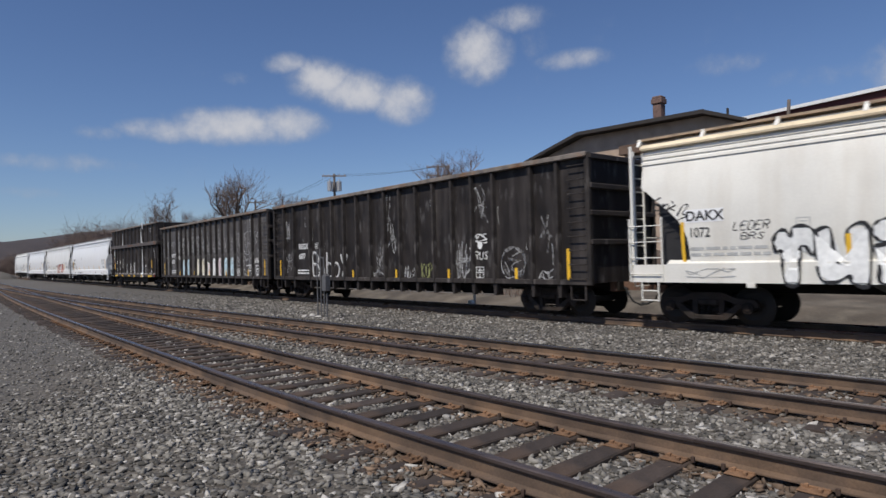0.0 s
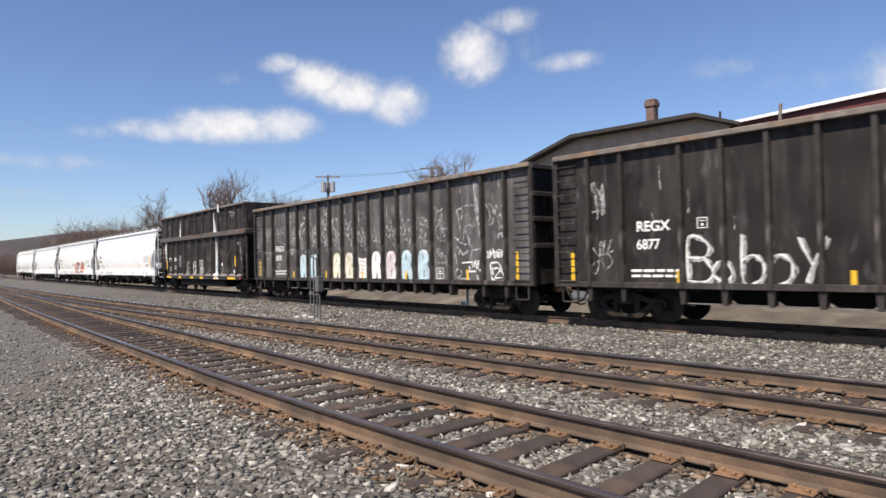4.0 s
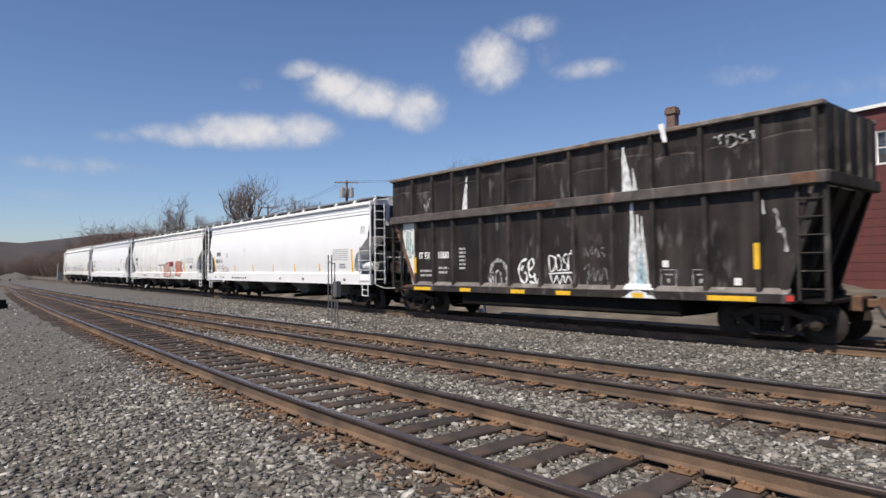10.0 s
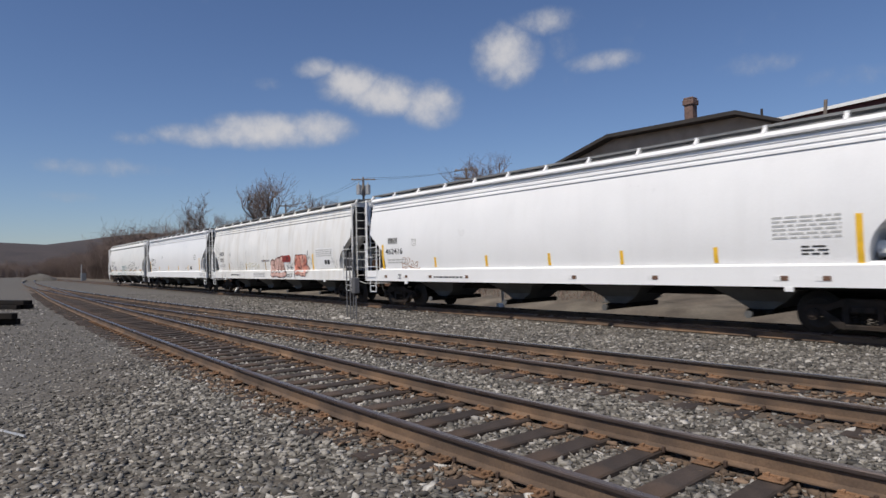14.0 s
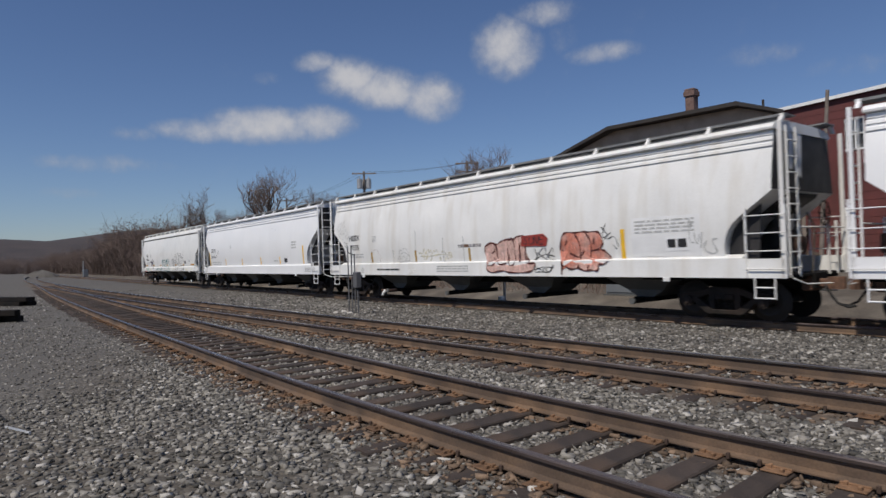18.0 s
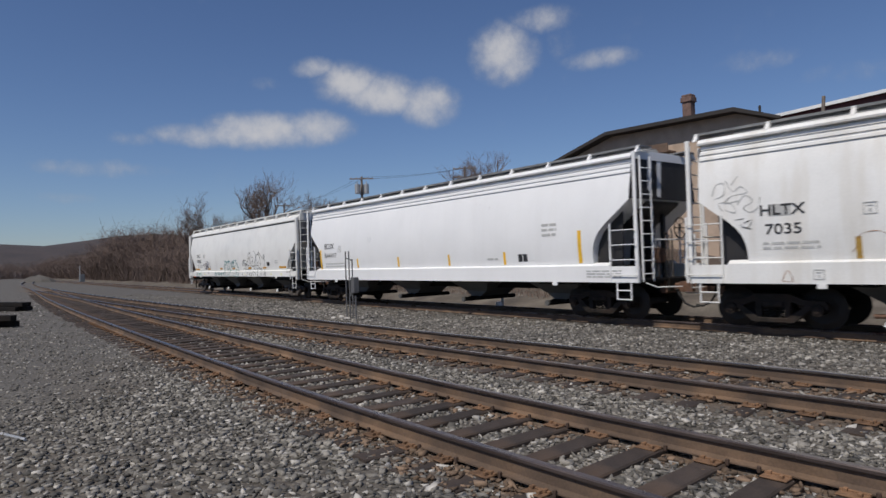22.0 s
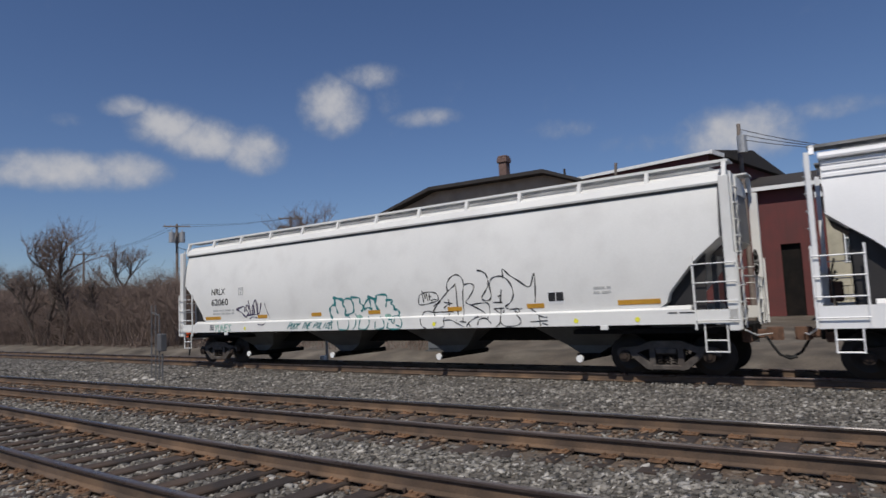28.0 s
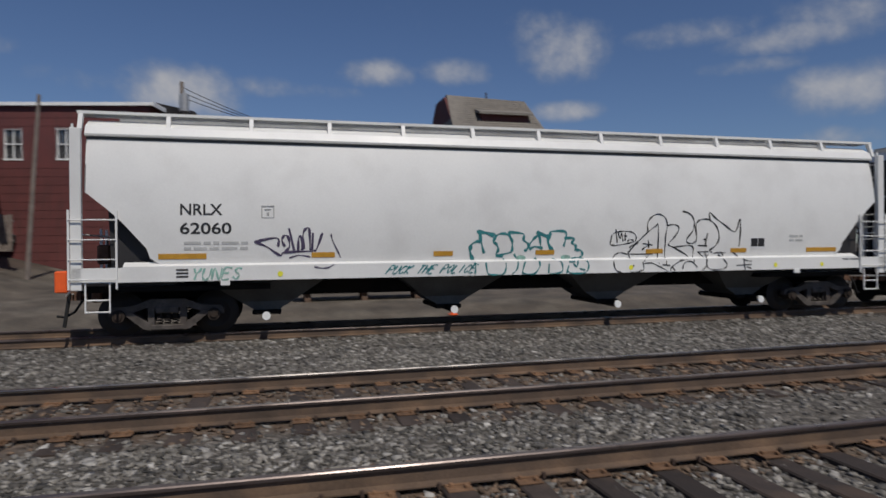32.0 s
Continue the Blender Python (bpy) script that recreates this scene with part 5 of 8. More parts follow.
pinx, h5, m5 = covered_hopper("clean white covered hopper with yellow strips", -63.1, -82.15, WHITE_NEW, True, post_w=0.08, reservoir=True)
hwcx, h6, m6 = covered_hopper("white covered hopper with red bubble graffiti", -83.25, -102.75, DIRTY_WHITE, True, post_w=0.09)
ecux, h7, m7 = covered_hopper("plain white covered hopper with grey smudges", -104.0, -122.3, WHITE_NEW, True, slope_top=3.1, slope_run=1.18, post_w=0.09)
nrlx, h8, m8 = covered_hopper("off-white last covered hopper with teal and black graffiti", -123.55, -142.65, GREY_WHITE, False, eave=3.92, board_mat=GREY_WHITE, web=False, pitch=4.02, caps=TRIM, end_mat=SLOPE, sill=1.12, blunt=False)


# ---- markings and graffiti on the cars ----
STROKES = {
    "A": "00 49 90|24 74", "B": "00 09 59 87 65 05|65 92 70 00", "C": "87 59 27 04 12 40 82", "D": "00 09 59 95 50 00", "E": "80 00 09 89|05 65",
    "F": "00 09 89|05 65", "H": "00 09|80 89|05 85", "I": "40 49", "K": "00 09|89 04 80", "L": "09 00 70", "N": "00 09 80 89", "O": "40 05 27 59 85 72 40",
    "P": "00 09 69 87 65 05", "R": "00 09 69 87 65 05|45 80", "S": "88 49 17 45 73 50 02", "T": "40 49|09 89", "U": "09 03 30 60 83 89", "Y": "09 45 89|45 40",
    "b": "09 00 50 72 64 35 04", "o": "30 02 25 55 72 50 30", "y": "08 34 43|88 43 20", "r": "00 06|03 36 65",
}


def y_side(z):
    return 1.573 if z < 1.42 else hopper_side(z)


def gon_side(z):
    return 1.434


def hand_text(car, text, mat, x, z, w, h, y_of, width=0.03, name="graffiti", label=""):
    """Hand-sprayed capital letters from simple strokes."""
    strokes = []
    n = len(text)
    for i, ch in enumerate(text):
        if ch == " ":
            continue
        for st in STROKES[ch].split("|"):
            strokes.append([((i + 0.08 + int(p[0]) * 0.088) / n + int(p[1]) * 0.008, int(p[1]) / 9) for p in st.split()])
    return strokes_on(car, name, mat, strokes, x, z, w, h, y_of, width, label)


def drawn(car, mat, box, lines, x0, x1, z0, z1, y_of, width=0.03, label="", name="graffiti"):
    """Strokes given in a sketch's own units, fitted between x0..x1 and z0..z1 on the car's side."""
    a0, b0, a1, b1 = box
    strokes = [[((float(a) - a0) / (a1 - a0), (b1 - float(b)) / (b1 - b0)) for a, b in (p.split(",") for p in ln.split())] for ln in lines]
    return strokes_on(car, name, mat, strokes, x0, z0, x1 - x0, z1 - z0, y_of, width, label)


def scrawl(car, mat, x, z, w, h, y_of, seed, width=0.025, loops=2, label="faded illegible tag"):
    """An illegible sprayed tag: a few nervous looping strokes."""
    rnd = random.Random(seed)
    strokes = []
    for k in range(loops):
        n = rnd.randint(6, 9)
        y = rnd.uniform(0.2, 0.8)
        pts = []
        for i in range(n):
            y = min(max(y + rnd.choice((-1, 1)) * rnd.uniform(0.25, 0.7), 0.0), 1.0)
            pts.append((min(max((i + rnd.uniform(-0.8, 0.8)) / (n - 1), 0), 1), y))
        strokes.append(pts)
    strokes.append([(0.0, rnd.uniform(0.0, 0.3)), (0.5, rnd.uniform(0.1, 0.5)), (1.0, rnd.uniform(0.0, 0.4))])
    return strokes_on(car, "graffiti", mat, strokes, x, z, w, h, y_of, width, label)


def loop_tag(car, mat, x, z, w, h, y_of, seed, width=0.035):
    """A quick two-letter tag with loops, a little different each time."""
    rnd = random.Random(seed)
    base = ["00,88 12,60 34,62 42,96", "44,98 38,40 22,04 02,14 14,36 40,42", "60,99 54,50 58,12", "94,92 66,58 62,48 86,52 98,26 72,10 60,20", "18,50 50,56 96,62"]
    sway = [rnd.uniform(-0.09, 0.09) for _ in range(40)]
    strokes, k = [], 0
    for ln in base[:4 + (seed % 2)]:
        st = []
        for p in ln.split():
            a, b = p.split(",")
            st.append((int(a) / 98 + sway[k % 40], int(b) / 98 + sway[(k + 7) % 40]))
            k += 1
        strokes.append(st)
    return strokes_on(car, "graffiti", mat, strokes, x, z, w, h, y_of, width, "looping pale spray tag")


def square_mark(car, mat, x, z, s, y_of, cross=False):
    b = Build()
    y = y_of(z)
    t = 0.018
    for x0, x1, z0, z1 in ((x, x + s, z, z + t), (x, x + s, z + s - t, z + s), (x, x + t, z, z + s), (x + s - t, x + s, z, z + s)):
        b.box(x0, x1, -y - 0.006, -y + 0.002, z0, z1)
    b.box(x + s * 0.25, x + s * 0.75, -y - 0.006, -y + 0.002, z + s * 0.66, z + s * 0.74)
    if cross:
        b.box(x + s * 0.47, x + s * 0.53, -y - 0.006, -y + 0.002, z, z + s)
        b.box(x, x + s, -y - 0.006, -y + 0.002, z + s * 0.46, z + s * 0.53)
    else:
        b.box(x + s * 0.40, x + s * 0.60, -y - 0.006, -y + 0.002, z + s * 0.22, z + s * 0.46)
    return b.part("stencil_mark", mat, car)


def mark_first_hopper():
    f = lambda u: u - m1
    plate_on(dakx, "number_panel", WHITE_NEW, f(-6.62), f(-5.74), 2.33, 2.62, y_side, "clean white panel behind the lettering", t=0.003)
    lettering("DAKX", 0.22, BLACK_INK, dakx, f(-6.58), 2.37, lambda z: y_side(z) + 0.003, bold=0.006)
    lettering("1072", 0.22, BLACK_INK, dakx, f(-6.52), 2.0, y_side, bold=0.004, squeeze=0.8)
    bars_on(dakx, f(-6.5), 1.55, 1.7, 0.26, 2, y_side, seed=2)
    plate_on(dakx, "reflective_strip", YELLOW, f(-6.70), f(-6.62), 1.42, 2.35, y_side)
    square_mark(dakx, GREY_INK, f(-4.3), 2.05, 0.26, y_side)
    drawn(dakx, BLACK_INK, (130, 362, 242, 468), ["158,368 138,382 150,398 168,394 152,416 134,410", "164,404 182,394 178,424 166,420", "192,384 196,394", "150,428 204,400", "206,440 226,404 240,406 224,432 240,440", "160,440 190,434", "194,462 214,452 240,442", "184,410 200,420"], f(-7.4), f(-6.5), 2.32, 3.0, y_side, 0.032, "black scrawled tag")
    hand_text(dakx, "LEDER", BLACK_INK, f(-5.55), 2.12, 0.75, 0.17, y_side, 0.022)
    hand_text(dakx, "BRS", BLACK_INK, f(-5.4), 1.92, 0.5, 0.13, y_side, 0.02)
    scrawl(dakx, GREY_INK, f(-6.6), 1.08, 1.1, 0.22, y_side, 4, 0.02)
    shapes = [
        (-4.75, 0.8, [(0, 0.75), (0.12, 0.92), (0.3, 0.95), (0.42, 0.84), (0.5, 1.0), (0.82, 1.0), (1, 0.85), (1, 0.6), (0.88, 0.5), (0.75, 0.64), (0.62, 0.58), (0.6, 0), (0.28, 0), (0.2, 0.55), (0.06, 0.56)]),
        (-3.98, 0.9, [(0, 0.9), (0.3, 0.95), (0.36, 0.45), (0.5, 0.34), (0.62, 0.5), (0.64, 0.92), (1, 0.95), (1, 0), (0.7, 0), (0.64, 0.12), (0.35, 0.0), (0.08, 0.12)]),
        (-3.0, 0.55, [(0, 0.62), (0.8, 0.64), (0.95, 0.3), (1, 0), (0.2, 0), (0.15, 0.3)]),
        (-2.1, 0.9, [(0, 0.9), (0.3, 0.95), (0.5, 0.7), (0.7, 0.95), (1, 0.9), (0.8, 0.45), (1, 0), (0.7, 0), (0.5, 0.25), (0.3, 0), (0, 0), (0.25, 0.45)]),
    ]
    for u, w, out in shapes:
        blob_on(dakx, "graffiti_letter", WHITE_INK, out, f(u), 1.02, w, 1.1, y_side, "white filled block letter", lift=0.012)
        strokes_on(dakx, "graffiti_outline", BLACK_INK, [out + out[:1]], f(u), 1.02, w, 1.1, y_side, 0.075, "thick black outline", lift=0.016)
    ring = [(0.5 + 0.5 * math.cos(a * 0.524), 0.5 + 0.5 * math.sin(a * 0.524)) for a in range(12)]
    blob_on(dakx, "graffiti_letter", WHITE_INK, ring, f(-3.02), 1.76, 0.55, 0.44, y_side, lift=0.012)
    strokes_on(dakx, "graffiti_outline", BLACK_INK, [ring + ring[:1]], f(-3.02), 1.76, 0.55, 0.44, y_side, 0.05, lift=0.016)
    plate_on(dakx, "reflective_strip", YELLOW, f(-3.45), f(-3.36), 1.45, 1.95, lambda z: y_side(z) + 0.014)


def mark_gondola(car, mid, half, strips, seed):
    f = lambda u: u - mid
    for u, z0, z1 in strips:
        plate_on(car, "reflective_strip", YELLOW, f(u) - 0.05, f(u) + 0.05, z0, z1, gon_side, t=0.01)
    rnd = random.Random(seed)
    # long chalky scuffs down the panels
    for i in range(16):
        x = rnd.uniform(-half + 0.6, half - 0.6)
        z1 = rnd.uniform(2.0, 4.1)
        h = rnd.uniform(0.2, 0.7)
        strokes_on(car, "scuff", CHALK, [[(0.5, 1.0), (rnd.uniform(0.2, 0.8), 0.6), (rnd.uniform(0.3, 0.7), 0.0)]], x, z1 - h, 0.12, h, gon_side, rnd.uniform(0.012, 0.035), "pale scrape", lift=0.004)


def mark_gondolas():
    f = lambda u: u - m2
    mark_gondola(gon_a, m2, h2, [(-9.85, 0.98, 1.85), (-11.75, 1.0, 1.35), (-14.75, 1.0, 1.32), (-17.65, 1.0, 1.32), (-20.55, 1.0, 1.30), (-24.0, 1.0, 1.3), (-26.9, 1.0, 1.8)], 1)
    lettering("REGX", 0.24, WHITE_INK, gon_a, f(-25.05), 2.25, gon_side, bold=0.008)
    lettering("6877", 0.24, WHITE_INK, gon_a, f(-25.05), 1.82, gon_side, bold=0.006, squeeze=0.9)
    bars_on(gon_a, f(-25.2), 1.12, 1.2, 0.25, 2, gon_side, WHITE_INK, seed=6)
    square_mark(gon_a, WHITE_INK, f(-23.55), 2.25, 0.24, gon_side)
    square_mark(gon_a, WHITE_INK, f(-13.45), 1.05, 0.34, gon_side, cross=True)
    for k, ch in enumerate("Bobby"):
        u = (-23.75, -23.2, -22.55, -22.0, -21.45)[k]
        for st in STROKES[ch].split("|"):
            strokes_on(gon_a, "graffiti_letter", CHALK, [[(int(p[0]) / 9, int(p[1]) / 9) for p in st.split()]], f(u), 1.05, 0.55, (0.95, 0.75, 1.0, 1.0, 1.0)[k], gon_side, 0.12, "fat pale lilac letter", lift=0.005)
            strokes_on(gon_a, "graffiti_letter", WHITE_INK, [[(int(p[0]) / 9 - 0.06, int(p[1]) / 9 + 0.03) for p in st.split()]], f(u), 1.05, 0.55, (0.95, 0.75, 1.0, 1.0, 1.0)[k], gon_side, 0.035, "whitish edge of the letter", lift=0.008)
    for i, (u, z, w, h, s) in enumerate(((-26.3, 2.6, 0.4, 0.9, 12), (-26.3, 1.2, 0.6, 0.9, 13), (-19.1, 1.1, 0.7, 0.7, 14), (-14.5, 1.0, 0.7, 1.1, 17),
                                           (-13.55, 2.9, 0.55, 0.9, 18), (-18.1, 1.9, 0.5, 1.2, 22))):
        (loop_tag if s % 2 else scrawl)(gon_a, CHALK, f(u), z, w, h, gon_side, s, 0.03)
    drawn(gon_a, CHALK, (0, 0, 100, 100), ["2,96 16,10 26,96", "8,62 30,58", "36,6 34,94 54,84 52,60 36,58", "78,46 60,52 64,70 82,76 66,94", "88,20 98,94"], f(-17.15), f(-16.5), 1.02, 1.48, gon_side, 0.05, "white tag of quick letters")
    drawn(gon_a, YELLOW_GREEN, (0, 0, 100, 100), ["4,4 8,96", "28,8 8,52 32,94", "40,10 44,84 60,84 58,12", "68,96 66,10 84,16 82,44 68,50", "90,6 92,90 100,60"], f(-16.2), f(-15.5), 1.02, 1.55, gon_side, 0.05, "yellow green tag")
    drawn(gon_a, CHALK, (0, 0, 100, 100), ["8,10 4,60 20,96 34,40", "40,4 44,80 60,96 70,50", "76,20 72,80 96,70", "10,50 90,44"], f(-14.35), f(-13.7), 1.02, 2.0, gon_side, 0.045, "pale looping tag")
    drawn(gon_a, FAINT_CHALK, (0, 0, 100, 100), ["50,0 44,60 60,100", "70,10 66,80", "30,30 36,100"], f(-18.9), f(-18.3), 1.1, 2.3, gon_side, 0.06, "dribbled pale runs")
    drawn(gon_a, FAINT_CHALK, (0, 0, 100, 100), ["20,0 60,30 40,60 80,100", "50,20 30,70", "10,50 70,60"], f(-13.3), f(-12.75), 2.7, 3.9, gon_side, 0.05, "scratched patch")
    drawn(gon_a, CHALK, (0, 0, 100, 100), ["70,20 40,8 12,30 6,65 25,94 50,90", "45,35 80,25 92,60 60,80 45,60 75,45", "20,50 35,80", "56,12 84,30"], f(-12.4), f(-11.3), 1.0, 2.05, gon_side, 0.035, "faded round swirl tag")
    drawn(gon_a, FAINT_CHALK, (0, 0, 100, 100), ["18,20 60,10 90,40 80,80 40,92 14,60", "30,40 70,50", "40,70 66,74"], f(-12.4), f(-11.3), 1.0, 2.05, gon_side, 0.10, "washed out paint")
    drawn(gon_a, CHALK, (0, 0, 100, 100), ["10,92 30,60 60,70 90,50", "20,80 50,96 84,84", "30,66 36,90", "60,62 66,94"], f(-10.95), f(-10.3), 1.0, 1.65, gon_side, 0.04, "scrubbed tag")
    drawn(gon_a, FAINT_CHALK, (0, 0, 100, 100), ["30,10 50,40 20,60 70,50 60,96", "70,4 60,40 84,60"], f(-10.95), f(-10.3), 1.7, 2.9, gon_side, 0.06, "scrubbed tag")
    hand_text(gon_a, "RUS", WHITE_INK, f(-13.5), 1.62, 0.6, 0.22, gon_side, 0.035)
    scrawl(gon_a, WHITE_INK, f(-13.6), 2.12, 0.68, 0.26, gon_side, 23, 0.035, 3)
    ring = [(0.5 + 0.5 * math.cos(a * 0.524), 0.5 + 0.5 * math.sin(a * 0.524)) for a in range(12)]
    blob_on(gon_a, "graffiti", WHITE_INK, ring, f(-13.35), 1.93, 0.22, 0.24, gon_side, "white sprayed dot")

    f = lambda u: u - m3
    mark_gondola(gon_b, m3, h3, [(-28.75, 1.0, 1.85), (-30.85, 1.0, 1.35), (-34.0, 1.0, 1.32), (-36.75, 1.0, 1.32), (-39.45, 1.0, 1.30), (-42.3, 1.0, 1.3), (-45.75, 1.0, 1.85)], 2)
    lettering("REGX", 0.24, WHITE_INK, gon_b, f(-44.05), 2.22, gon_side, bold=0.008)
    lettering("6870", 0.24, WHITE_INK, gon_b, f(-44.05), 1.80, gon_side, bold=0.006, squeeze=0.9)
    bars_on(gon_b, f(-44.1), 1.12, 1.2, 0.25, 2, gon_side, WHITE_INK, seed=7)
    square_mark(gon_b, WHITE_INK, f(-42.55), 2.05, 0.24, gon_side)
    square_mark(gon_b, WHITE_INK, f(-32.35), 1.05, 0.36, gon_side, cross=True)
    step = (2 * h3 - 6.9) / 12
    fills = {10: PALE_BLUE, 9: PALE_BLUE, 7: PALE_CREAM, 6: PALE_CREAM, 4: WHITE_INK, 3: PALE_PINK, 2: PALE_BLUE, 1: PALE_BLUE}
    letter_r = [(0.05, 0.0), (0.0, 0.3), (0.03, 0.75), (0.15, 0.93), (0.4, 1.0), (0.7, 0.97), (0.88, 0.82), (0.9, 0.62), (0.8, 0.5), (0.88, 0.38), (0.97, 0.1), (0.95, 0.0), (0.62, 0.0), (0.52, 0.22), (0.42, 0.0)]
    letter_b = [(0.05, 0.0), (0.0, 0.3), (0.02, 0.75), (0.12, 0.93), (0.4, 1.0), (0.72, 0.97), (0.9, 0.8), (0.9, 0.62), (0.78, 0.5), (0.93, 0.36), (0.97, 0.12), (0.85, 0.01)]
    # one quick tag above each letter, no two alike
    tags = {
        0: ((655, 830), ["668,285 690,300 680,350 670,380 685,410 710,400 735,350", "700,320 740,460", "720,330 745,400 742,455", "690,300 720,315 765,300", "755,320 750,420 830,430 825,410", "770,390 760,480 785,465", "680,420 690,470 720,500 760,510 790,500"]),
        1: ((465, 635), ["490,335 510,360 490,380 515,390 530,350 545,345 540,400", "520,390 560,385 590,350", "560,345 575,410 620,405", "600,350 595,400", "505,430 545,420 520,460 490,480 530,475 550,500 565,460 560,500 545,505 580,450", "570,520 600,500 630,520"]),
        2: ((305, 445), ["318,395 325,430 345,450 365,420 368,370", "325,330 345,380 378,495", "385,355 370,410 352,490", "385,355 410,350", "432,370 425,400 395,415 435,470", "425,420 400,535", "318,300 322,240"]),
        3: ((155, 285), ["185,225 180,330 175,400 170,430 195,460 215,430 225,340", "180,370 205,420", "225,340 220,420 210,490", "240,380 235,440 262,400 258,440 235,450 265,490 248,525 228,470"]),
        4: ((5, 140), ["50,375 60,430 85,500 80,525", "30,425 38,470 60,480 85,420 90,400", "95,410 110,470 105,530", "100,480 130,490"]),
    }
    for i in range(12):
        xr = h3 - 3.45 - i * step
        x0 = xr - step + 0.14
        w = step - 0.28
        if i in fills:
            out = letter_b if i in (9, 6, 3, 1) else letter_r
            blob_on(gon_b, "graffiti_letter", fills[i], out, x0, 1.02, w, 1.02, gon_side, "pastel filled bubble letter", lift=0.005)
            strokes_on(gon_b, "graffiti_outline", BLACK_INK, [out + out[:1]], x0 - 0.012, 1.01, w + 0.024, 1.04, gon_side, 0.025, "thin dark rim of the letter", lift=0.007)
            strokes_on(gon_b, "graffiti_letter_bar", BLACK_INK, [[(0.42, 0.88), (0.44, 0.66)]], x0, 1.02, w, 1.0, gon_side, 0.04, "dark slot in the letter", lift=0.009)
            if i in (9, 6, 3, 1):
                strokes_on(gon_b, "graffiti_letter_bar", BLACK_INK, [[(0.52, 0.36), (0.5, 0.12)]], x0, 1.02, w, 1.0, gon_side, 0.04, "dark slot in the letter", lift=0.009)
            plate_on(gon_b, "graffiti_dash", WHITE_INK, x0 + w + 0.02, x0 + w + 0.09, 1.02, 1.30, gon_side, t=0.004)
        box, lines = tags[i] if i in tags else tags[(2, 4, 3)[i % 3]]
        dz = 0.0 if i in tags else 0.12 * math.sin(i * 2.3)
        drawn(gon_b, CHALK, (box[0], 225, box[1], 540), lines, x0 - 0.06, x0 + w + 0.06, 2.12 + dz, 3.70 + dz * 1.8, gon_side, 0.04, "looping pale spray tag")
        if i > 4:
            rnd = random.Random(200 + i)
            for k in range(6 if i in (7, 10, 8, 11) else 4):
                strokes_on(gon_b, "scuff", CHALK if k % 2 and i > 6 else FAINT_CHALK, [[(rnd.random(), 1.0), (rnd.random(), 0.5), (rnd.random(), 0.0)]], x0, rnd.uniform(2.2, 3.0), w, rnd.uniform(0.5, 1.1), gon_side, rnd.uniform(0.04, 0.10), "chalky run", lift=0.003)
    i = 5
    x0 = h3 - 3.45 - i * step - step + 0.16
    blob_on(gon_b, "graffiti_panel", WHITE_INK, [(0, 1), (0.12, 0.5), (0.05, 0), (0.95, 0), (0.88, 0.5), (1.0, 1.0), (0.5, 0.92)], x0, 1.05, 0.62, 0.78, gon_side, "white sprayed sheet shape")
    drawn(gon_b, SALMON, (915, 410, 1015, 575), ["925,430 960,425 1000,432", "930,455 965,480 990,455", "945,500 985,510", "930,540 970,535 1000,550"], x0 + 0.06, x0 + 0.56, 1.1, 1.75, lambda z: 1.440, 0.04, "faint red scribble")
    # heart doodle and double underline over the stencil
    x0 = h3 - 3.45 - step + 0.10
    drawn(gon_b, CHALK, (655, 545, 830, 770), ["690,570 700,550 720,560 730,590 750,600 745,620 715,600 700,605 690,570", "712,565 705,595", "728,585 718,605", "735,590 760,580 790,620 800,670", "660,640 720,650 800,645", "680,760 690,720 720,705"], x0, x0 + step - 0.2, 0.98, 2.08, gon_side, 0.035, "pale doodle with an underline")
    # big outlined tag, smear and scribbles on the wide front panel
    big = (155, 165, 465, 850)
    wide = (f(-31.55), f(-30.18), 0.95, 4.15)
    drawn(gon_b, CHALK, big, ["210,365 270,350 275,345 330,340 400,345", "215,370 240,460 250,540 225,565 185,540", "265,350 270,390 255,430", "290,480 350,470 385,490 388,430", "290,485 310,520 340,570 335,590 375,635 450,625", "290,490 280,540 275,580", "235,580 310,600", "380,605 350,620", "355,520 370,515"], *wide, gon_side, 0.05, "large pale outlined tag")
    drawn(gon_b, CHALK, big, ["405,190 400,260 420,340 425,420 440,520 455,580", "412,200 408,300 428,400"], *wide, gon_side, 0.11, "broad chalky smear")
    drawn(gon_b, FAINT_CHALK, big, ["375,200 380,290", "255,200 258,250", "300,390 340,420 350,470", "440,600 455,700 450,800"], *wide, gon_side, 0.08, "washed out smear")
    drawn(gon_b, CHALK, big, ["180,645 210,740 200,770 190,790 205,820 245,800 250,775 215,760", "205,625 225,610 240,640 225,660 260,640 270,670 300,650 310,690", "320,630 315,690", "365,640 345,700", "210,825 340,825"], *wide, lambda z: 1.436, 0.05, "pale looping tag")
    drawn(gon_b, WHITE_INK, big, ["260,720 350,715", "360,705 375,750 395,710", "400,700 410,760", "430,705 425,760 460,770", "300,780 400,775", "330,740 345,770", "410,800 425,830"], *wide, lambda z: 1.437, 0.05, "white scrawl")
    # tags on the narrow front panel
    slim = (505, 165, 715, 850)
    narrow = (f(-30.02), f(-29.22), 0.95, 4.15)
    drawn(gon_b, CHALK, slim, ["515,350 550,385 560,440 540,455", "515,345 560,350 595,390 590,460 560,485 545,470", "600,400 625,360 640,380 615,400 640,435", "640,440 660,480 655,510", "660,430 680,420 690,510", "712,450 690,480 660,515", "625,545 712,535", "640,570 665,530 700,570", "690,360 700,395"], *narrow, gon_side, 0.04, "pale slanting tag")
    drawn(gon_b, FAINT_CHALK, slim, ["530,225 600,160 690,215 690,280", "610,165 625,200"], *narrow, gon_side, 0.06, "washed out arch")
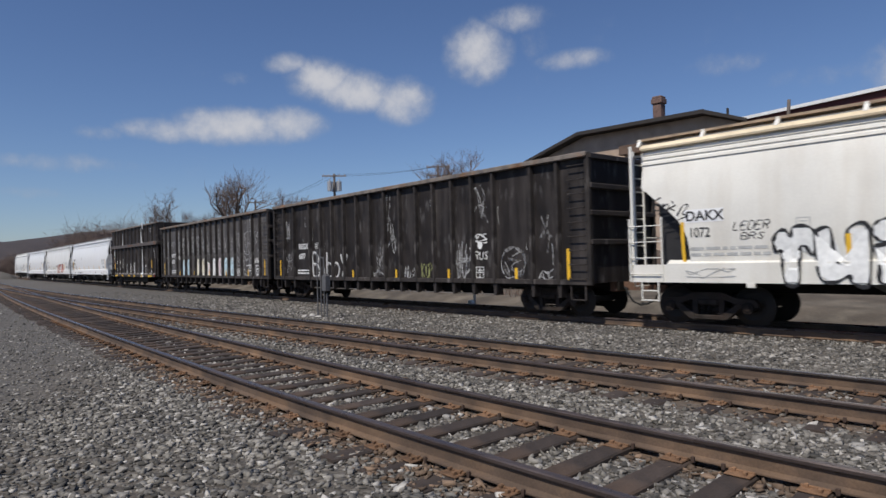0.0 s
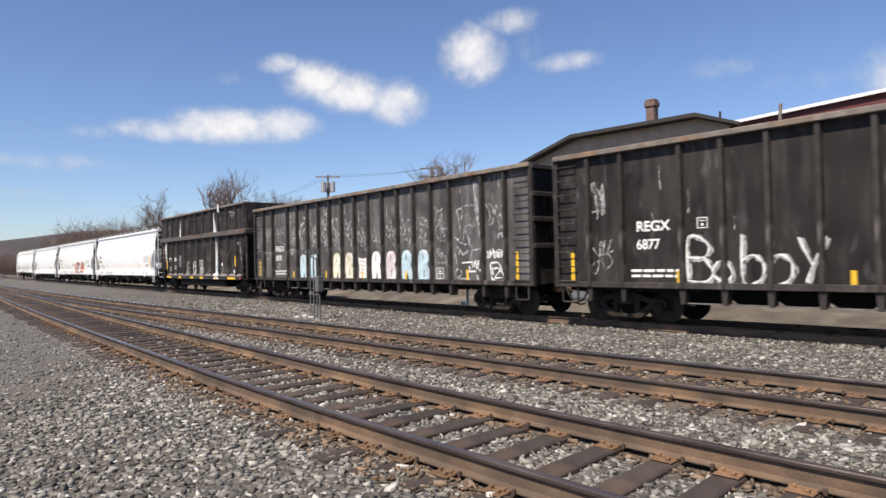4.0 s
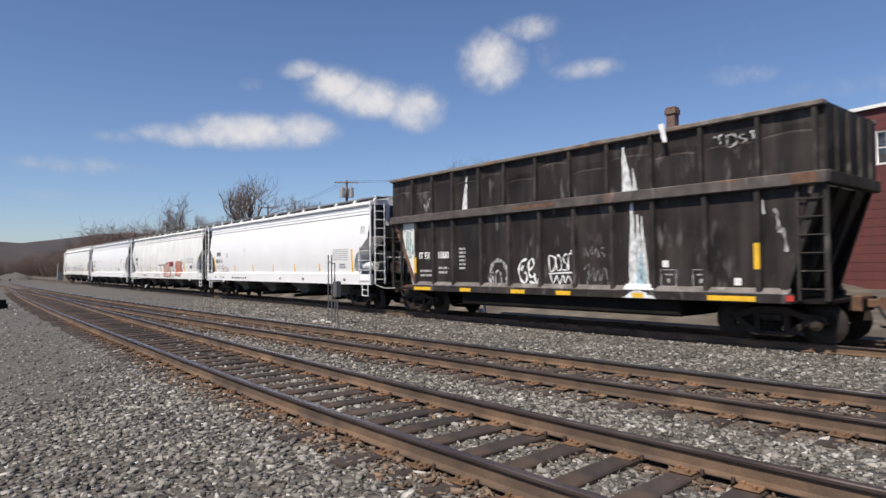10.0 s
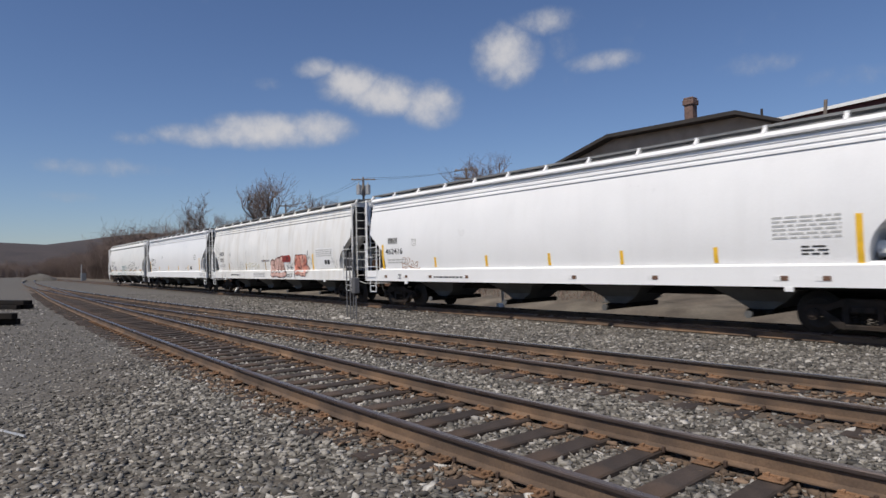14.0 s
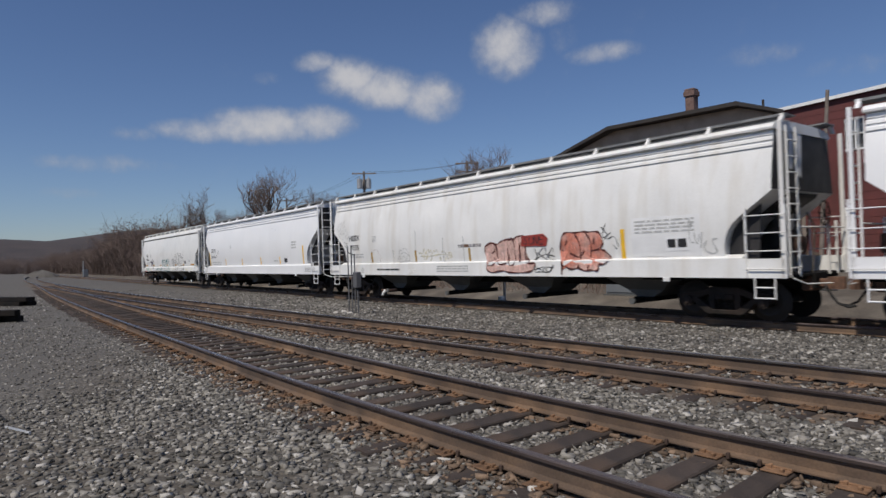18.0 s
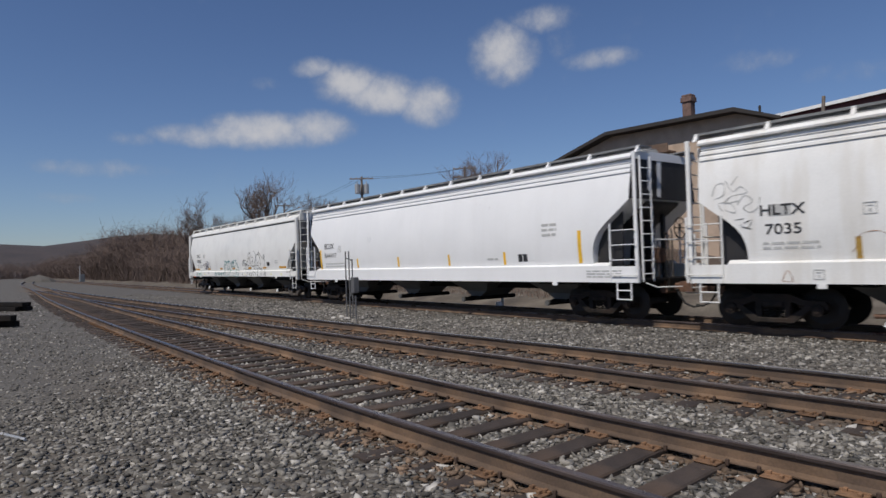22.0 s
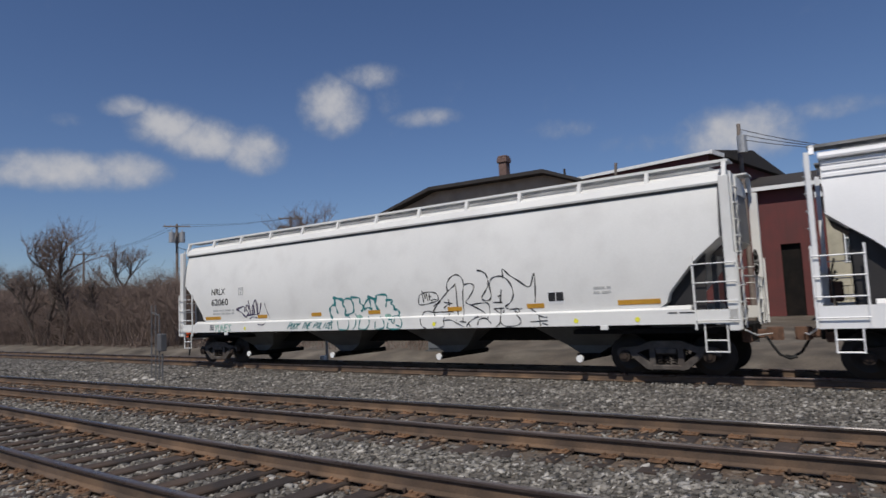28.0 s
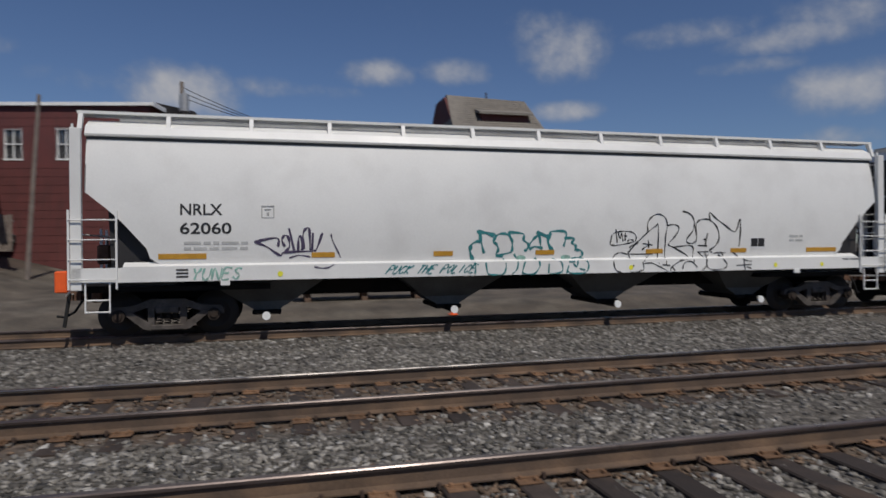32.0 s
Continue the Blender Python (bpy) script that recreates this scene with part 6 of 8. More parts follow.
    drawn(gon_b, WHITE_INK, slim, ["520,650 535,660 525,680 545,690", "550,690 555,640 570,670 585,635 595,690", "600,660 615,650 620,680 605,690 600,660", "630,640 640,690", "655,635 650,690", "630,665 660,660", "675,640 672,690", "712,645 675,665 712,680", "520,690 560,680"], *narrow, gon_side, 0.045, "white hand-sprayed letters")
    drawn(gon_b, WHITE_INK, slim, ["555,720 560,800 585,830 690,835 685,790 660,770", "555,725 640,722 675,770", "575,750 580,800", "590,760 640,755 650,775 600,815 680,815"], *narrow, gon_side, 0.05, "white outlined monogram")
    for u, z, w, h, sd in ((-45.05, 2.4, 0.65, 0.9, 75), (-45.05, 1.7, 0.7, 0.5, 76), (-46.0, 2.3, 0.7, 0.9, 77), (-46.0, 1.1, 0.4, 0.7, 78), (-44.0, 1.25, 0.4, 0.45, 79)):
        scrawl(gon_b, CHALK, f(u), z, w, h, gon_side, sd, 0.03, 3)
    drawn(gon_b, CHALK, (580, 280, 780, 420), ["590,335 615,340 640,300", "625,290 630,380", "620,335 680,330", "650,300 660,370", "690,300 685,345 720,330 745,300 720,290 700,320 740,350 770,360 770,400 740,415 620,380"], f(-44.2), f(-42.9), 2.5, 3.4, gon_side, 0.035, "pale looping tag")


def mark_tall_gondola():
    f = lambda u: u - m4
    low = gon_side
    high = lambda z: 1.478
    sill = lambda z: 1.562
    lettering("IT FX", 0.22, WHITE_INK, itfx, f(-60.25), 1.95, low, bold=0.01, squeeze=0.85)
    lettering("1000", 0.22, WHITE_INK, itfx, f(-59.25), 1.95, low, bold=0.01, squeeze=0.95)
    bars_on(itfx, f(-60.2), 1.3, 0.7, 0.3, 2, low, GREY_INK, seed=8)
    bars_on(itfx, f(-59.2), 1.4, 0.5, 0.3, 2, low, GREY_INK, seed=9)
    for a, b_ in ((-60.4, -59.5), (-58.0, -57.5), (-55.75, -55.2), (-54.05, -53.55), (-51.65, -51.35), (-49.75, -48.7)):
        plate_on(itfx, "reflective_strip", YELLOW, f(a), f(b_), 0.87, 0.98, sill, t=0.008)
    plate_on(itfx, "reflective_strip", YELLOW, f(-48.72), f(-48.60), 1.55, 2.1, lambda z: 1.55, t=0.008)
    plate_on(itfx, "reflective_strip", YELLOW, f(-60.40), f(-60.28), 1.45, 2.0, lambda z: 1.55, t=0.008)
    Build().box(f(-48.1), f(-47.95), -1.575, -1.56, 0.9, 1.02).part("marker", RED_PAINT, itfx, "pink red marker plate")
    # spilled white paint: tapering runs with ragged edges, pooled on the sill
    def run(u0, u1, z0, z1, y, lean, seed, mat=PAINT_RUN):
        rnd = random.Random(seed)
        n = 9
        left = [(lean * (k / n) + (0.40 * (k / n)) + rnd.uniform(-0.05, 0.05), 1.0 * k / n) for k in range(n + 1)]
        right = [(1.0 - 0.45 * (k / n) + lean * (k / n) + rnd.uniform(-0.06, 0.06), 1.0 * k / n) for k in range(n, -1, -1)]
        b = Build()
        pts = left + right
        m = len(left)
        verts = [(f(u0) + a * (u1 - u0), -(y(z0 + c * (z1 - z0)) + 0.005), z0 + c * (z1 - z0)) for a, c in pts]
        b.add(verts, [(k, k + 1, 2 * m - 2 - k, 2 * m - 1 - k) for k in range(m - 1)])
        return b.part("paint_run", mat, itfx, "dribbled run of white paint")
    run(-51.84, -51.5, 1.05, 3.20, low, -0.10, 1)
    run(-51.45, -51.24, 1.05, 2.85, low, -0.45, 2)
    run(-51.62, -51.4, 1.6, 2.9, low, -0.2, 3)
    run(-51.62, -51.30, 1.05, 2.0, lambda z: low(z) + 0.002, -0.1, 4, FAINT_BLUE)
    run(-51.95, -51.62, 3.48, 4.60, high, -0.35, 5)
    run(-51.62, -51.50, 3.48, 4.05, high, -0.6, 6)
    run(-57.95, -57.70, 3.48, 4.55, high, 0.55, 7)
    run(-58.52, -58.42, 1.75, 2.45, low, 0.2, 8)
    run(-48.62, -48.52, 2.7, 3.05, low, 0.0, 9)
    run(-49.9, -49.82, 3.75, 4.15, high, 0.0, 10)
    run(-51.95, -51.02, 0.86, 1.07, sill, 0.0, 11)
    b = Build()
    b.prism([(-1.578, 1.055), (-1.44, 1.175), (-1.44, 1.20), (-1.58, 1.075)], "x", f(-51.9), f(-51.08))
    b.part("paint_pool", PAINT_RUN, itfx, "white paint pooled on the sill ledge")
    drawn(itfx, CHALK, (0, 0, 100, 100), ["6,100 4,55 18,18 45,2 75,10 95,45 96,100"], f(-56.75), f(-55.98), 1.15, 1.85, low, 0.13, "chalk-white arch shape")
    drawn(itfx, CHALK, (0, 0, 100, 100), ["34,100 34,62 48,45 62,60 68,100", "20,100 18,50"], f(-56.75), f(-55.98), 1.15, 1.85, low, 0.06, "chalk-white arch shape")
    drawn(itfx, WHITE_INK, (0, 0, 100, 100), ["38,5 12,18 2,52 14,88 32,95 40,70 30,55", "45,50 68,32 64,5 48,20 48,60 62,75 75,62", "72,70 82,95 98,55", "50,92 72,96 92,92", "14,50 22,30"], f(-55.55), f(-54.68), 1.15, 1.90, low, 0.075, "white bubble tag")
    drawn(itfx, WHITE_INK, (0, 0, 100, 100), ["4,20 8,62 24,55 28,25 4,18", "34,60 32,25 46,20 52,55 36,62", "74,14 60,22 62,36 74,44 70,60 58,58", "80,60 78,20 92,14 98,30", "86,8 94,4", "8,72 20,98 34,75 44,98 58,74 66,95 78,76 90,98", "2,70 98,66"], f(-54.42), f(-53.5), 1.15, 2.12, low, 0.045, "white two-line tag")
    drawn(itfx, FAINT_CHALK, (0, 0, 100, 100), ["4,34 8,6 22,28 34,4 36,34", "44,30 52,8 62,32", "82,8 70,10 72,20 84,26 74,36", "2,62 24,50 14,98 40,58 44,92 62,60 66,96 84,58 96,98"], f(-53.2), f(-52.4), 1.15, 2.2, low, 0.05, "nearly washed off tag")
    drawn(itfx, CHALK, (0, 0, 100, 100), ["2,20 24,14", "14,16 20,60", "34,20 36,80 56,60 50,22 32,20", "74,24 62,30 66,46 78,54 66,70", "84,22 98,18", "90,20 92,58"], f(-49.6), f(-48.62), 4.12, 4.55, high, 0.05, "pale sprayed letters")
    scrawl(itfx, CHALK, f(-59.9), 3.62, 0.3, 0.5, high, 95, 0.04, 1)
    bars_on(itfx, f(-58.15), 1.55, 0.3, 0.75, 6, low, GREY_INK, seed=97)
    for k, (u, z, w, h) in enumerate(((-48.35, 2.3, 0.12, 0.5), (-48.2, 1.9, 0.1, 0.5), (-47.95, 1.6, 0.08, 0.35))):
        strokes_on(itfx, "scuff", CHALK, [[(0.2, 1), (0.7, 0.5), (0.9, 0)]], f(u), z, w, h, lambda z: 1.436, 0.07, "pale scrape")
    square_mark(itfx, CHALK, f(-50.95), 1.15, 0.40, low)
    square_mark(itfx, CHALK, f(-50.15), 1.15, 0.40, low)
    for u, z in ((-50.9, 1.6), (-49.2, 1.2)):
        plate_on(itfx, "sticker", WHITE_INK, f(u), f(u) + 0.16, z, z + 0.16, low)
    scrawl(itfx, TEAL_INK, f(-61.1), 2.0, 0.5, 0.95, lambda z: 1.438, 96, 0.03, 3, "pale blue tag on the gusset")
    plate_on(itfx, "rust_patch", COUPLER, f(-47.95), f(-47.45), 3.25, 3.46, lambda z: 1.602, "orange rust on the belt corner", t=0.004)
    plate_on(itfx, "rust_patch", COUPLER, f(-55.6), f(-54.0), 3.30, 3.40, lambda z: 1.602, "orange rust on the belt corner", t=0.004)
    # torn plastic hooked on the rim
    b = Build()
    rings = [[(f(-50.75) + dx + 0.02 * k, -1.63 - dy, 4.95 - 0.11 * k) for dx, dy in ((-0.09 + 0.02 * k, 0.0), (0.07, 0.0), (0.09, 0.05), (-0.05 + 0.01 * k, 0.06))] for k in range(5)]
    b.loft(rings).part("plastic_scrap", BAG, itfx, "torn white plastic hooked on the rim")


def mark_white_hoppers():
    f = lambda u: u - m5
    for u in (-64.55, -80.95):
        plate_on(pinx, "reflective_strip", YELLOW, f(u) - 0.06, f(u) + 0.06, 1.45, 2.4, y_side, lean=-0.0)
    for u in (-67.4, -69.9, -72.35, -75.0, -77.65):
        plate_on(pinx, "reflective_strip", YELLOW, f(u) - 0.05, f(u) + 0.05, 1.5, 1.85, y_side)
    lettering("PINX", 0.2, BLACK_INK, pinx, f(-80.55), 2.44, lambda z: y_side(z) + 0.004, bold=0.004)
    lettering("462416", 0.22, BLACK_INK, pinx, f(-80.75), 2.02, y_side, bold=0.004, squeeze=1.25)
    bars_on(pinx, f(-80.6), 1.65, 1.2, 0.2, 2, y_side, seed=11)
    bars_on(pinx, f(-66.15), 1.95, 1.3, 0.5, 6, y_side, seed=12)
    bars_on(pinx, f(-65.6), 1.62, 0.5, 0.22, 3, y_side, BLACK_INK, seed=13)
    square_mark(pinx, GREY_INK, f(-63.9), 3.0, 0.3, y_side)
    square_mark(pinx, GREY_INK, f(-79.0), 2.3, 0.24, y_side)
    drawn(pinx, FADED_RUST, (0, 0, 105, 45), ["0,44 0,11 11,0 25,5 17,20 3,24 26,27 27,38 5,44", "31,27 38,1 51,10 41,22 35,26 53,40", "53,42 65,12 75,30 59,27", "72,35 82,22 88,38", "80,23 100,17 91,32 105,40 72,45", "0,39 28,33 70,39 101,45"], f(-79.67), f(-78.61), 1.43, 1.88, y_side, 0.028, "faded brown tag in looping letters")
    plate_on(pinx, "number_panel", GREY_INK, f(-80.6), f(-79.95), 2.40, 2.64, y_side, "grey panel behind the lettering", t=0.003)
    bars_on(pinx, f(-77.7), 1.1, 1.6, 0.11, 1, y_side, BLACK_INK, seed=31)
    square_mark(pinx, BLACK_INK, f(-79.88), 1.08, 0.18, y_side)
    for u in (-80.8, -79.44, -77.97, -76.0, -71.5, -69.0, -66.0, -65.2):
        Build().box(f(u) - 0.14, f(u), -1.58, -1.565, 1.12, 1.22).part("sill_plate", PANEL_GREY, pinx)
        Build().box(f(u), f(u) + 0.15, -1.58, -1.565, 1.12, 1.22).part("sill_plate", COUPLER, pinx)

    f = lambda u: u - m6
    lettering("HLTX", 0.22, BLACK_INK, hwcx, f(-101.15), 2.42, lambda z: y_side(z) + 0.004, bold=0.006, squeeze=1.15)
    lettering("7035", 0.22, BLACK_INK, hwcx, f(-101.05), 2.02, y_side, bold=0.004, squeeze=1.2)
    bars_on(hwcx, f(-101.1), 1.68, 1.1, 0.2, 2, y_side, seed=14)
    for u in (-99.35, -96.3, -93.25):
        plate_on(hwcx, "reflective_strip", OCHRE, f(u) - 0.05, f(u) + 0.05, 1.48, 1.9, y_side)
    plate_on(hwcx, "reflective_strip", YELLOW, f(-87.22) - 0.06, f(-87.22) + 0.06, 1.45, 2.2, y_side)
    plate_on(hwcx, "data_panel", PANEL_GREY, f(-86.95), f(-85.1), 1.5, 2.45, y_side, "grey stencilled data panel", t=0.003)
    bars_on(hwcx, f(-86.85), 2.05, 1.6, 0.35, 4, lambda z: y_side(z) + 0.003, GREY_INK, seed=15)
    plate_on(hwcx, "data_plate", WHITE_NEW, f(-86.0), f(-85.4), 1.62, 1.95, lambda z: y_side(z) + 0.003)
    for u0, u1, mat in ((-93.82, -93.74, FAINT_INK), (-93.70, -93.57, FAINT_INK), (-93.54, -93.26, COUPLER), (-93.22, -93.12, FAINT_INK), (-93.07, -92.92, FAINT_INK), (-92.88, -92.81, FAINT_INK), (-92.78, -92.65, FAINT_INK)):
        plate_on(hwcx, "stencilled_word", mat, f(u0), f(u1), 1.93, 2.03, y_side, t=0.003)
    for u, top in ((-97.78, 1.95), (-96.27, 2.60), (-94.65, 2.30), (-93.54, 2.30)):
        plate_on(hwcx, "weld_seam", GREY_INK, f(u) - 0.014, f(u) + 0.014, 1.46, top, y_side, t=0.004)
    drawn(hwcx, WHITE_INK, (0, 0, 47, 13), ["0,13 6,0 11,13 20,0", "25,13 28,0 34,10 39,0 47,13"], f(-96.71), f(-96.24), 1.08, 1.22, y_side, 0.05, "white paint strokes on the sill")
    drawn(hwcx, FADED_RUST, (0, 0, 21, 22), ["0,22 11,0 21,22 0,22"], f(-100.73), f(-100.53), 1.05, 1.27, y_side, 0.018, "small rusty triangle")
    bars_on(hwcx, f(-95.0), 1.1, 1.7, 0.25, 3, y_side, GREY_INK, seed=17)
    bars_on(hwcx, f(-98.9), 1.14, 1.6, 0.13, 1, y_side, BLACK_INK, seed=41)
    drawn(hwcx, FAINT_CREAM, (0, 0, 188, 44), ["0,14 24,15 33,0 39,18 50,3", "26,20 32,40 51,26 45,10", "58,1 62,14 75,6 81,19", "65,43 75,34 72,21", "87,7 99,12 107,5 115,15", "119,37 128,30 125,44", "134,16 146,9 159,23", "150,44 163,28 168,40", "172,19 188,17 187,33 176,33", "10,25 61,28 122,22 185,26"], f(-96.08), f(-94.20), 1.50, 1.94, y_side, 0.05, "faint yellowish tag")
    drawn(hwcx, GREY_INK, (0, 0, 75, 53), ["0,47 0,36 14,31 20,37 1,42", "9,23 7,12 22,7 31,15", "37,5 49,0 61,8", "63,14 71,19 70,30", "28,45 29,34 41,32 48,48 31,45", "54,45 59,32 73,30 75,43 57,51", "6,53 33,51 74,48", "21,23 40,16 62,24"], f(-97.45), f(-96.70), 1.48, 2.01, y_side, 0.024, "round grey doodle")
    drawn(hwcx, FADED_RUST, (0, 0, 74, 49), ["10,15 18,4 44,0 64,11 73,32 74,49", "0,39 9,27"], f(-99.47), f(-98.73), 1.50, 1.99, y_side, 0.016, "faint rusty arch")
    drawn(hwcx, GREY_INK, (0, 0, 104, 81), ["0,40 8,16 26,14 26,38 5,47", "30,8 46,33 63,24 77,38 44,43 29,58 60,54", "24,75 15,57 42,59 52,80 29,72", "56,63 73,44 89,58 70,70 83,81 100,72 104,50", "56,0 42,19"], f(-102.17), f(-101.13), 2.51, 3.32, y_side, 0.026, "grey flower-like tag")
    drawn(hwcx, BLACK_INK, (0, 0, 35, 24), ["18,10 35,4 26,20 9,13", "13,19 34,24", "0,2 18,0"], f(-101.66), f(-101.30), 2.15, 2.38, y_side, 0.014, "small dark tag")
    square_mark(hwcx, GREY_INK, f(-99.25), 2.31, 0.23, y_side)
    square_mark(hwcx, GREY_INK, f(-100.14), 1.08, 0.20, y_side)
    plate_on(hwcx, "paint_patch", GREY_INK, f(-100.96), f(-100.52), 2.39, 2.64, y_side, "dark overpainted patch on the lettering", t=0.003)
    b = Build()
    b.tube([(f(-99.25), -1.15, 0.36), (f(-98.95), -1.15, 0.37), (f(-98.3), -1.10, 0.40)], 0.045, 8)
    b.part("outlet_pipe", COUPLER, hwcx, "dull steel outlet pipe under the first chute")
    Build().tube([(f(-98.92), -1.20, 0.37), (f(-98.96), -1.26, 0.28), (f(-99.03), -1.28, 0.17)], 0.05, 8).part("pipe_elbow", WHITE_INK, hwcx, "white pipe elbow hanging down")
    # salmon bubble letters with dark outlines
    box, at = (178, 150, 322, 282), (f(-92.5), f(-90.2), 1.05, 2.2)
    def shape(line, bx):
        return [((float(p.split(",")[0]) - bx[0]) / (bx[2] - bx[0]), (bx[3] - float(p.split(",")[1])) / (bx[3] - bx[1])) for p in line.split()]
    rim = "182,180 200,168 214,176 226,168 240,160 258,162 275,152 292,158 294,210 302,238 318,246 312,268 290,276 252,276 232,270 200,276 186,262 188,240 180,205 182,180"
    blob_on(hwcx, "graffiti_letters", FAINT_SALMON, shape(rim, box)[:-1], at[0], at[2], at[1] - at[0], at[3] - at[2], y_side, "thin salmon fill of the bubble letters", lift=0.012)
    drawn(hwcx, DARK_OUTLINE, box, [rim, "182,180 200,172 212,180 208,200 195,215 210,232 205,250 190,250", "215,172 218,240 240,245 245,225", "236,165 250,158 262,165 264,240 250,248 245,190", "262,165 275,152 292,158 292,225 300,245 318,245", "278,175 280,240"], *at, lambda z: y_side(z) + 0.010, 0.045, "dark maroon outlines of four letters", "graffiti_outline")
    box, at = (415, 148, 578, 282), (f(-89.35), f(-87.6), 1.05, 2.22)
    rim = "418,205 425,165 440,150 470,152 490,150 515,152 545,155 556,185 548,204 562,212 576,232 560,250 545,252 540,270 520,268 500,270 480,262 455,265 432,255 424,270 425,250 418,205"
    blob_on(hwcx, "graffiti_letters", SALMON, shape(rim, box)[:-1], at[0], at[2], at[1] - at[0], at[3] - at[2], y_side, "salmon fill of the bubble letters", lift=0.012)
    drawn(hwcx, DARK_OUTLINE, box, [rim, "440,230 425,205", "450,215 480,228 498,208", "470,155 485,195 480,262", "505,155 520,190 510,265", "520,210 545,205", "530,170 528,190", "424,282 428,250", "436,190 444,175"], *at, lambda z: y_side(z) + 0.010, 0.05, "dark maroon outlines of three letters", "graffiti_outline")
    drawn(hwcx, GREY_INK, (795, 135, 885, 245), ["800,142 798,200 812,210", "812,180 822,215 830,185", "838,180 832,225", "850,205 842,225 862,240 880,235 868,205 884,200", "800,160 815,150"], f(-85.4), f(-84.7), 1.5, 2.4, y_side, 0.03, "thin grey tag over the panel")
    plate_on(hwcx, "data_plate", BLACK_INK, f(-85.95), f(-85.74), 1.70, 1.90, lambda z: y_side(z) + 0.008)
    plate_on(hwcx, "data_plate", BLACK_INK, f(-85.68), f(-85.46), 1.70, 1.90, lambda z: y_side(z) + 0.008)
    blob_on(hwcx, "graffiti_banner", RED_SPRAY, [(0, 0.05), (0.05, 0.9), (0.85, 1.0), (1, 0.6), (0.93, 0)], f(-90.85), 1.86, 1.1, 0.36, y_side, "dark red sprayed banner", lift=0.018)
    hand_text(hwcx, "SUNE", BLACK_INK, f(-90.75), 1.93, 0.85, 0.22, lambda z: y_side(z) + 0.016, 0.03)
    scrawl(hwcx, BLACK_INK, f(-90.35), 1.45, 0.8, 0.35, y_side, 103, 0.025, 2)
    scrawl(hwcx, BLACK_INK, f(-90.3), 1.12, 0.75, 0.3, y_side, 104, 0.025, 2)
    drawn(hwcx, BLACK_INK, (1375, 370, 1435, 440), ["1380,378 1400,400 1390,410", "1395,372 1385,405 1410,395", "1400,410 1420,405 1430,430", "1415,425 1425,435"], f(-87.95), f(-87.3), 1.65, 2.4, y_side, 0.022, "thin dark tag")

    f = lambda u: u - m7
    lettering("ECUX", 0.24, BLACK_INK, ecux, f(-120.6), 2.36, y_side, bold=0.006)
    lettering("844417", 0.22, BLACK_INK, ecux, f(-120.6), 1.96, y_side, bold=0.0, squeeze=1.2)
    bars_on(ecux, f(-120.55), 1.52, 1.9, 0.24, 2, y_side, seed=18)
    square_mark(ecux, GREY_INK, f(-119.33), 2.2, 0.26, y_side)
    plate_on(ecux, "reflective_strip", YELLOW, f(-121.03), f(-120.91), 1.45, 2.33, y_side)
    plate_on(ecux, "reflective_strip", YELLOW, f(-105.9), f(-105.78), 1.5, 2.38, y_side)
    for u in (-108.8, -111.55, -114.65, -117.7):
        plate_on(ecux, "reflective_strip", YELLOW, f(u) - 0.05, f(u) + 0.05, 1.5, 1.88, y_side)
    for a in (-108.2, -108.0):
        plate_on(ecux, "data_square", BLACK_INK, f(a), f(a) + 0.17, 1.58, 1.80, y_side)
    plate_on(ecux, "data_plate", WHITE_NEW, f(-107.75), f(-107.55), 1.62, 1.8, y_side)
    bars_on(ecux, f(-107.2), 2.25, 0.55, 0.42, 3, y_side, seed=19)
    bars_on(ecux, f(-109.6), 1.62, 0.5, 0.12, 1, y_side, seed=20)
    bars_on(ecux, f(-105.6), 1.1, 1.1, 0.22, 3, y_side, GREY_INK, seed=21)


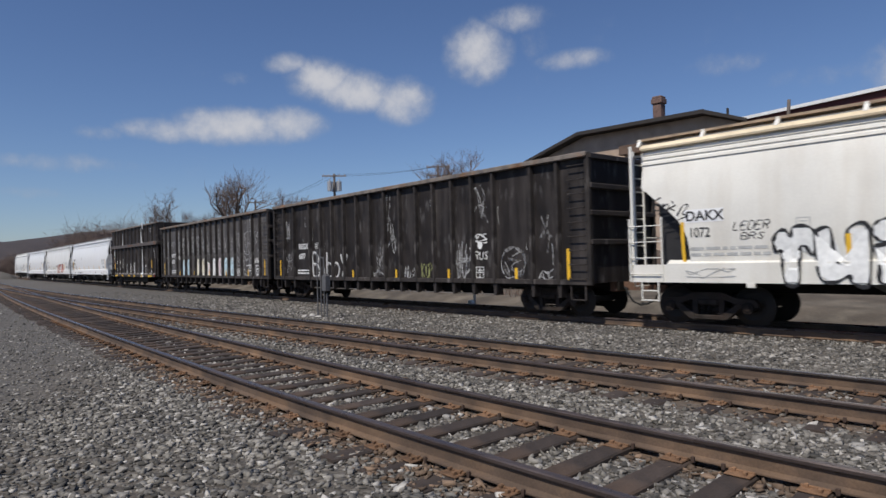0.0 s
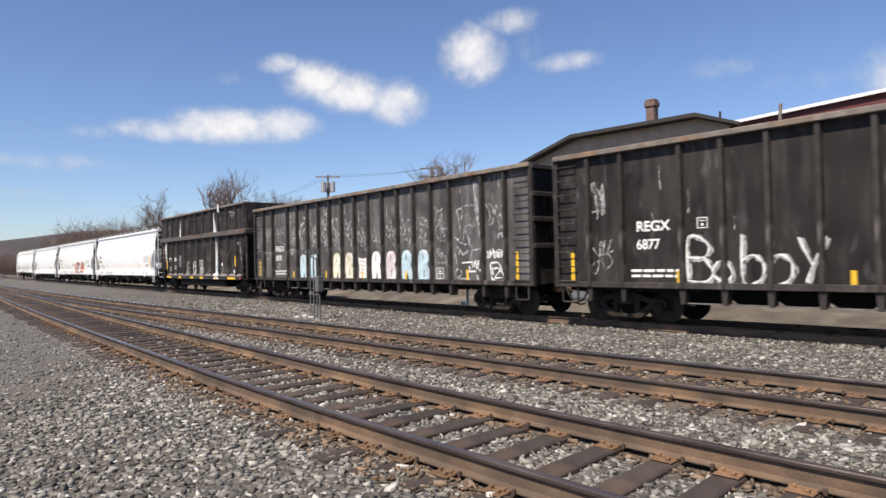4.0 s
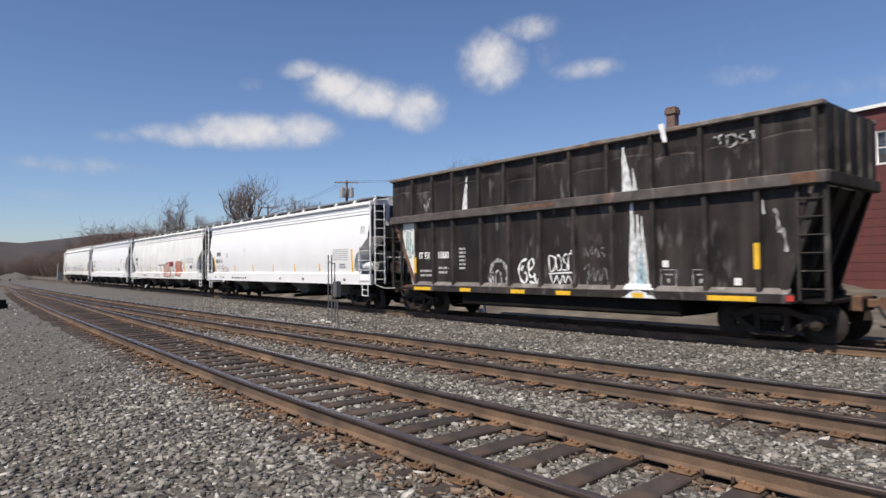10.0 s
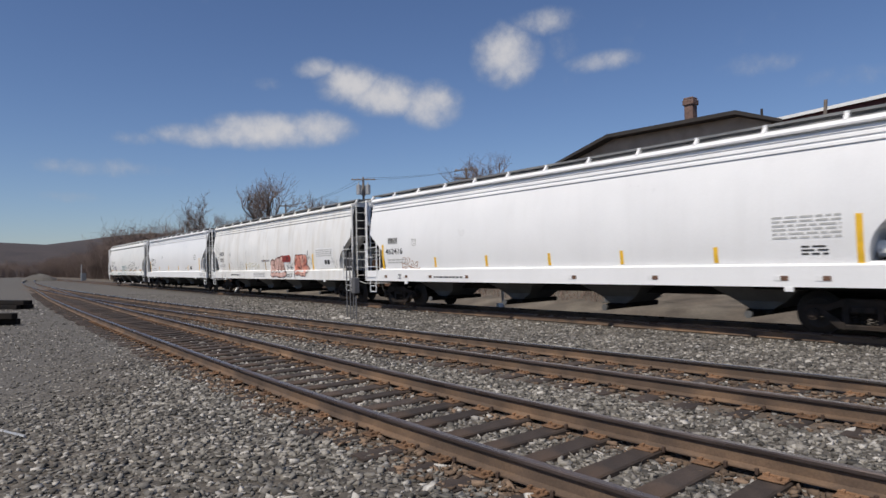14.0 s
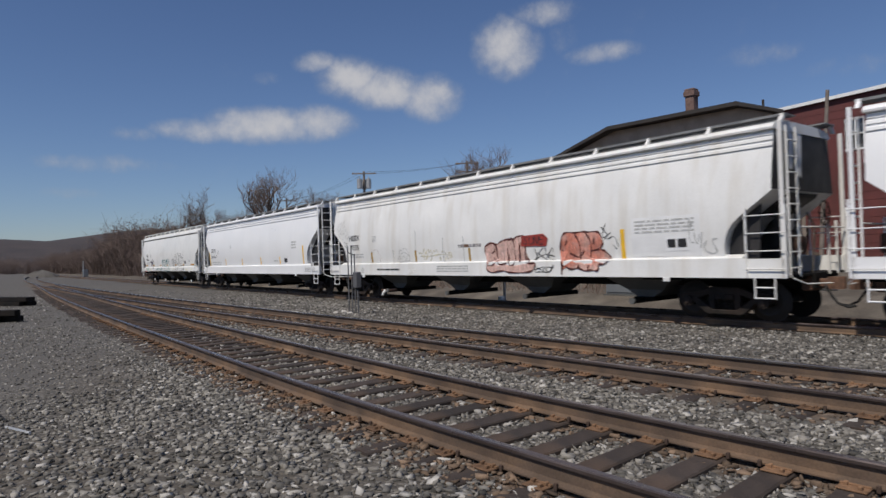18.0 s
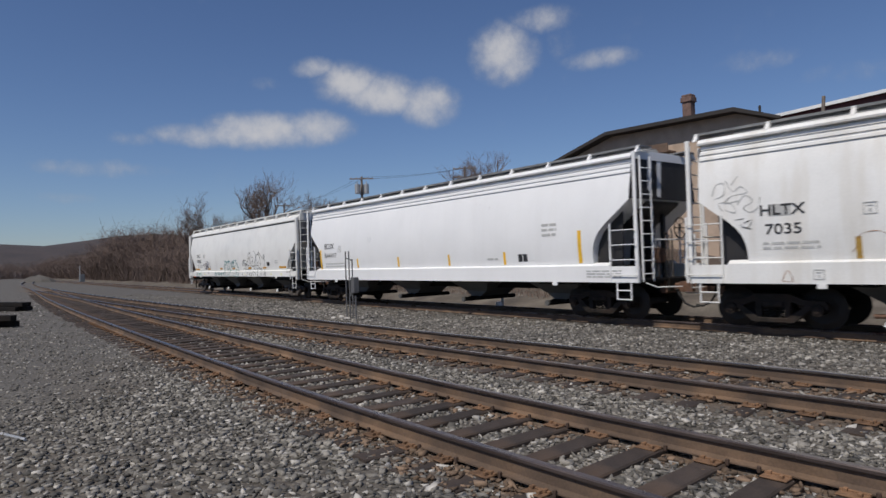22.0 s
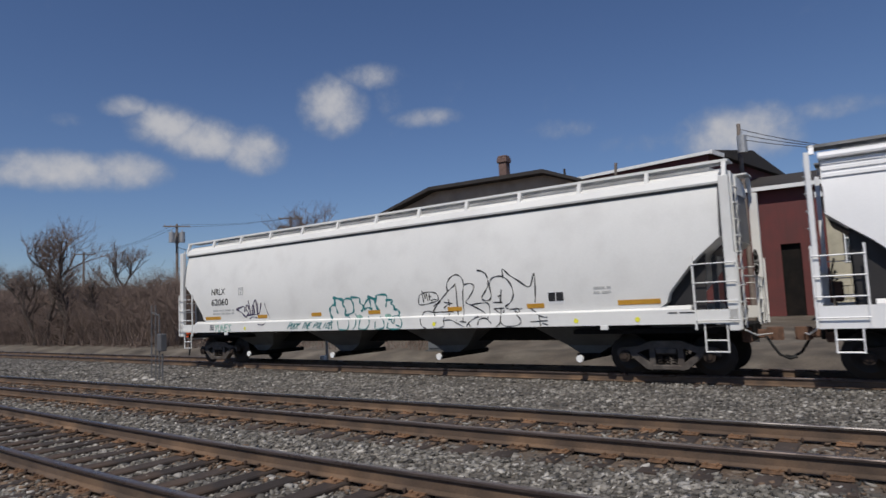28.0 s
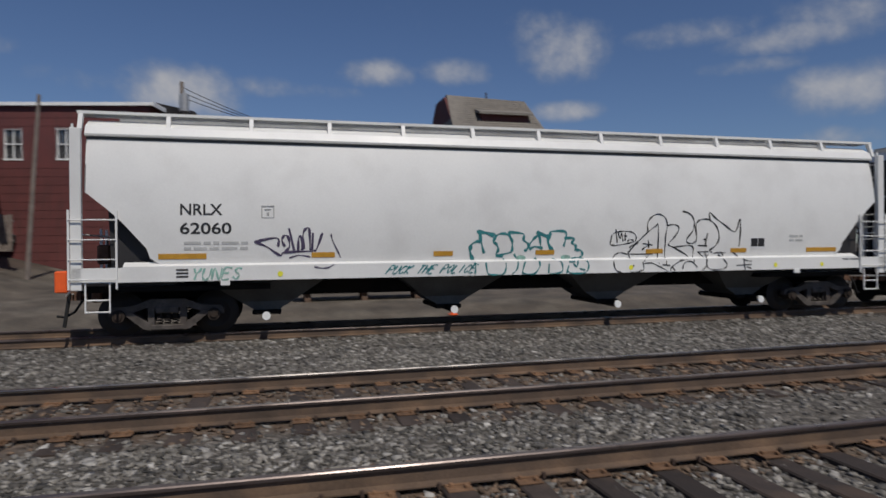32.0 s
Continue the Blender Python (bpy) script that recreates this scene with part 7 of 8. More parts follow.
def mark_last_hopper():
    f = lambda u: u - m8
    lettering("NRLX", 0.22, BLACK_INK, nrlx, f(-140.74), 2.42, y_side, bold=0.005)
    lettering("62060", 0.22, BLACK_INK, nrlx, f(-140.74), 2.05, y_side, bold=0.005, squeeze=1.27)
    bars_on(nrlx, f(-140.66), 1.70, 1.2, 0.22, 2, y_side, seed=22)
    square_mark(nrlx, GREY_INK, f(-139.2), 2.36, 0.25, y_side)
    for a, b_ in ((-141.13, -140.25), (-138.22, -137.75), (-135.65, -135.22), (-133.3, -132.85), (-130.52, -130.07), (-128.2, -127.75), (-125.97, -125.05)):
        plate_on(nrlx, "reflective_strip", AMBER, f(a), f(b_), 1.555, 1.66, y_side, t=0.008)
    box, at = (0, 0, 1200, 300), (f(-139.50), f(-134.74), 1.115, 2.294)
    drawn(nrlx, PURPLE_INK, box, ["40,105 150,85 155,130", "40,105 100,130 165,175 190,160 330,155", "190,130 175,100 185,75 205,80 212,130 190,155", "210,35 235,150", "255,155 258,85 270,85 275,150", "285,145 280,70 295,38 312,45 315,150", "330,60 325,150", "378,60 350,140 335,155"], *at, y_side, 0.05, "violet black scrawled tag")
    drawn(nrlx, PURPLE_INK, box, ["422,65 430,100 460,165 470,190", "210,190 260,175 315,185", "335,235 370,243 410,240 440,220"], *at, y_side, 0.03, "thin violet flourish")
    box, at = (0, 0, 810, 285), (f(-134.97), f(-131.865), 1.12, 2.22)
    for oval in (345, 628):
        ring = [(0.5 + 0.5 * math.cos(k * 0.524), 0.5 + 0.5 * math.sin(k * 0.524)) for k in range(12)]
        blob_on(nrlx, "graffiti_fill", PALE_TEAL, ring, at[0] + (oval - 32) / 810 * 3.1, 1.43, 0.24, 0.12, y_side, "pale teal oval", lift=0.010)
    drawn(nrlx, TEAL_INK, box, ["55,205 35,150 40,115 75,92 95,100", "95,100 90,55 85,35 170,50 185,65", "95,50 105,110 120,160", "175,90 200,55 250,50 285,80 290,120 280,155 190,175", "185,70 175,95 195,110 205,140 190,165", "265,40 355,50 360,85 390,110 385,135 365,150", "280,80 268,40",
                                "385,135 405,100 440,65 460,75 465,120", "440,40 520,65 525,45", "445,40 460,75", "395,140 430,125 480,135", "530,60 530,38 625,42 612,125", "525,60 515,100 545,150", "615,75 680,78 665,105 690,120 685,150", "690,145 725,150 735,175 720,190"], *at, y_side, 0.058, "teal bubble outlines")
    drawn(nrlx, TEAL_INK, box, ["440,40 480,60 520,65", "520,62 512,100 540,148", "40,118 36,150 52,196", "82,36 130,46 178,58"], *at, y_side, 0.085, "heavy teal shading")
    drawn(nrlx, TEAL_INK, box, ["55,205 65,230 60,275", "125,205 135,270 145,278", "235,190 248,225 235,275 180,283 140,278", "300,165 320,200 315,250 285,280", "365,210 350,260 355,278 420,280 455,240 450,205 430,190", "330,195 365,200", "515,225 510,278", "540,195 585,210 600,240 590,275 520,282", "640,235 625,280",
                                "660,200 700,190 750,205 768,240 745,280 660,282 630,270", "670,225 690,245 700,210", "710,255 745,265", "640,215 680,215", "200,180 235,180"], *at, y_side, 0.036, "thin teal lower outlines")
    hand_text(nrlx, "PUCK THE POLICE", TEAL_INK, f(-136.72), 1.19, 1.95, 0.17, y_side, 0.028, label="teal hand-written slogan")
    box, at = (0, 0, 1080, 405), (f(-131.63), f(-127.65), 1.125, 2.663)
    drawn(nrlx, BLACK_INK, box, ["50,210 65,170 120,155 190,158 225,180 220,215 170,228 90,240 50,235 50,210", "85,140 95,225", "100,160 115,200 125,165 135,215", "140,180 165,185", "165,215 185,205 210,210", "150,165 150,212", "180,255 205,240 245,215", "190,245 240,230 235,215"], *at, y_side, 0.030, "oval black signature")
    drawn(nrlx, BLACK_INK, box, ["170,290 230,230 310,160 365,125 385,125 385,355", "310,160 310,105 340,65 390,48 435,70 450,120 438,200 438,365", "275,230 345,240", "315,210 320,255", "270,270 300,250 330,235", "450,120 500,112 535,130 520,170 465,230 470,245 500,255", "500,255 610,315 540,340 480,375 465,400",
                                 "500,255 600,245 645,260 640,350", "555,390 570,355 620,345 665,380", "410,362 465,368", "480,375 500,400"], *at, y_side, 0.032, "black outlined letters")
    drawn(nrlx, BLACK_INK, box, ["565,28 620,45 645,80 650,110 640,150 595,205 605,228 650,228 668,200 660,130 675,95 710,80 770,85 820,130 838,200 810,250 770,275 790,290", "565,30 600,38 622,50", "770,95 765,35 815,75 880,115 960,158 998,75 1000,180 992,255", "750,165 735,240", "680,245 750,248", "720,210 740,205 735,240"], *at, y_side, 0.038, "black outlined letters")
    drawn(nrlx, BLACK_INK, box, ["680,285 725,320 740,345 725,385 700,400", "680,285 760,285", "740,345 735,290", "760,300 735,340 745,385 790,400 860,395 890,375 880,350 835,305 870,320 860,290 800,295 895,292", "120,405 80,390 65,345 80,300 120,285 165,295", "165,295 350,295", "270,350 275,385 245,400 180,405", "180,300 205,370",
                                 "320,305 270,350 330,350 380,370 445,400", "245,320 270,350", "935,280 1010,330 1045,345 1080,350", "960,375 1080,370", "1020,335 1030,400", "1040,385 1080,395"], *at, y_side, 0.026, "thin black lower outlines")
    hand_text(nrlx, "YUNES", PALE_TEAL, f(-140.55), 1.15, 0.95, 0.22, y_side, 0.04, label="pale green faded tag")
    bars_on(nrlx, f(-140.8), 1.18, 0.22, 0.2, 3, y_side, BLACK_INK, seed=23)
    plate_on(nrlx, "data_plate", PANEL_GREY, f(-127.64), f(-127.22), 1.64, 1.92, y_side, t=0.003)
    for a in (-127.62, -127.42):
        plate_on(nrlx, "data_square", BLACK_INK, f(a), f(a) + 0.18, 1.70, 1.90, lambda z: y_side(z) + 0.003)
    bars_on(nrlx, f(-126.5), 1.8, 0.4, 0.2, 2, y_side, seed=24)
    bars_on(nrlx, f(-124.9), 1.33, 0.6, 0.05, 1, y_side, BLACK_INK, seed=25)
    for u in (-138.9, -131.0, -127.0, -125.6):
        ring = [(0.5 + 0.5 * math.cos(a * 0.524), 0.5 + 0.5 * math.sin(a * 0.524)) for a in range(12)]
        blob_on(nrlx, "paint_dot", GREEN_YELLOW, ring, f(u), 1.18, 0.11, 0.11, y_side, "fluorescent yellow dot")
    # rear end: red light and orange marker flag
    Build().box(-h8 - 0.40, -h8 - 0.18, -1.15, -0.95, 0.92, 1.34, 0.02).part("marker_flag", ORANGE, nrlx, "bright orange rear marker")
    Build().tube([(-h8 - 0.16, -1.05, 0.9), (-h8 - 0.26, -1.05, 0.25)], 0.035, 6).part("hanging_hose", RUBBER, nrlx)


mark_first_hopper()
mark_gondolas()
mark_tall_gondola()
mark_white_hoppers()
mark_last_hopper()


# ---- the place behind the train ----
def window_on(house, x0, x1, z0, z1, y, cols=2, rows=2, name="window", frame_mat=TRIM, curtain=False):
    """A sash window in a wall that faces the track: a reveal, a frame, bars, glass and a dim room."""
    w = Build().box(x0, x1, y + 0.10, y + 0.14, z0, z1).part(name, CURTAIN if curtain else INTERIOR, house)
    b = Build()
    t = 0.09
    b.box(x0 - t, x1 + t, y - 0.05, y + 0.10, z1, z1 + t)
    b.box(x0 - t, x1 + t, y - 0.08, y + 0.10, z0 - t, z0)
    b.box(x0 - t, x0, y - 0.05, y + 0.10, z0, z1)
    b.box(x1, x1 + t, y - 0.05, y + 0.10, z0, z1)
    b.part("window_frame", frame_mat, w)
    b = Build()
    for i in range(1, cols):
        x = x0 + (x1 - x0) * i / cols
        b.box(x - 0.025, x + 0.025, y - 0.01, y + 0.05, z0, z1)
    for i in range(1, rows):
        z = z0 + (z1 - z0) * i / rows
        b.box(x0, x1, y - 0.012, y + 0.048, z - 0.025, z + 0.025)
    if b.v:
        b.part("glazing_bars", frame_mat, w)
    g = Build().box(x0, x1, y + 0.055, y + 0.062, z0, z1).part("pane", GLASS, w)
    g.visible_shadow = False
    return w


def wall_with_holes(house, name, mat, x0, x1, z0, z1, y, holes, t=0.3, top=None):
    """A wall facing the track with real openings; top may give the upper outline as (x, z) points from x0 to x1."""
    xs = sorted({x0, x1, *[h[0] for h in holes], *[h[1] for h in holes], *([p[0] for p in top] if top else [])})

    def top_z(x):
        if not top:
            return z1
        for (xa, za), (xb, zb) in zip(top, top[1:]):
            if xa <= x <= xb:
                return za + (zb - za) * (x - xa) / max(xb - xa, 1e-6)
        return z1
    b = Build()
    for xa, xb in zip(xs, xs[1:]):
        cuts = sorted([(h[2], h[3]) for h in holes if h[0] < xb - 1e-6 and h[1] > xa + 1e-6])
        z = z0
        for c0, c1 in cuts:
            b.box(xa, xb, y, y + t, z, c0)
            z = c1
        b.prism([(xa, z), (xb, z), (xb, top_z(xb)), (xa, top_z(xa))], "y", y, y + t)
    ob = b.part(name, mat, house)
    bm = bmesh.new()
    bm.from_mesh(ob.data)
    bmesh.ops.remove_doubles(bm, verts=bm.verts, dist=0.0005)
    bm.to_mesh(ob.data)
    bm.free()
    return ob


def tan_building():
    h = thing("corner_building", "two-storey tan rendered building with a dark low-pitched roof", "building")
    y, y1 = 30.0, 37.0
    x0, x1, z0 = -23.6, -11.8, 1.3
    top = [(x0, 7.26), (-20.1, 8.28), (-13.1, 8.22), (x1, 7.68)]
    holes = [(-22.3, -20.4, 5.4, 6.95), (-18.35, -17.65, 4.65, 6.75), (-17.35, -16.55, 5.4, 6.75)]
    wall_with_holes(h, "front_wall", BRICK_TAN, x0, x1, z0, 7.35, y, holes, top=top)
    for i in range(3):
        xa = -22.3 + i * 0.633
        window_on(h, xa + 0.04, xa + 0.59, 5.43, 6.92, y, 1, 2, curtain=i < 2)
    window_on(h, -17.3, -16.6, 5.45, 6.7, y, 1, 2)
    d = Build().box(-18.33, -17.67, y + 0.1, y + 0.15, 4.67, 6.73).part("door", TRIM, h, "white glazed door")
    Build().box(-18.2, -17.8, y + 0.07, y + 0.1, 5.6, 6.55).part("door_light", INTERIOR, d)
    Build().prism([(-17.55, 6.85), (-16.35, 6.85), (-16.35, 6.93), (-17.55, 6.93)], "y", y - 0.7, y).part("awning", STAIR_WOOD, h, "brown awning")
    Build().box(-17.5, -16.4, y - 0.72, y - 0.66, 6.85, 7.3).part("awning_board", STAIR_WOOD, h)
    xb1 = x1 - 3.0
    Build().prism([(x0, y + 0.3), (x0 + 0.3, y + 0.3), (x0 + 0.3, y1), (x0, y1)], "z", z0, 7.3).part("side_wall", BRICK_TAN, h)
    Build().prism([(x1 - 0.3, y + 0.3), (x1, y + 0.3), (xb1, y1), (xb1 - 0.3, y1)], "z", z0, 7.6).part("side_wall", BRICK_TAN, h)
    Build().box(x0, xb1, y1, y1 + 0.3, z0, 7.3).part("back_wall", BRICK_TAN, h)
    b = Build()
    outline = [(x0 - 0.7, 7.1), (-20.1, 8.3), (-13.1, 8.24), (x1 + 0.7, 7.52), (x1 + 0.7, 7.62), (-13.1, 8.40), (-20.1, 8.46), (x0 - 0.7, 7.2)]
    b.loft([[(px, y - 0.6, pz) for px, pz in outline], [(px - (3.0 if px > -14 else 0.0), y1 + 0.4, pz) for px, pz in outline]])
    roof = b.part("roof", ROOF_DARK, h)
    b = Build()
    b.prism([(x0 - 0.72, 7.07), (-20.1, 8.29), (-13.1, 8.23), (x1 + 0.72, 7.5), (x1 + 0.72, 7.64), (-13.1, 8.42), (-20.1, 8.48), (x0 - 0.72, 7.22)], "y", y - 0.66, y - 0.61)
    b.part("fascia", ROOF_DARK, roof)
    b = Build()
    cx, cy = -17.3, 33.3
    b.box(cx - 0.25, cx + 0.25, cy - 0.25, cy + 0.25, 8.5, 10.25, 0.02)
    b.box(cx - 0.32, cx + 0.32, cy - 0.32, cy + 0.32, 10.05, 10.35, 0.03)
    b.box(cx - 0.28, cx + 0.28, cy - 0.28, cy + 0.28, 10.35, 10.48, 0.03)
    b.part("chimney", CHIMNEY, roof, "red brick chimney with a corbelled cap")
    for px, pz, r in ((-19.2, 8.92, 0.28), (-13.4, 9.05, 0.06)):
        Build().tube([(px, 33, 8.5), (px, 33, pz)], r, 10).part("roof_vent", ROOF_DARK, roof)
    # outside stairs to the upper door
    steps = 13
    xa, za, xb, zb = -20.2, 1.9, -18.2, 4.65
    for s, yy in ((0, y - 1.1), (1, y - 0.15)):
        Build().prism([(xa, za - 0.1), (xb, zb - 0.1), (xb, zb + 0.12), (xa, za + 0.12)], "y", yy - 0.03, yy + 0.03).part("stringer", STAIR_WOOD, h)
    for i in range(steps):
        x, z = xa + (xb - xa) * (i + 0.5) / steps, za + (zb - za) * (i + 0.7) / steps
        Build().box(x - 0.13, x + 0.13, y - 1.1, y - 0.1, z, z + 0.04).part("tread", STAIR_WOOD, h)
    b = Build()
    for k in (0.95, 0.55):
        b.tube([(xa, y - 1.12, za + k), (xb, y - 1.12, zb + k), (xb + 1.4, y - 1.12, zb + k)], 0.03, 5)
    for i in range(6):
        s = i / 5
        b.tube([(xa + (xb - xa) * s, y - 1.12, za + (zb - za) * s), (xa + (xb - xa) * s, y - 1.12, za + (zb - za) * s + 0.97)], 0.035, 5)
    b.part("hand_rail", STAIR_WOOD, h)
    Build().box(xb, xb + 1.5, y - 1.15, y, zb - 0.12, zb).part("landing", STAIR_WOOD, h)
    b = Build()
    for px in (xb + 0.1, xb + 1.4):
        b.box(px - 0.06, px + 0.06, y - 1.12, y - 1.0, ground_z(px, y - 1), zb - 0.1)
    b.part("landing_post", STAIR_WOOD, h)
    Build().box(x0, x1, y - 0.05, y, 4.22, 4.32).part("string_course", BRICK_TAN, h)
    Build().box(x0 + 0.05, xa + 0.9, y - 0.02, y, 2.35, 4.2).part("render_patch", PATCH_TAN, h, "paler patch of newer render")
    Build().box(x0 + 0.3, x0 + 0.9, y - 0.25, y, 4.75, 5.4, 0.03).part("wall_box", STAIR_WOOD, h)


def brick_factory():
    """Red brick mill block, its long wall turned a little from the track."""
    h = thing("brick_factory", "long dark red brick mill with a white eave and white windows", "building", at=(-6.7, 37.5, 0), turn=-12.0)
    L, top, z0 = 22.0, 9.55, 0.2
    wins = []
    for i in range(7):
        xw = -2.1 - i * 2.75
        wins.append((xw, xw + 0.9, 6.7, 8.3))
    wall_with_holes(h, "front_wall", BRICK_RED, -L, 0, z0, top, 0.0, wins, t=0.35)
    for x0, x1, a, b_ in wins:
        window_on(h, x0 + 0.02, x1 - 0.02, a + 0.02, b_ - 0.02, 0.05, 2, 2)
    Build().box(-L, -L + 0.35, 0.35, 12, z0, top).part("side_wall", BRICK_RED, h)
    Build().box(-0.35, 0, 0.35, 12, z0, top).part("side_wall", BRICK_RED, h)
    Build().box(-L + 0.35, -0.35, 11.65, 12, z0, top).part("back_wall", BRICK_RED, h)
    Build().prism([(-0.1, top), (12.4, top), (12.4, top + 0.1), (6, top + 1.0), (-0.1, top + 0.16)], "x", -L - 0.2, 0.35).part("roof", ROOF_DARK, h)
    Build().box(-L - 0.2, 0.4, -0.2, -0.1, top - 0.02, top + 0.16).part("eave_board", TRIM, h, "white painted eave board")
    Build().box(0.38, 0.44, -0.5, 1.2, top - 0.12, top + 0.12).part("eave_return", TRIM, h)
    for px in (-5.2, -7.0):
        Build().tube([(px, 3.5, top), (px, 3.5, top + 0.7)], 0.12, 8).part("roof_vent", ROOF_DARK, h)
    # dark sloping slab that stands in for the stair's shadow on the wall
    Build().prism([(-12.5, 5.2), (-7.0, 2.2), (-7.0, 2.6), (-12.5, 5.6)], "y", -1.2, -0.05).part("stair_roof", ROOF_DARK, h)
    # courses of brick: fine raised bands
    z = z0 + 0.6
    while z < top - 0.3:
        if not 6.5 < z < 8.4:
            Build().box(-L, 0, -0.012, 0.0, z, z + 0.11).part("brick_course", BRICK_RED, h)
        z += 0.45
    # lower wing towards the east
    w = thing("brick_wing", "low dark red brick wing with a white gutter", "building", at=(-6.2, 40.5, 0))
    wall_with_holes(w, "front_wall", BRICK_RED, 0, 6.2, 0.2, 7.6, 0.0, [(2.4, 3.4, 0.25, 4.4)], t=0.3)
    Build().box(2.4, 3.4, 0.22, 0.28, 0.25, 4.4).part("loading_door", DARK, w, "dark panel filling a tall opening")
    Build().box(0, 0.3, 0.3, 8, 0.2, 7.6).part("side_wall", BRICK_RED, w)
    Build().box(5.9, 6.2, 0.3, 8, 0.2, 7.6).part("side_wall", BRICK_RED, w)
    Build().prism([(-0.4, 7.6), (8.3, 7.6), (4, 9.0)], "x", -0.2, 6.4).part("roof", ROOF_DARK, w)
    Build().box(-0.2, 6.4, -0.5, -0.4, 7.5, 7.72).part("gutter", TRIM, w)


def stone_house():
    h = thing("stone_house", "low pale stone-block house with a dark garage door", "house", at=(-1.2, 32.0, 0))
    z0, top, W = 0.1, 5.75, 8.6
    holes = [(0.6, 1.9, 2.9, 4.9), (2.35, 5.0, 0.15, 2.9)]
    wall_with_holes(h, "front_wall", STONE_WALL, 0, W, z0, top, 0.0, holes, t=0.35)
    window_on(h, 0.65, 1.85, 2.95, 4.85, 0.05, 1, 2)
    door = Build().box(2.35, 5.0, 0.2, 0.26, 0.15, 2.9).part("garage_door", ROOF_DARK, h, "dark garage door")
    for i in range(4):
        Build().box(2.37, 4.98, 0.17, 0.2, 0.2 + i * 0.68, 0.82 + i * 0.68, 0.01).part("door_panel", ROOF_DARK, door)
    Build().box(2.2, 5.15, -0.12, 0.0, 2.9, 3.2).part("lintel", STAIR_WOOD, h)
    rnd = random.Random(4)
    for row in range(10):
        z = z0 + 0.1 + row * 0.56
        x = -rnd.uniform(0, 0.7)
        while x < W:
            w = rnd.uniform(0.7, 1.3)
            a, b_ = max(x, 0.0) + 0.02, min(x + w, W) - 0.02
            if b_ - a > 0.15 and not any(hh[0] - 0.12 < b_ and hh[1] + 0.12 > a and hh[2] - 0.1 < z + 0.5 and hh[3] + 0.1 > z for hh in holes):
                Build().box(a, b_, -0.03 - rnd.uniform(0, 0.02), 0.0, z, z + 0.52, 0.012).part("stone_block", STONE_WALL, h)
            x += w
    Build().box(0, 0.35, 0.35, 6, z0, top).part("side_wall", STONE_WALL, h)
    Build().box(W - 0.35, W, 0.35, 6, z0, top).part("side_wall", STONE_WALL, h)
    Build().prism([(-0.5, top), (6.5, top), (6.5, top + 0.12), (3, top + 0.9), (-0.5, top + 0.15)], "x", -0.3, W + 0.3).part("roof", ROOF_DARK, h)
    Build().box(-0.3, W + 0.3, -0.55, -0.48, top - 0.05, top + 0.17).part("gutter", TRIM, h)
    Build().disc((5.6, -0.5, 4.1), 0.33, "y", 0.06, 16).part("dish", GALV, h)
    Build().tube([(5.6, -0.45, 4.1), (5.6, 0.0, 3.8)], 0.03, 5).part("dish_arm", GALV, h)


def shingled_house():
    h = thing("shingled_house", "tall dark red house with a grey-brown shingled roof and dormer", "house")
    y = 52.0
    x0, x1 = 14.35, 22.2
    wall_with_holes(h, "front_wall", BRICK_RED, x0, x1, 0.4, 12.0, y, [(15.0, 16.0, 8.5, 10.2), (19.0, 20.0, 8.5, 10.2)], t=0.3)
    for a in (15.0, 19.0):
        window_on(h, a + 0.02, a + 0.98, 8.52, 10.18, y + 0.05, 2, 2)
    Build().box(x0, x0 + 0.3, y + 0.3, y + 8, 0.4, 12.0).part("side_wall", BRICK_RED, h)
    Build().box(x1 - 0.3, x1, y + 0.3, y + 8, 0.4, 12.0).part("side_wall", BRICK_RED, h)
    # roof plane with a short hip on one end
    b = Build()
    b.add([(x0 - 0.2, y - 0.6, 11.9), (x1 + 0.25, y - 0.6, 11.9), (x1 + 0.25, y + 8.6, 11.9), (x0 - 0.2, y + 8.6, 11.9), (x0 + 0.15, y + 2.6, 15.25), (x1 - 0.35, y + 2.6, 15.0), (x1 - 0.35, y + 5.4, 15.0), (x0 + 0.15, y + 5.4, 15.25)],
          [(0, 1, 5, 4), (1, 2, 6, 5), (2, 3, 7, 6), (3, 0, 4, 7), (4, 5, 6, 7), (3, 2, 1, 0)])
    roof = b.part("roof", SHINGLE, h)
    Build().prism([(y - 0.3, 12.0), (y + 2.5, 15.0), (y + 5.5, 15.0), (y + 8.3, 12.0)], "x", x0 - 0.12, x0 + 0.12).part("gable_board", BRICK_RED, roof)
    d = Build().prism([(y + 0.1, 12.3), (y + 0.1, 13.2), (y + 3, 14.1), (y + 3, 12.3)], "x", 16.9, 21.2).part("dormer", BRICK_RED, roof)
    Build().prism([(y - 0.35, 13.1), (y - 0.35, 13.3), (y + 3.2, 14.4), (y + 3.2, 14.15)], "x", 16.6, 21.5).part("dormer_roof", SHINGLE, d)
    for k in range(14):
        zz = 12.1 + k * 0.22
        yy = y - 0.6 + 3.2 * (zz - 11.9) / 3.3
        Build().box(x0 + 0.05, x1 + 0.1 - 0.6 * (zz - 11.9) / 3.3, yy - 0.012, yy + 0.03, zz, zz + 0.02).part("shingle_course", SHINGLE, roof)
    b = Build()
    b.tube([(18.3, y + 3.0, 15.0), (18.3, y + 3.0, 15.75)], 0.1, 6, 0.04)
    b.part("roof_finial", ROOF_DARK, roof)


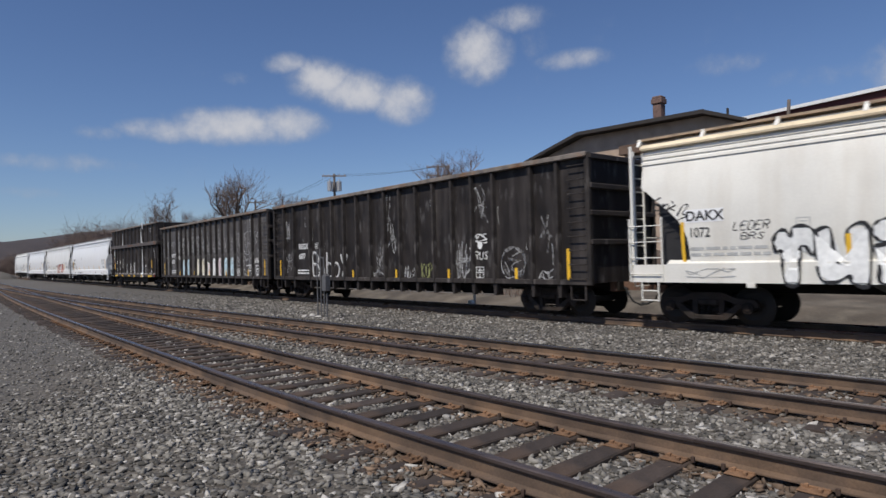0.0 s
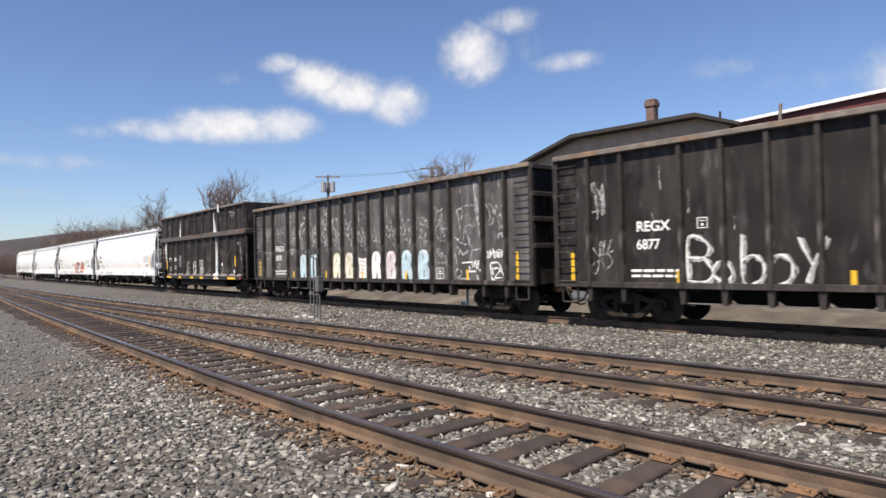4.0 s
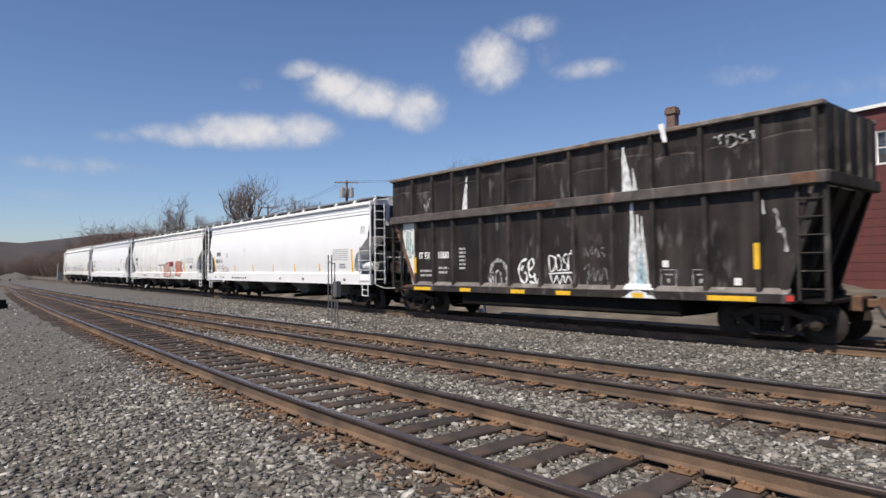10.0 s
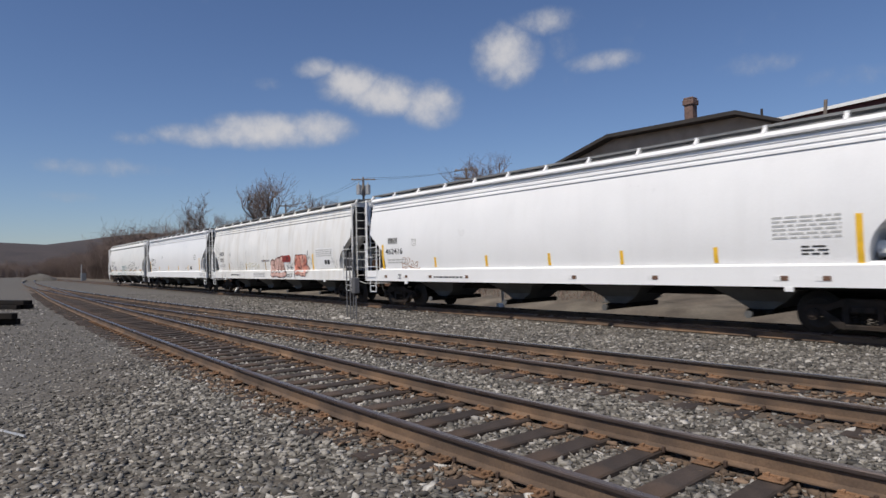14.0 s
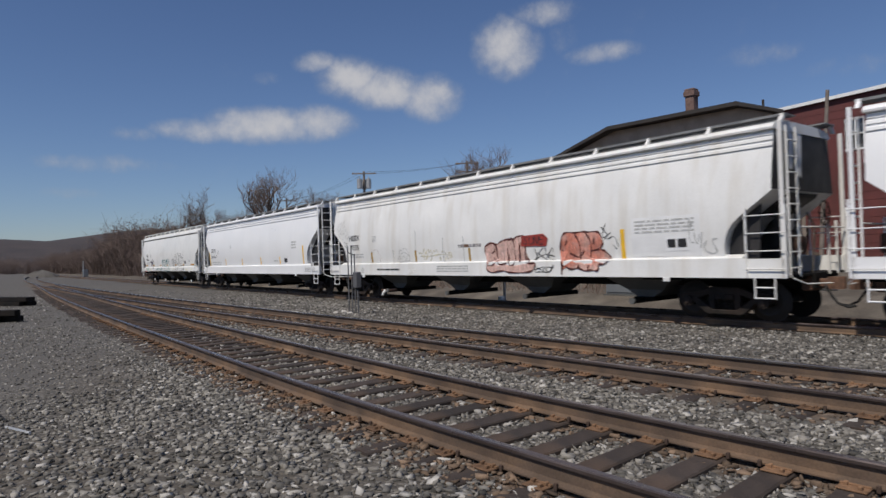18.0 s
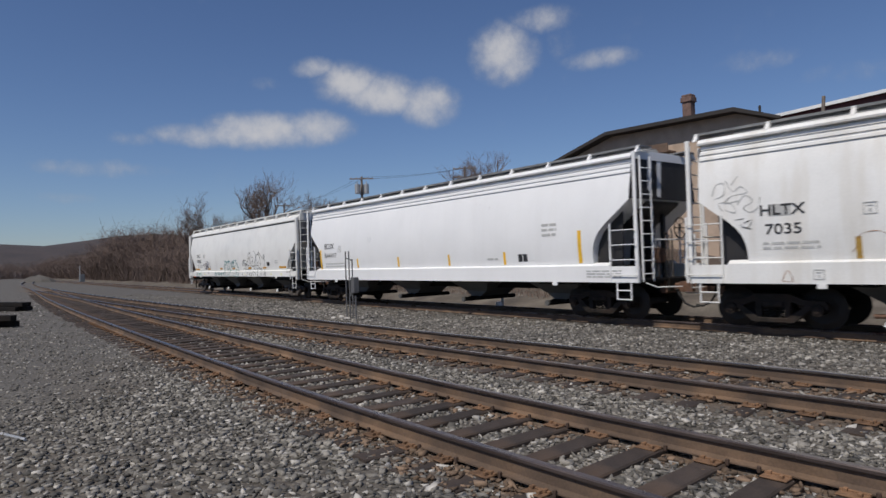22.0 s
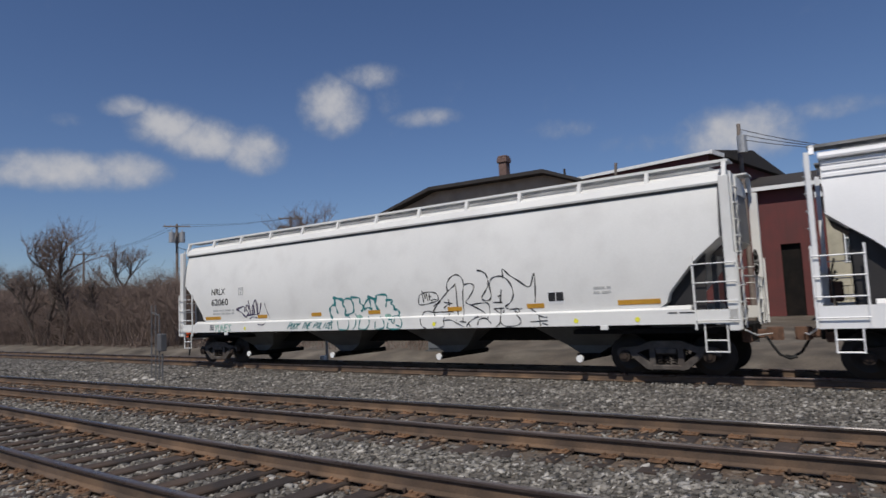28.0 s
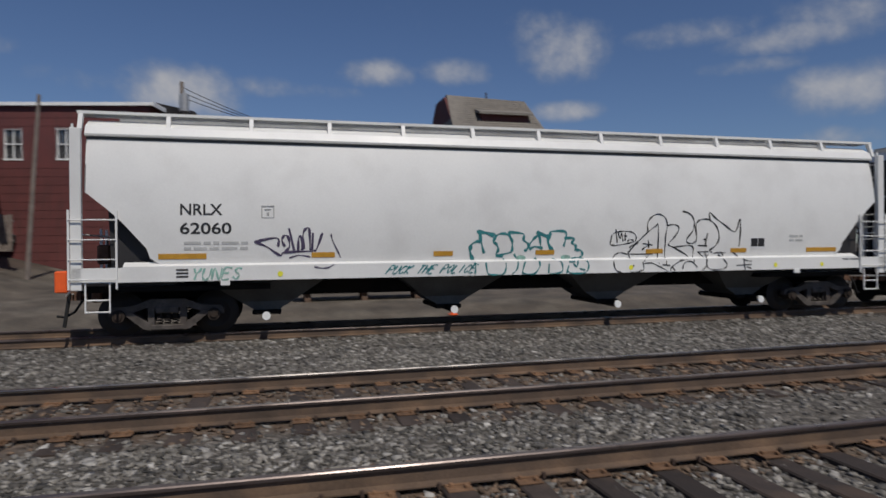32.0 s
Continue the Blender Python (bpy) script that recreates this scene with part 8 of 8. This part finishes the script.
def gable_house(name, label, x0, x1, y, z0, eave, peak, mat, depth=10):
    h = thing(name, label, "house")
    cx = (x0 + x1) / 2
    top = [(x0, eave), (cx, peak), (x1, eave)]
    wall_with_holes(h, "front_wall", mat, x0, x1, z0, eave, y, [(cx - 0.5, cx + 0.5, eave - 0.6, eave + 0.7)], top=top)
    window_on(h, cx - 0.48, cx + 0.48, eave - 0.58, eave + 0.68, y + 0.05, 1, 2)
    Build().box(x0, x0 + 0.3, y + 0.3, y + depth, z0, eave).part("side_wall", mat, h)
    Build().box(x1 - 0.3, x1, y + 0.3, y + depth, z0, eave).part("side_wall", mat, h)
    Build().prism([(x0 - 0.4, eave - 0.15), (cx, peak + 0.05), (x1 + 0.4, eave - 0.15), (x1 + 0.4, eave + 0.08), (cx, peak + 0.3), (x0 - 0.4, eave + 0.08)], "y", y - 0.3, y + depth + 0.3).part("roof", SHINGLE, h)
    Build().box(x1 - 0.05, x1 + 3.5, y - 2, y + 2, z0, z0 + 2.6, 0.05).part("lean_to", mat, h)


def flat_building(name, label, x0, x1, y, top, mat, windows, depth=7.0):
    h = thing(name, label, "building")
    z0 = ground_z(x0, y) - 0.1
    step = (x1 - x0) / (windows + 1)
    holes = [(x0 + step * (i + 1) - 0.5, x0 + step * (i + 1) + 0.5, top - 2.1, top - 0.9) for i in range(windows)]
    wall_with_holes(h, "front_wall", mat, x0, x1, z0, top, y, holes)
    for a, b_, c, d in holes:
        window_on(h, a + 0.02, b_ - 0.02, c + 0.02, d - 0.02, y + 0.05, 2, 2)
    Build().box(x0, x0 + 0.3, y + 0.3, y + depth, z0, top).part("side_wall", mat, h)
    Build().box(x1 - 0.3, x1, y + 0.3, y + depth, z0, top).part("side_wall", mat, h)
    Build().box(x0 + 0.3, x1 - 0.3, y + depth - 0.3, y + depth, z0, top).part("back_wall", mat, h)
    roof = Build().box(x0 - 0.35, x1 + 0.35, y - 0.4, y + depth + 0.3, top, top + 0.22, 0.03).part("roof", ROOF_DARK, h)
    Build().box(x0 + 0.9, x0 + 1.5, y + 1.5, y + 2.1, top + 0.22, top + 1.2, 0.02).part("chimney", CHIMNEY, roof)


def utility_pole(x, y, top, label, arms=1, transformers=0, lean=0.0, turn=20.0, r=0.16):
    base = ground_z(x, y)
    p = thing("utility_pole", label, "utility pole", at=(x, y, base), turn=turn)
    H = top - base
    Build().tube([(0, 0, -0.3), (lean * 0.5, 0, H * 0.5), (lean, 0, H)], r, 8, r * 0.7).part("pole", WOOD_POLE, p)
    for i in range(arms):
        z = H - 0.25 - i * 0.9
        arm = Build().box(lean - 1.25, lean + 1.25, -0.17, -0.06, z - 0.06, z + 0.06).part("crossarm", WOOD_POLE, p)
        for k in (-1.1, -0.55, 0.55, 1.1):
            Build().tube([(lean + k, -0.11, z + 0.06), (lean + k, -0.11, z + 0.2)], 0.045, 6).part("insulator", GALV, arm)
    for i in range(transformers):
        xx = lean + (-0.48, 0.0, 0.48)[i % 3]
        b = Build()
        b.tube([(xx, -0.38 if i != 1 else 0.4, H - 1.85), (xx, -0.38 if i != 1 else 0.4, H - 0.85)], 0.27, 10)
        b.tube([(xx, -0.38 if i != 1 else 0.4, H - 0.85), (xx, -0.38 if i != 1 else 0.4, H - 0.6)], 0.06, 6)
        b.part("transformer", GALV, p)
    return p


def wire(name, a, b, sag, label, r=0.012):
    a, b = Vector(a), Vector(b)
    pts = [a + (b - a) * i / 10 - Vector((0, 0, sag * 4 * (i / 10) * (1 - i / 10))) for i in range(11)]
    ob = Build().tube(pts, r, 4).part(name, WIRE)
    return tagged(ob, label, "wire")


def bare_tree(seed, height, spread=0.5):
    """Trunk and limbs of a leafless tree in one mesh and its twigs in another."""
    rnd = random.Random(seed)
    limbs, twigs = Build(), Build()

    def grow(p, d, length, r, level):
        pts = [p]
        n = 4 if level < 2 else 3
        dd = d.copy()
        for i in range(n):
            dd = (dd + Vector((rnd.uniform(-1, 1), rnd.uniform(-1, 1), rnd.uniform(-0.5, 0.8))) * (0.20 + 0.06 * level)).normalized()
            pts.append(pts[-1] + dd * length / n)
        target = limbs if level < 3 else twigs
        target.tube(pts, r, 6 if level < 2 else (4 if level == 2 else 3), r * 0.55)
        if level >= 5:
            return
        kids = (5, 5, 4, 4, 3)[level]
        for k in range(kids):
            s = rnd.uniform(0.35, 1.0) if level else rnd.uniform(0.3, 1.0)
            i = min(int(s * n), n - 1)
            q = pts[i] + (pts[i + 1] - pts[i]) * (s * n - i)
            a = rnd.uniform(0, 2 * math.pi)
            side = Vector((math.cos(a), math.sin(a), rnd.uniform(0.0, 0.6))).normalized()
            nd = (dd * (1 - spread) + side * spread + Vector((0, 0, 0.18))).normalized()
            grow(q, nd, length * rnd.uniform(0.5, 0.75), r * rnd.uniform(0.42, 0.6), level + 1)

    grow(Vector((0, 0, -0.2)), Vector((0, 0, 1)), height * 0.42, height * 0.019, 0)
    return limbs, twigs


def make_trees():
    kinds = []
    spots = [[(-54.8, 25.0, 0.74), (-66, 37, 0.6), (-125, 40, 0.7), (-57.5, 25.5, 0.5)], [(-92, 33, 0.85), (-58, 41, 0.5), (-112, 40, 0.8), (-52.0, 25.0, 0.62)], [(-50.1, 48.0, 1.06), (-140, 38, 0.95), (-104, 44, 0.9), (-47.0, 26.0, 0.55)]]
    for i, (h, label) in enumerate(((17.0, "large bare spreading tree beyond the brush"), (15.0, "bare leaning tree among the brush"), (14.0, "slender bare tree behind the yard"))):
        limbs, twigs = bare_tree(20 + i, h, 0.55 if i != 1 else 0.62)
        x, y, s = spots[i][0]
        t = thing("tree", label, "tree", at=(x, y, ground_z(x, y)), group="bare trees")
        limbs.part("trunk", BARK, t)
        twigs.part("crown", TWIG, t, "fine leafless twigs")
        t.scale = (s, s, s)
        for j, (x, y, s) in enumerate(spots[i][1:]):
            c = copy_thing(t, pose(x, y, ground_z(x, y), 0, 0, 77 * (j + 1) + 31 * i))
            c.scale = (s, s, s)


def make_brush():
    """Tangled leafless brush along the bank, and a denser wood farther down the line."""
    rnd = random.Random(5)
    for name, label, zone in (("brush", "tangled brown leafless brush on the bank", "bank"), ("far_wood", "brown leafless wood along the line", "wood")):
        b = Build()
        n = 1100 if zone == "bank" else 2600
        for _ in range(n):
            if zone == "bank":
                x = rnd.uniform(-70, -21)
                y = far_line(x) + rnd.uniform(6.5, 21) + (0 if x < -32 else 3.0)
                if x > -25 and y > 29:
                    continue
                h = rnd.uniform(2.2, 5.0) * (0.28 if x > -1.38 * y else (1.0 if x > -48 else 0.72))
                stems, r = 12, 0.02
            else:
                x = rnd.uniform(-270, -68)
                y = far_line(x) + 7 + 33 * rnd.random() ** 1.6
                pick = rnd.random()
                if pick < 0.22:
                    x, y = rnd.uniform(-330, -275), rnd.uniform(-70, 70)
                elif pick < 0.34:
                    x, y = rnd.uniform(-275, -170), rnd.uniform(-45, -8)
                h = rnd.uniform(4.0, 8.5) * (1.2 if -150 < x < -115 else (0.62 if x > -112 else 0.85))
                stems, r = 10, 0.045
            z = ground_z(x, y)
            for _ in range(stems):
                a = rnd.uniform(0, 6.28)
                lean = rnd.uniform(0.1, 0.6)
                p = Vector((x + rnd.uniform(-0.7, 0.7), y + rnd.uniform(-0.7, 0.7), z - 0.05))
                q = p + Vector((math.cos(a) * lean * h * 0.4, math.sin(a) * lean * h * 0.4, h * rnd.uniform(0.35, 0.6)))
                w = q + Vector((math.cos(a + 0.5) * lean * h * 0.5, math.sin(a + 0.5) * lean * h * 0.5, h * rnd.uniform(0.1, 0.45)))
                b.tube([p, q, w], r, 3, r * 0.35)
                for _ in range(3):
                    s = rnd.uniform(0.2, 1.0)
                    o = q + (w - q) * s
                    e = Vector((rnd.uniform(-1, 1), rnd.uniform(-1, 1), rnd.uniform(-0.1, 1))).normalized() * h * 0.28
                    b.tube([o, o + e], r * 0.5, 3, r * 0.2)
        if zone == "bank":
            # dry weeds at the foot of the bank and below the tan building
            for _ in range(5200):
                x = rnd.uniform(-45, 12)
                y = far_line(x) + 3.6 + 9.5 * rnd.random() ** (0.55 if x < -9 else 0.8)
                if -15.8 < x < -13.4 and y < 23 or x > -15.5 or y < far_line(x) + 6.3:
                    continue
                z, h = ground_z(x, y), rnd.uniform(0.12, 0.5) * (1.5 if y > far_line(x) + 8 and x < -9 else 0.7)
                for _ in range(3):
                    p = Vector((x + rnd.uniform(-0.2, 0.2), y + rnd.uniform(-0.2, 0.2), z - 0.03))
                    b.tube([p, p + Vector((rnd.uniform(-0.6, 0.6), rnd.uniform(-0.6, 0.6), 1)) * h], 0.016, 3, 0.004)
        me = bpy.data.meshes.new(name)
        me.from_pydata(b.v, [], b.f)
        me.materials.append(TWIG)
        tagged(new(name, me), label, "brush", kind="stuff")


def make_hill():
    b = Build()
    rings = []
    rnd = random.Random(9)
    for i in range(61):
        az = radians(-128 + i * 2.6)
        dist = 620
        el = 0.046 - 0.006 * math.sin(i * 0.5) + 0.004 * math.sin(i * 1.3)
        if i > 26:
            el = max(0.046 - (i - 26) * 0.0018, 0.02)
        d = Vector((math.sin(az), math.cos(az), 0))
        ring = []
        for k, (r, h) in enumerate(((0.55, 0.0), (0.7, 0.35), (0.85, 0.75), (1.0, 1.0), (1.3, 0.8), (1.6, 0.0))):
            ring.append(d * dist * r + Vector((0, 0, el * dist * h + (rnd.uniform(-0.7, 0.7) if h else -2))))
        rings.append(ring)
    b.loft(rings, caps=False, closed=False)
    ob = b.part("hill", HILL, None, smooth=True)
    tagged(ob, "low wooded winter hill on the horizon", "hill", kind="structure")


def yard_things():
    # grey relay cabinet
    x, y = -14.6, 21.9
    c = thing("relay_cabinet", "grey painted steel equipment cabinet on a concrete pad", "cabinet", at=(x, y, ground_z(x, y)), turn=-4)
    Build().box(-0.85, 0.85, -0.1, 0.9, -0.1, 0.06).part("pad", CHUTE, c)
    Build().box(-0.78, 0.78, 0.0, 0.8, 0.06, 2.25, 0.02).part("body", GREY_METAL, c)
    d = Build().box(-0.72, 0.72, -0.03, 0.0, 0.14, 2.12, 0.008).part("door", GREY_METAL, c)
    Build().box(-0.3, 0.45, -0.045, -0.03, 1.98, 2.03).part("door_slot", ROOF_DARK, d)
    Build().box(-0.34, -0.26, -0.07, -0.03, 1.18, 1.34, 0.01).part("handle", GALV, d)
    Build().box(-0.15, 0.12, -0.04, -0.03, 0.5, 0.78).part("notice", TRIM, d)
    Build().box(-0.84, 0.84, -0.06, 0.86, 2.25, 2.32, 0.02).part("lid", GREY_METAL, c)
    # meter box on a post
    x, y = -17.9, 18.6
    m = thing("meter_box", "small white meter box on a thin post", "meter box", at=(x, y, ground_z(x, y)))
    Build().box(-0.04, 0.04, -0.04, 0.04, -0.1, 1.0).part("post", GALV, m)
    Build().box(-0.19, 0.19, -0.12, 0.12, 0.85, 1.5, 0.03).part("box", TRIM, m)
    Build().box(-0.1, 0.1, -0.3, -0.1, 0.0, 0.25, 0.02).part("base_box", TRIM, m)
    # twin posts of a switch indicator between the tracks
    x, y = -17.3, 10.95
    p = thing("instrument_post", "pair of thin grey steel posts with a small box", "post", at=(x, y, ground_z(x, y)))
    for px in (-0.18, 0.02, 0.2):
        Build().tube([(px, 0, -0.1), (px, 0, 2.15 if px < 0.1 else 1.9)], 0.022, 6).part("pipe", POST_GREY, p)
    Build().box(0.22, 0.42, -0.10, 0.10, 0.82, 1.32, 0.02).part("junction_box", POST_GREY, p)
    Build().tube([(0.35, 0, 0.75), (0.35, 0, -0.1)], 0.03, 6).part("conduit", POST_GREY, p)
    Build().tube([(-0.18, 0, 1.95), (0.2, 0, 1.85)], 0.018, 5).part("crosspipe", POST_GREY, p)
    # white stones at its foot
    rnd = random.Random(3)
    for i in range(5):
        b = Build()
        xx, yy, s = x + rnd.uniform(-0.8, 0.9), y + rnd.uniform(-0.5, 0.3), rnd.uniform(0.07, 0.12)
        rings = [[(xx + s * k * math.cos(a) * rnd.uniform(0.8, 1.2), yy + s * k * math.sin(a), ground_z(xx, yy) + s * h) for a in (0, 1.1, 2.2, 3.1, 4.2, 5.3)] for k, h in ((0.8, -0.2), (1.0, 0.3), (0.5, 0.75))]
        tagged(b.loft(rings).part("white_rock", STONE_PALE), "whitish rock at the foot of the posts", "rock", group="white rocks")
    # traffic cone
    x, y = 5.4, 20.0
    c = thing("traffic_cone", "orange plastic traffic cone on the dirt", "traffic cone", at=(x, y, ground_z(x, y)))
    Build().box(-0.13, 0.13, -0.13, 0.13, 0.0, 0.03, 0.008).part("base", ORANGE, c)
    Build().tube([(0, 0, 0.03), (0, 0, 0.30)], 0.10, 12, 0.025).part("cone", ORANGE, c)
    # long dark slab on blocks beyond the far track
    x, y = 0.5, 22.3
    c = thing("steel_slab", "long dark steel slab lying on short blocks", "slab", at=(x, y, ground_z(x, y)), turn=2)
    Build().prism([(0.0, 0.42), (0.25, 0.3), (4.6, 0.3), (4.75, 0.42), (4.75, 0.72), (0.15, 0.72)], "y", 0, 0.9).part("slab", CHUTE, c)
    for px in (0.35, 2.3, 4.2):
        Build().box(px, px + 0.2, 0.1, 0.8, -0.05, 0.3).part("block", STAIR_WOOD, c)
    # dark timbers stacked beside the near siding
    for k, (x, y, turn, n) in enumerate(((-37.5, 3.6, 24, 5), (-27.0, 1.2, 40, 4))):
        t = thing("timber_stack", "stack of black creosoted timbers on the ballast", "timber stack", at=(x, y, ground_z(x, y)), turn=turn, group="timber stacks")
        rnd = random.Random(30 + k)
        for i in range(n):
            zz = 0.02 + (i // 3) * 0.2
            yy = (i % 3) * 0.3 - 0.3 + (0.1 if i > 2 else 0)
            Build().box(-2.6 + rnd.uniform(-0.4, 0.4), 2.6 + rnd.uniform(-0.5, 0.5), yy - 0.12, yy + 0.12, zz, zz + 0.19, 0.015).part("timber", DARK, t)
    # gravel heap and a white signal case far down the line
    x, y = -150, 22.0
    b = Build()
    rings = []
    for k, h in ((3.6, -0.2), (2.8, 0.5), (1.5, 1.1), (0.3, 1.4)):
        rings.append([(x + k * math.cos(a * 0.524) * 1.3, y + k * math.sin(a * 0.524), ground_z(x, y) + h + 0.15 * math.sin(a * 2.1)) for a in range(12)])
    tagged(b.loft(rings).part("earth_mound", BALLAST), "grey heap of crushed stone", "heap")
    x, y = -138, 27.5
    s = thing("signal_case", "grey signal case beside the line", "signal case", at=(x, y, ground_z(x, y)))
    Build().box(-0.5, 0.5, -0.4, 0.4, 0.1, 1.5, 0.05).part("case", GREY_METAL, s)
    Build().tube([(-1.6, 0, 0), (-1.6, 0, 3.2)], 0.1, 6).part("mast", GALV, s)
    # iron rod on the ballast
    x, y = -8.1, 0.9
    tagged(Build().tube([(x - 0.3, y - 0.1, 0.0), (x + 0.25, y + 0.05, 0.01)], 0.016, 6).part("iron_rod", GALV), "short grey iron rod lying on the ballast", "rod")
    # board fence and drums below the mill
    f = thing("board_fence", "weathered grey board fence below the mill", "fence", at=(-15.2, 33.4, ground_z(-15.2, 33.4)), turn=-6)
    rnd = random.Random(8)
    for i in range(18):
        Build().box(i * 0.2, i * 0.2 + 0.17, 0, 0.03, 0.05, 1.75 + rnd.uniform(-0.06, 0.06)).part("board", WOOD_POLE, f)
    for z in (0.5, 1.4):
        Build().box(0, 3.6, 0.03, 0.09, z, z + 0.09).part("fence_rail", WOOD_POLE, f)


tan_building()
brick_factory()
stone_house()
shingled_house()
gable_house("white_house", "white gabled house with a grey shingled roof", -42.6, -34.4, 45.0, 2.0, 5.9, 8.4, TRIM)
flat_building("cream_building", "cream rendered flat-roofed building beyond the brush", -62.5, -54.6, 45.0, 7.85, CREAM_WALL, 1)
flat_building("pale_building", "pale grey building with a dark roof edge beyond the brush", -54.2, -46.0, 44.0, 7.4, STONE_WALL, 2)
flat_building("low_shed", "low weathered shed with a brown roof among the brush", -51.5, -43.0, 40.0, 4.75, BRICK_TAN, 1)
utility_pole(-56.0, 37.5, 10.9, "wooden utility pole with three grey transformers", 1, 3, turn=56)
utility_pole(-49.1, 46.0, 11.7, "wooden utility pole with two crossarms", 2, 0, turn=47)
utility_pole(-80.9, 41.2, 10.3, "far wooden utility pole among trees", 1, 0, turn=64)
utility_pole(-5.4, 40.2, 11.6, "wooden utility pole with looped cables beside the mill", 0, 1, turn=70)
utility_pole(-10.6, 31.6, 8.6, "leaning bare wooden pole in front of the mill", 0, 0, lean=0.55, turn=0.0, r=0.11)
for k in (-0.9, 0.9):
    wire("overhead_wire", (-56.0 + k, 37.4, 10.75), (-49.1 + k, 46.0, 11.5), 0.25, "thin overhead wire between utility poles")
    wire("overhead_wire", (-80.9 + k, 41.2, 10.2), (-56.0 + k, 37.4, 10.75), 0.6, "thin overhead wire between utility poles")
wire("overhead_wire", (-49.1, 46.0, 9.6), (-20, 42, 8.2), 0.8, "thin overhead wire to the houses")
wire("overhead_wire", (-56.0, 37.4, 8.6), (-30, 34, 6.2), 0.9, "sagging cable to the houses", 0.03)
for k in range(3):
    wire("overhead_wire", (-5.4, 40.2, 11.3 - k * 0.3), (6.0, 38.0, 7.5 + k * 0.3), 0.5, "cable from the pole to the stone house", 0.02)
make_trees()
make_brush()
make_hill()
yard_things()


# ---- the moving train ----
def motions():
    for car, mid, bogie in CARS:
        rows = []
        for i in range(33):
            a, b = track_point(mid + bogie + SPEED * i), track_point(mid - bogie + SPEED * i)
            c = (a + b) / 2
            rows.append((float(i), pose(c.x, c.y, c.z, 0, 0, math.degrees(math.atan2(a.y - b.y, a.x - b.x)))))
        walk(car, rows)
    step = 4 / FPS
    for w, dx in WHEELSETS:
        walk(w, [(i * step, pose(dx, 0, WHEEL_R, 0, math.degrees(SPEED * i * step / WHEEL_R), 0)) for i in range(241)])


motions()
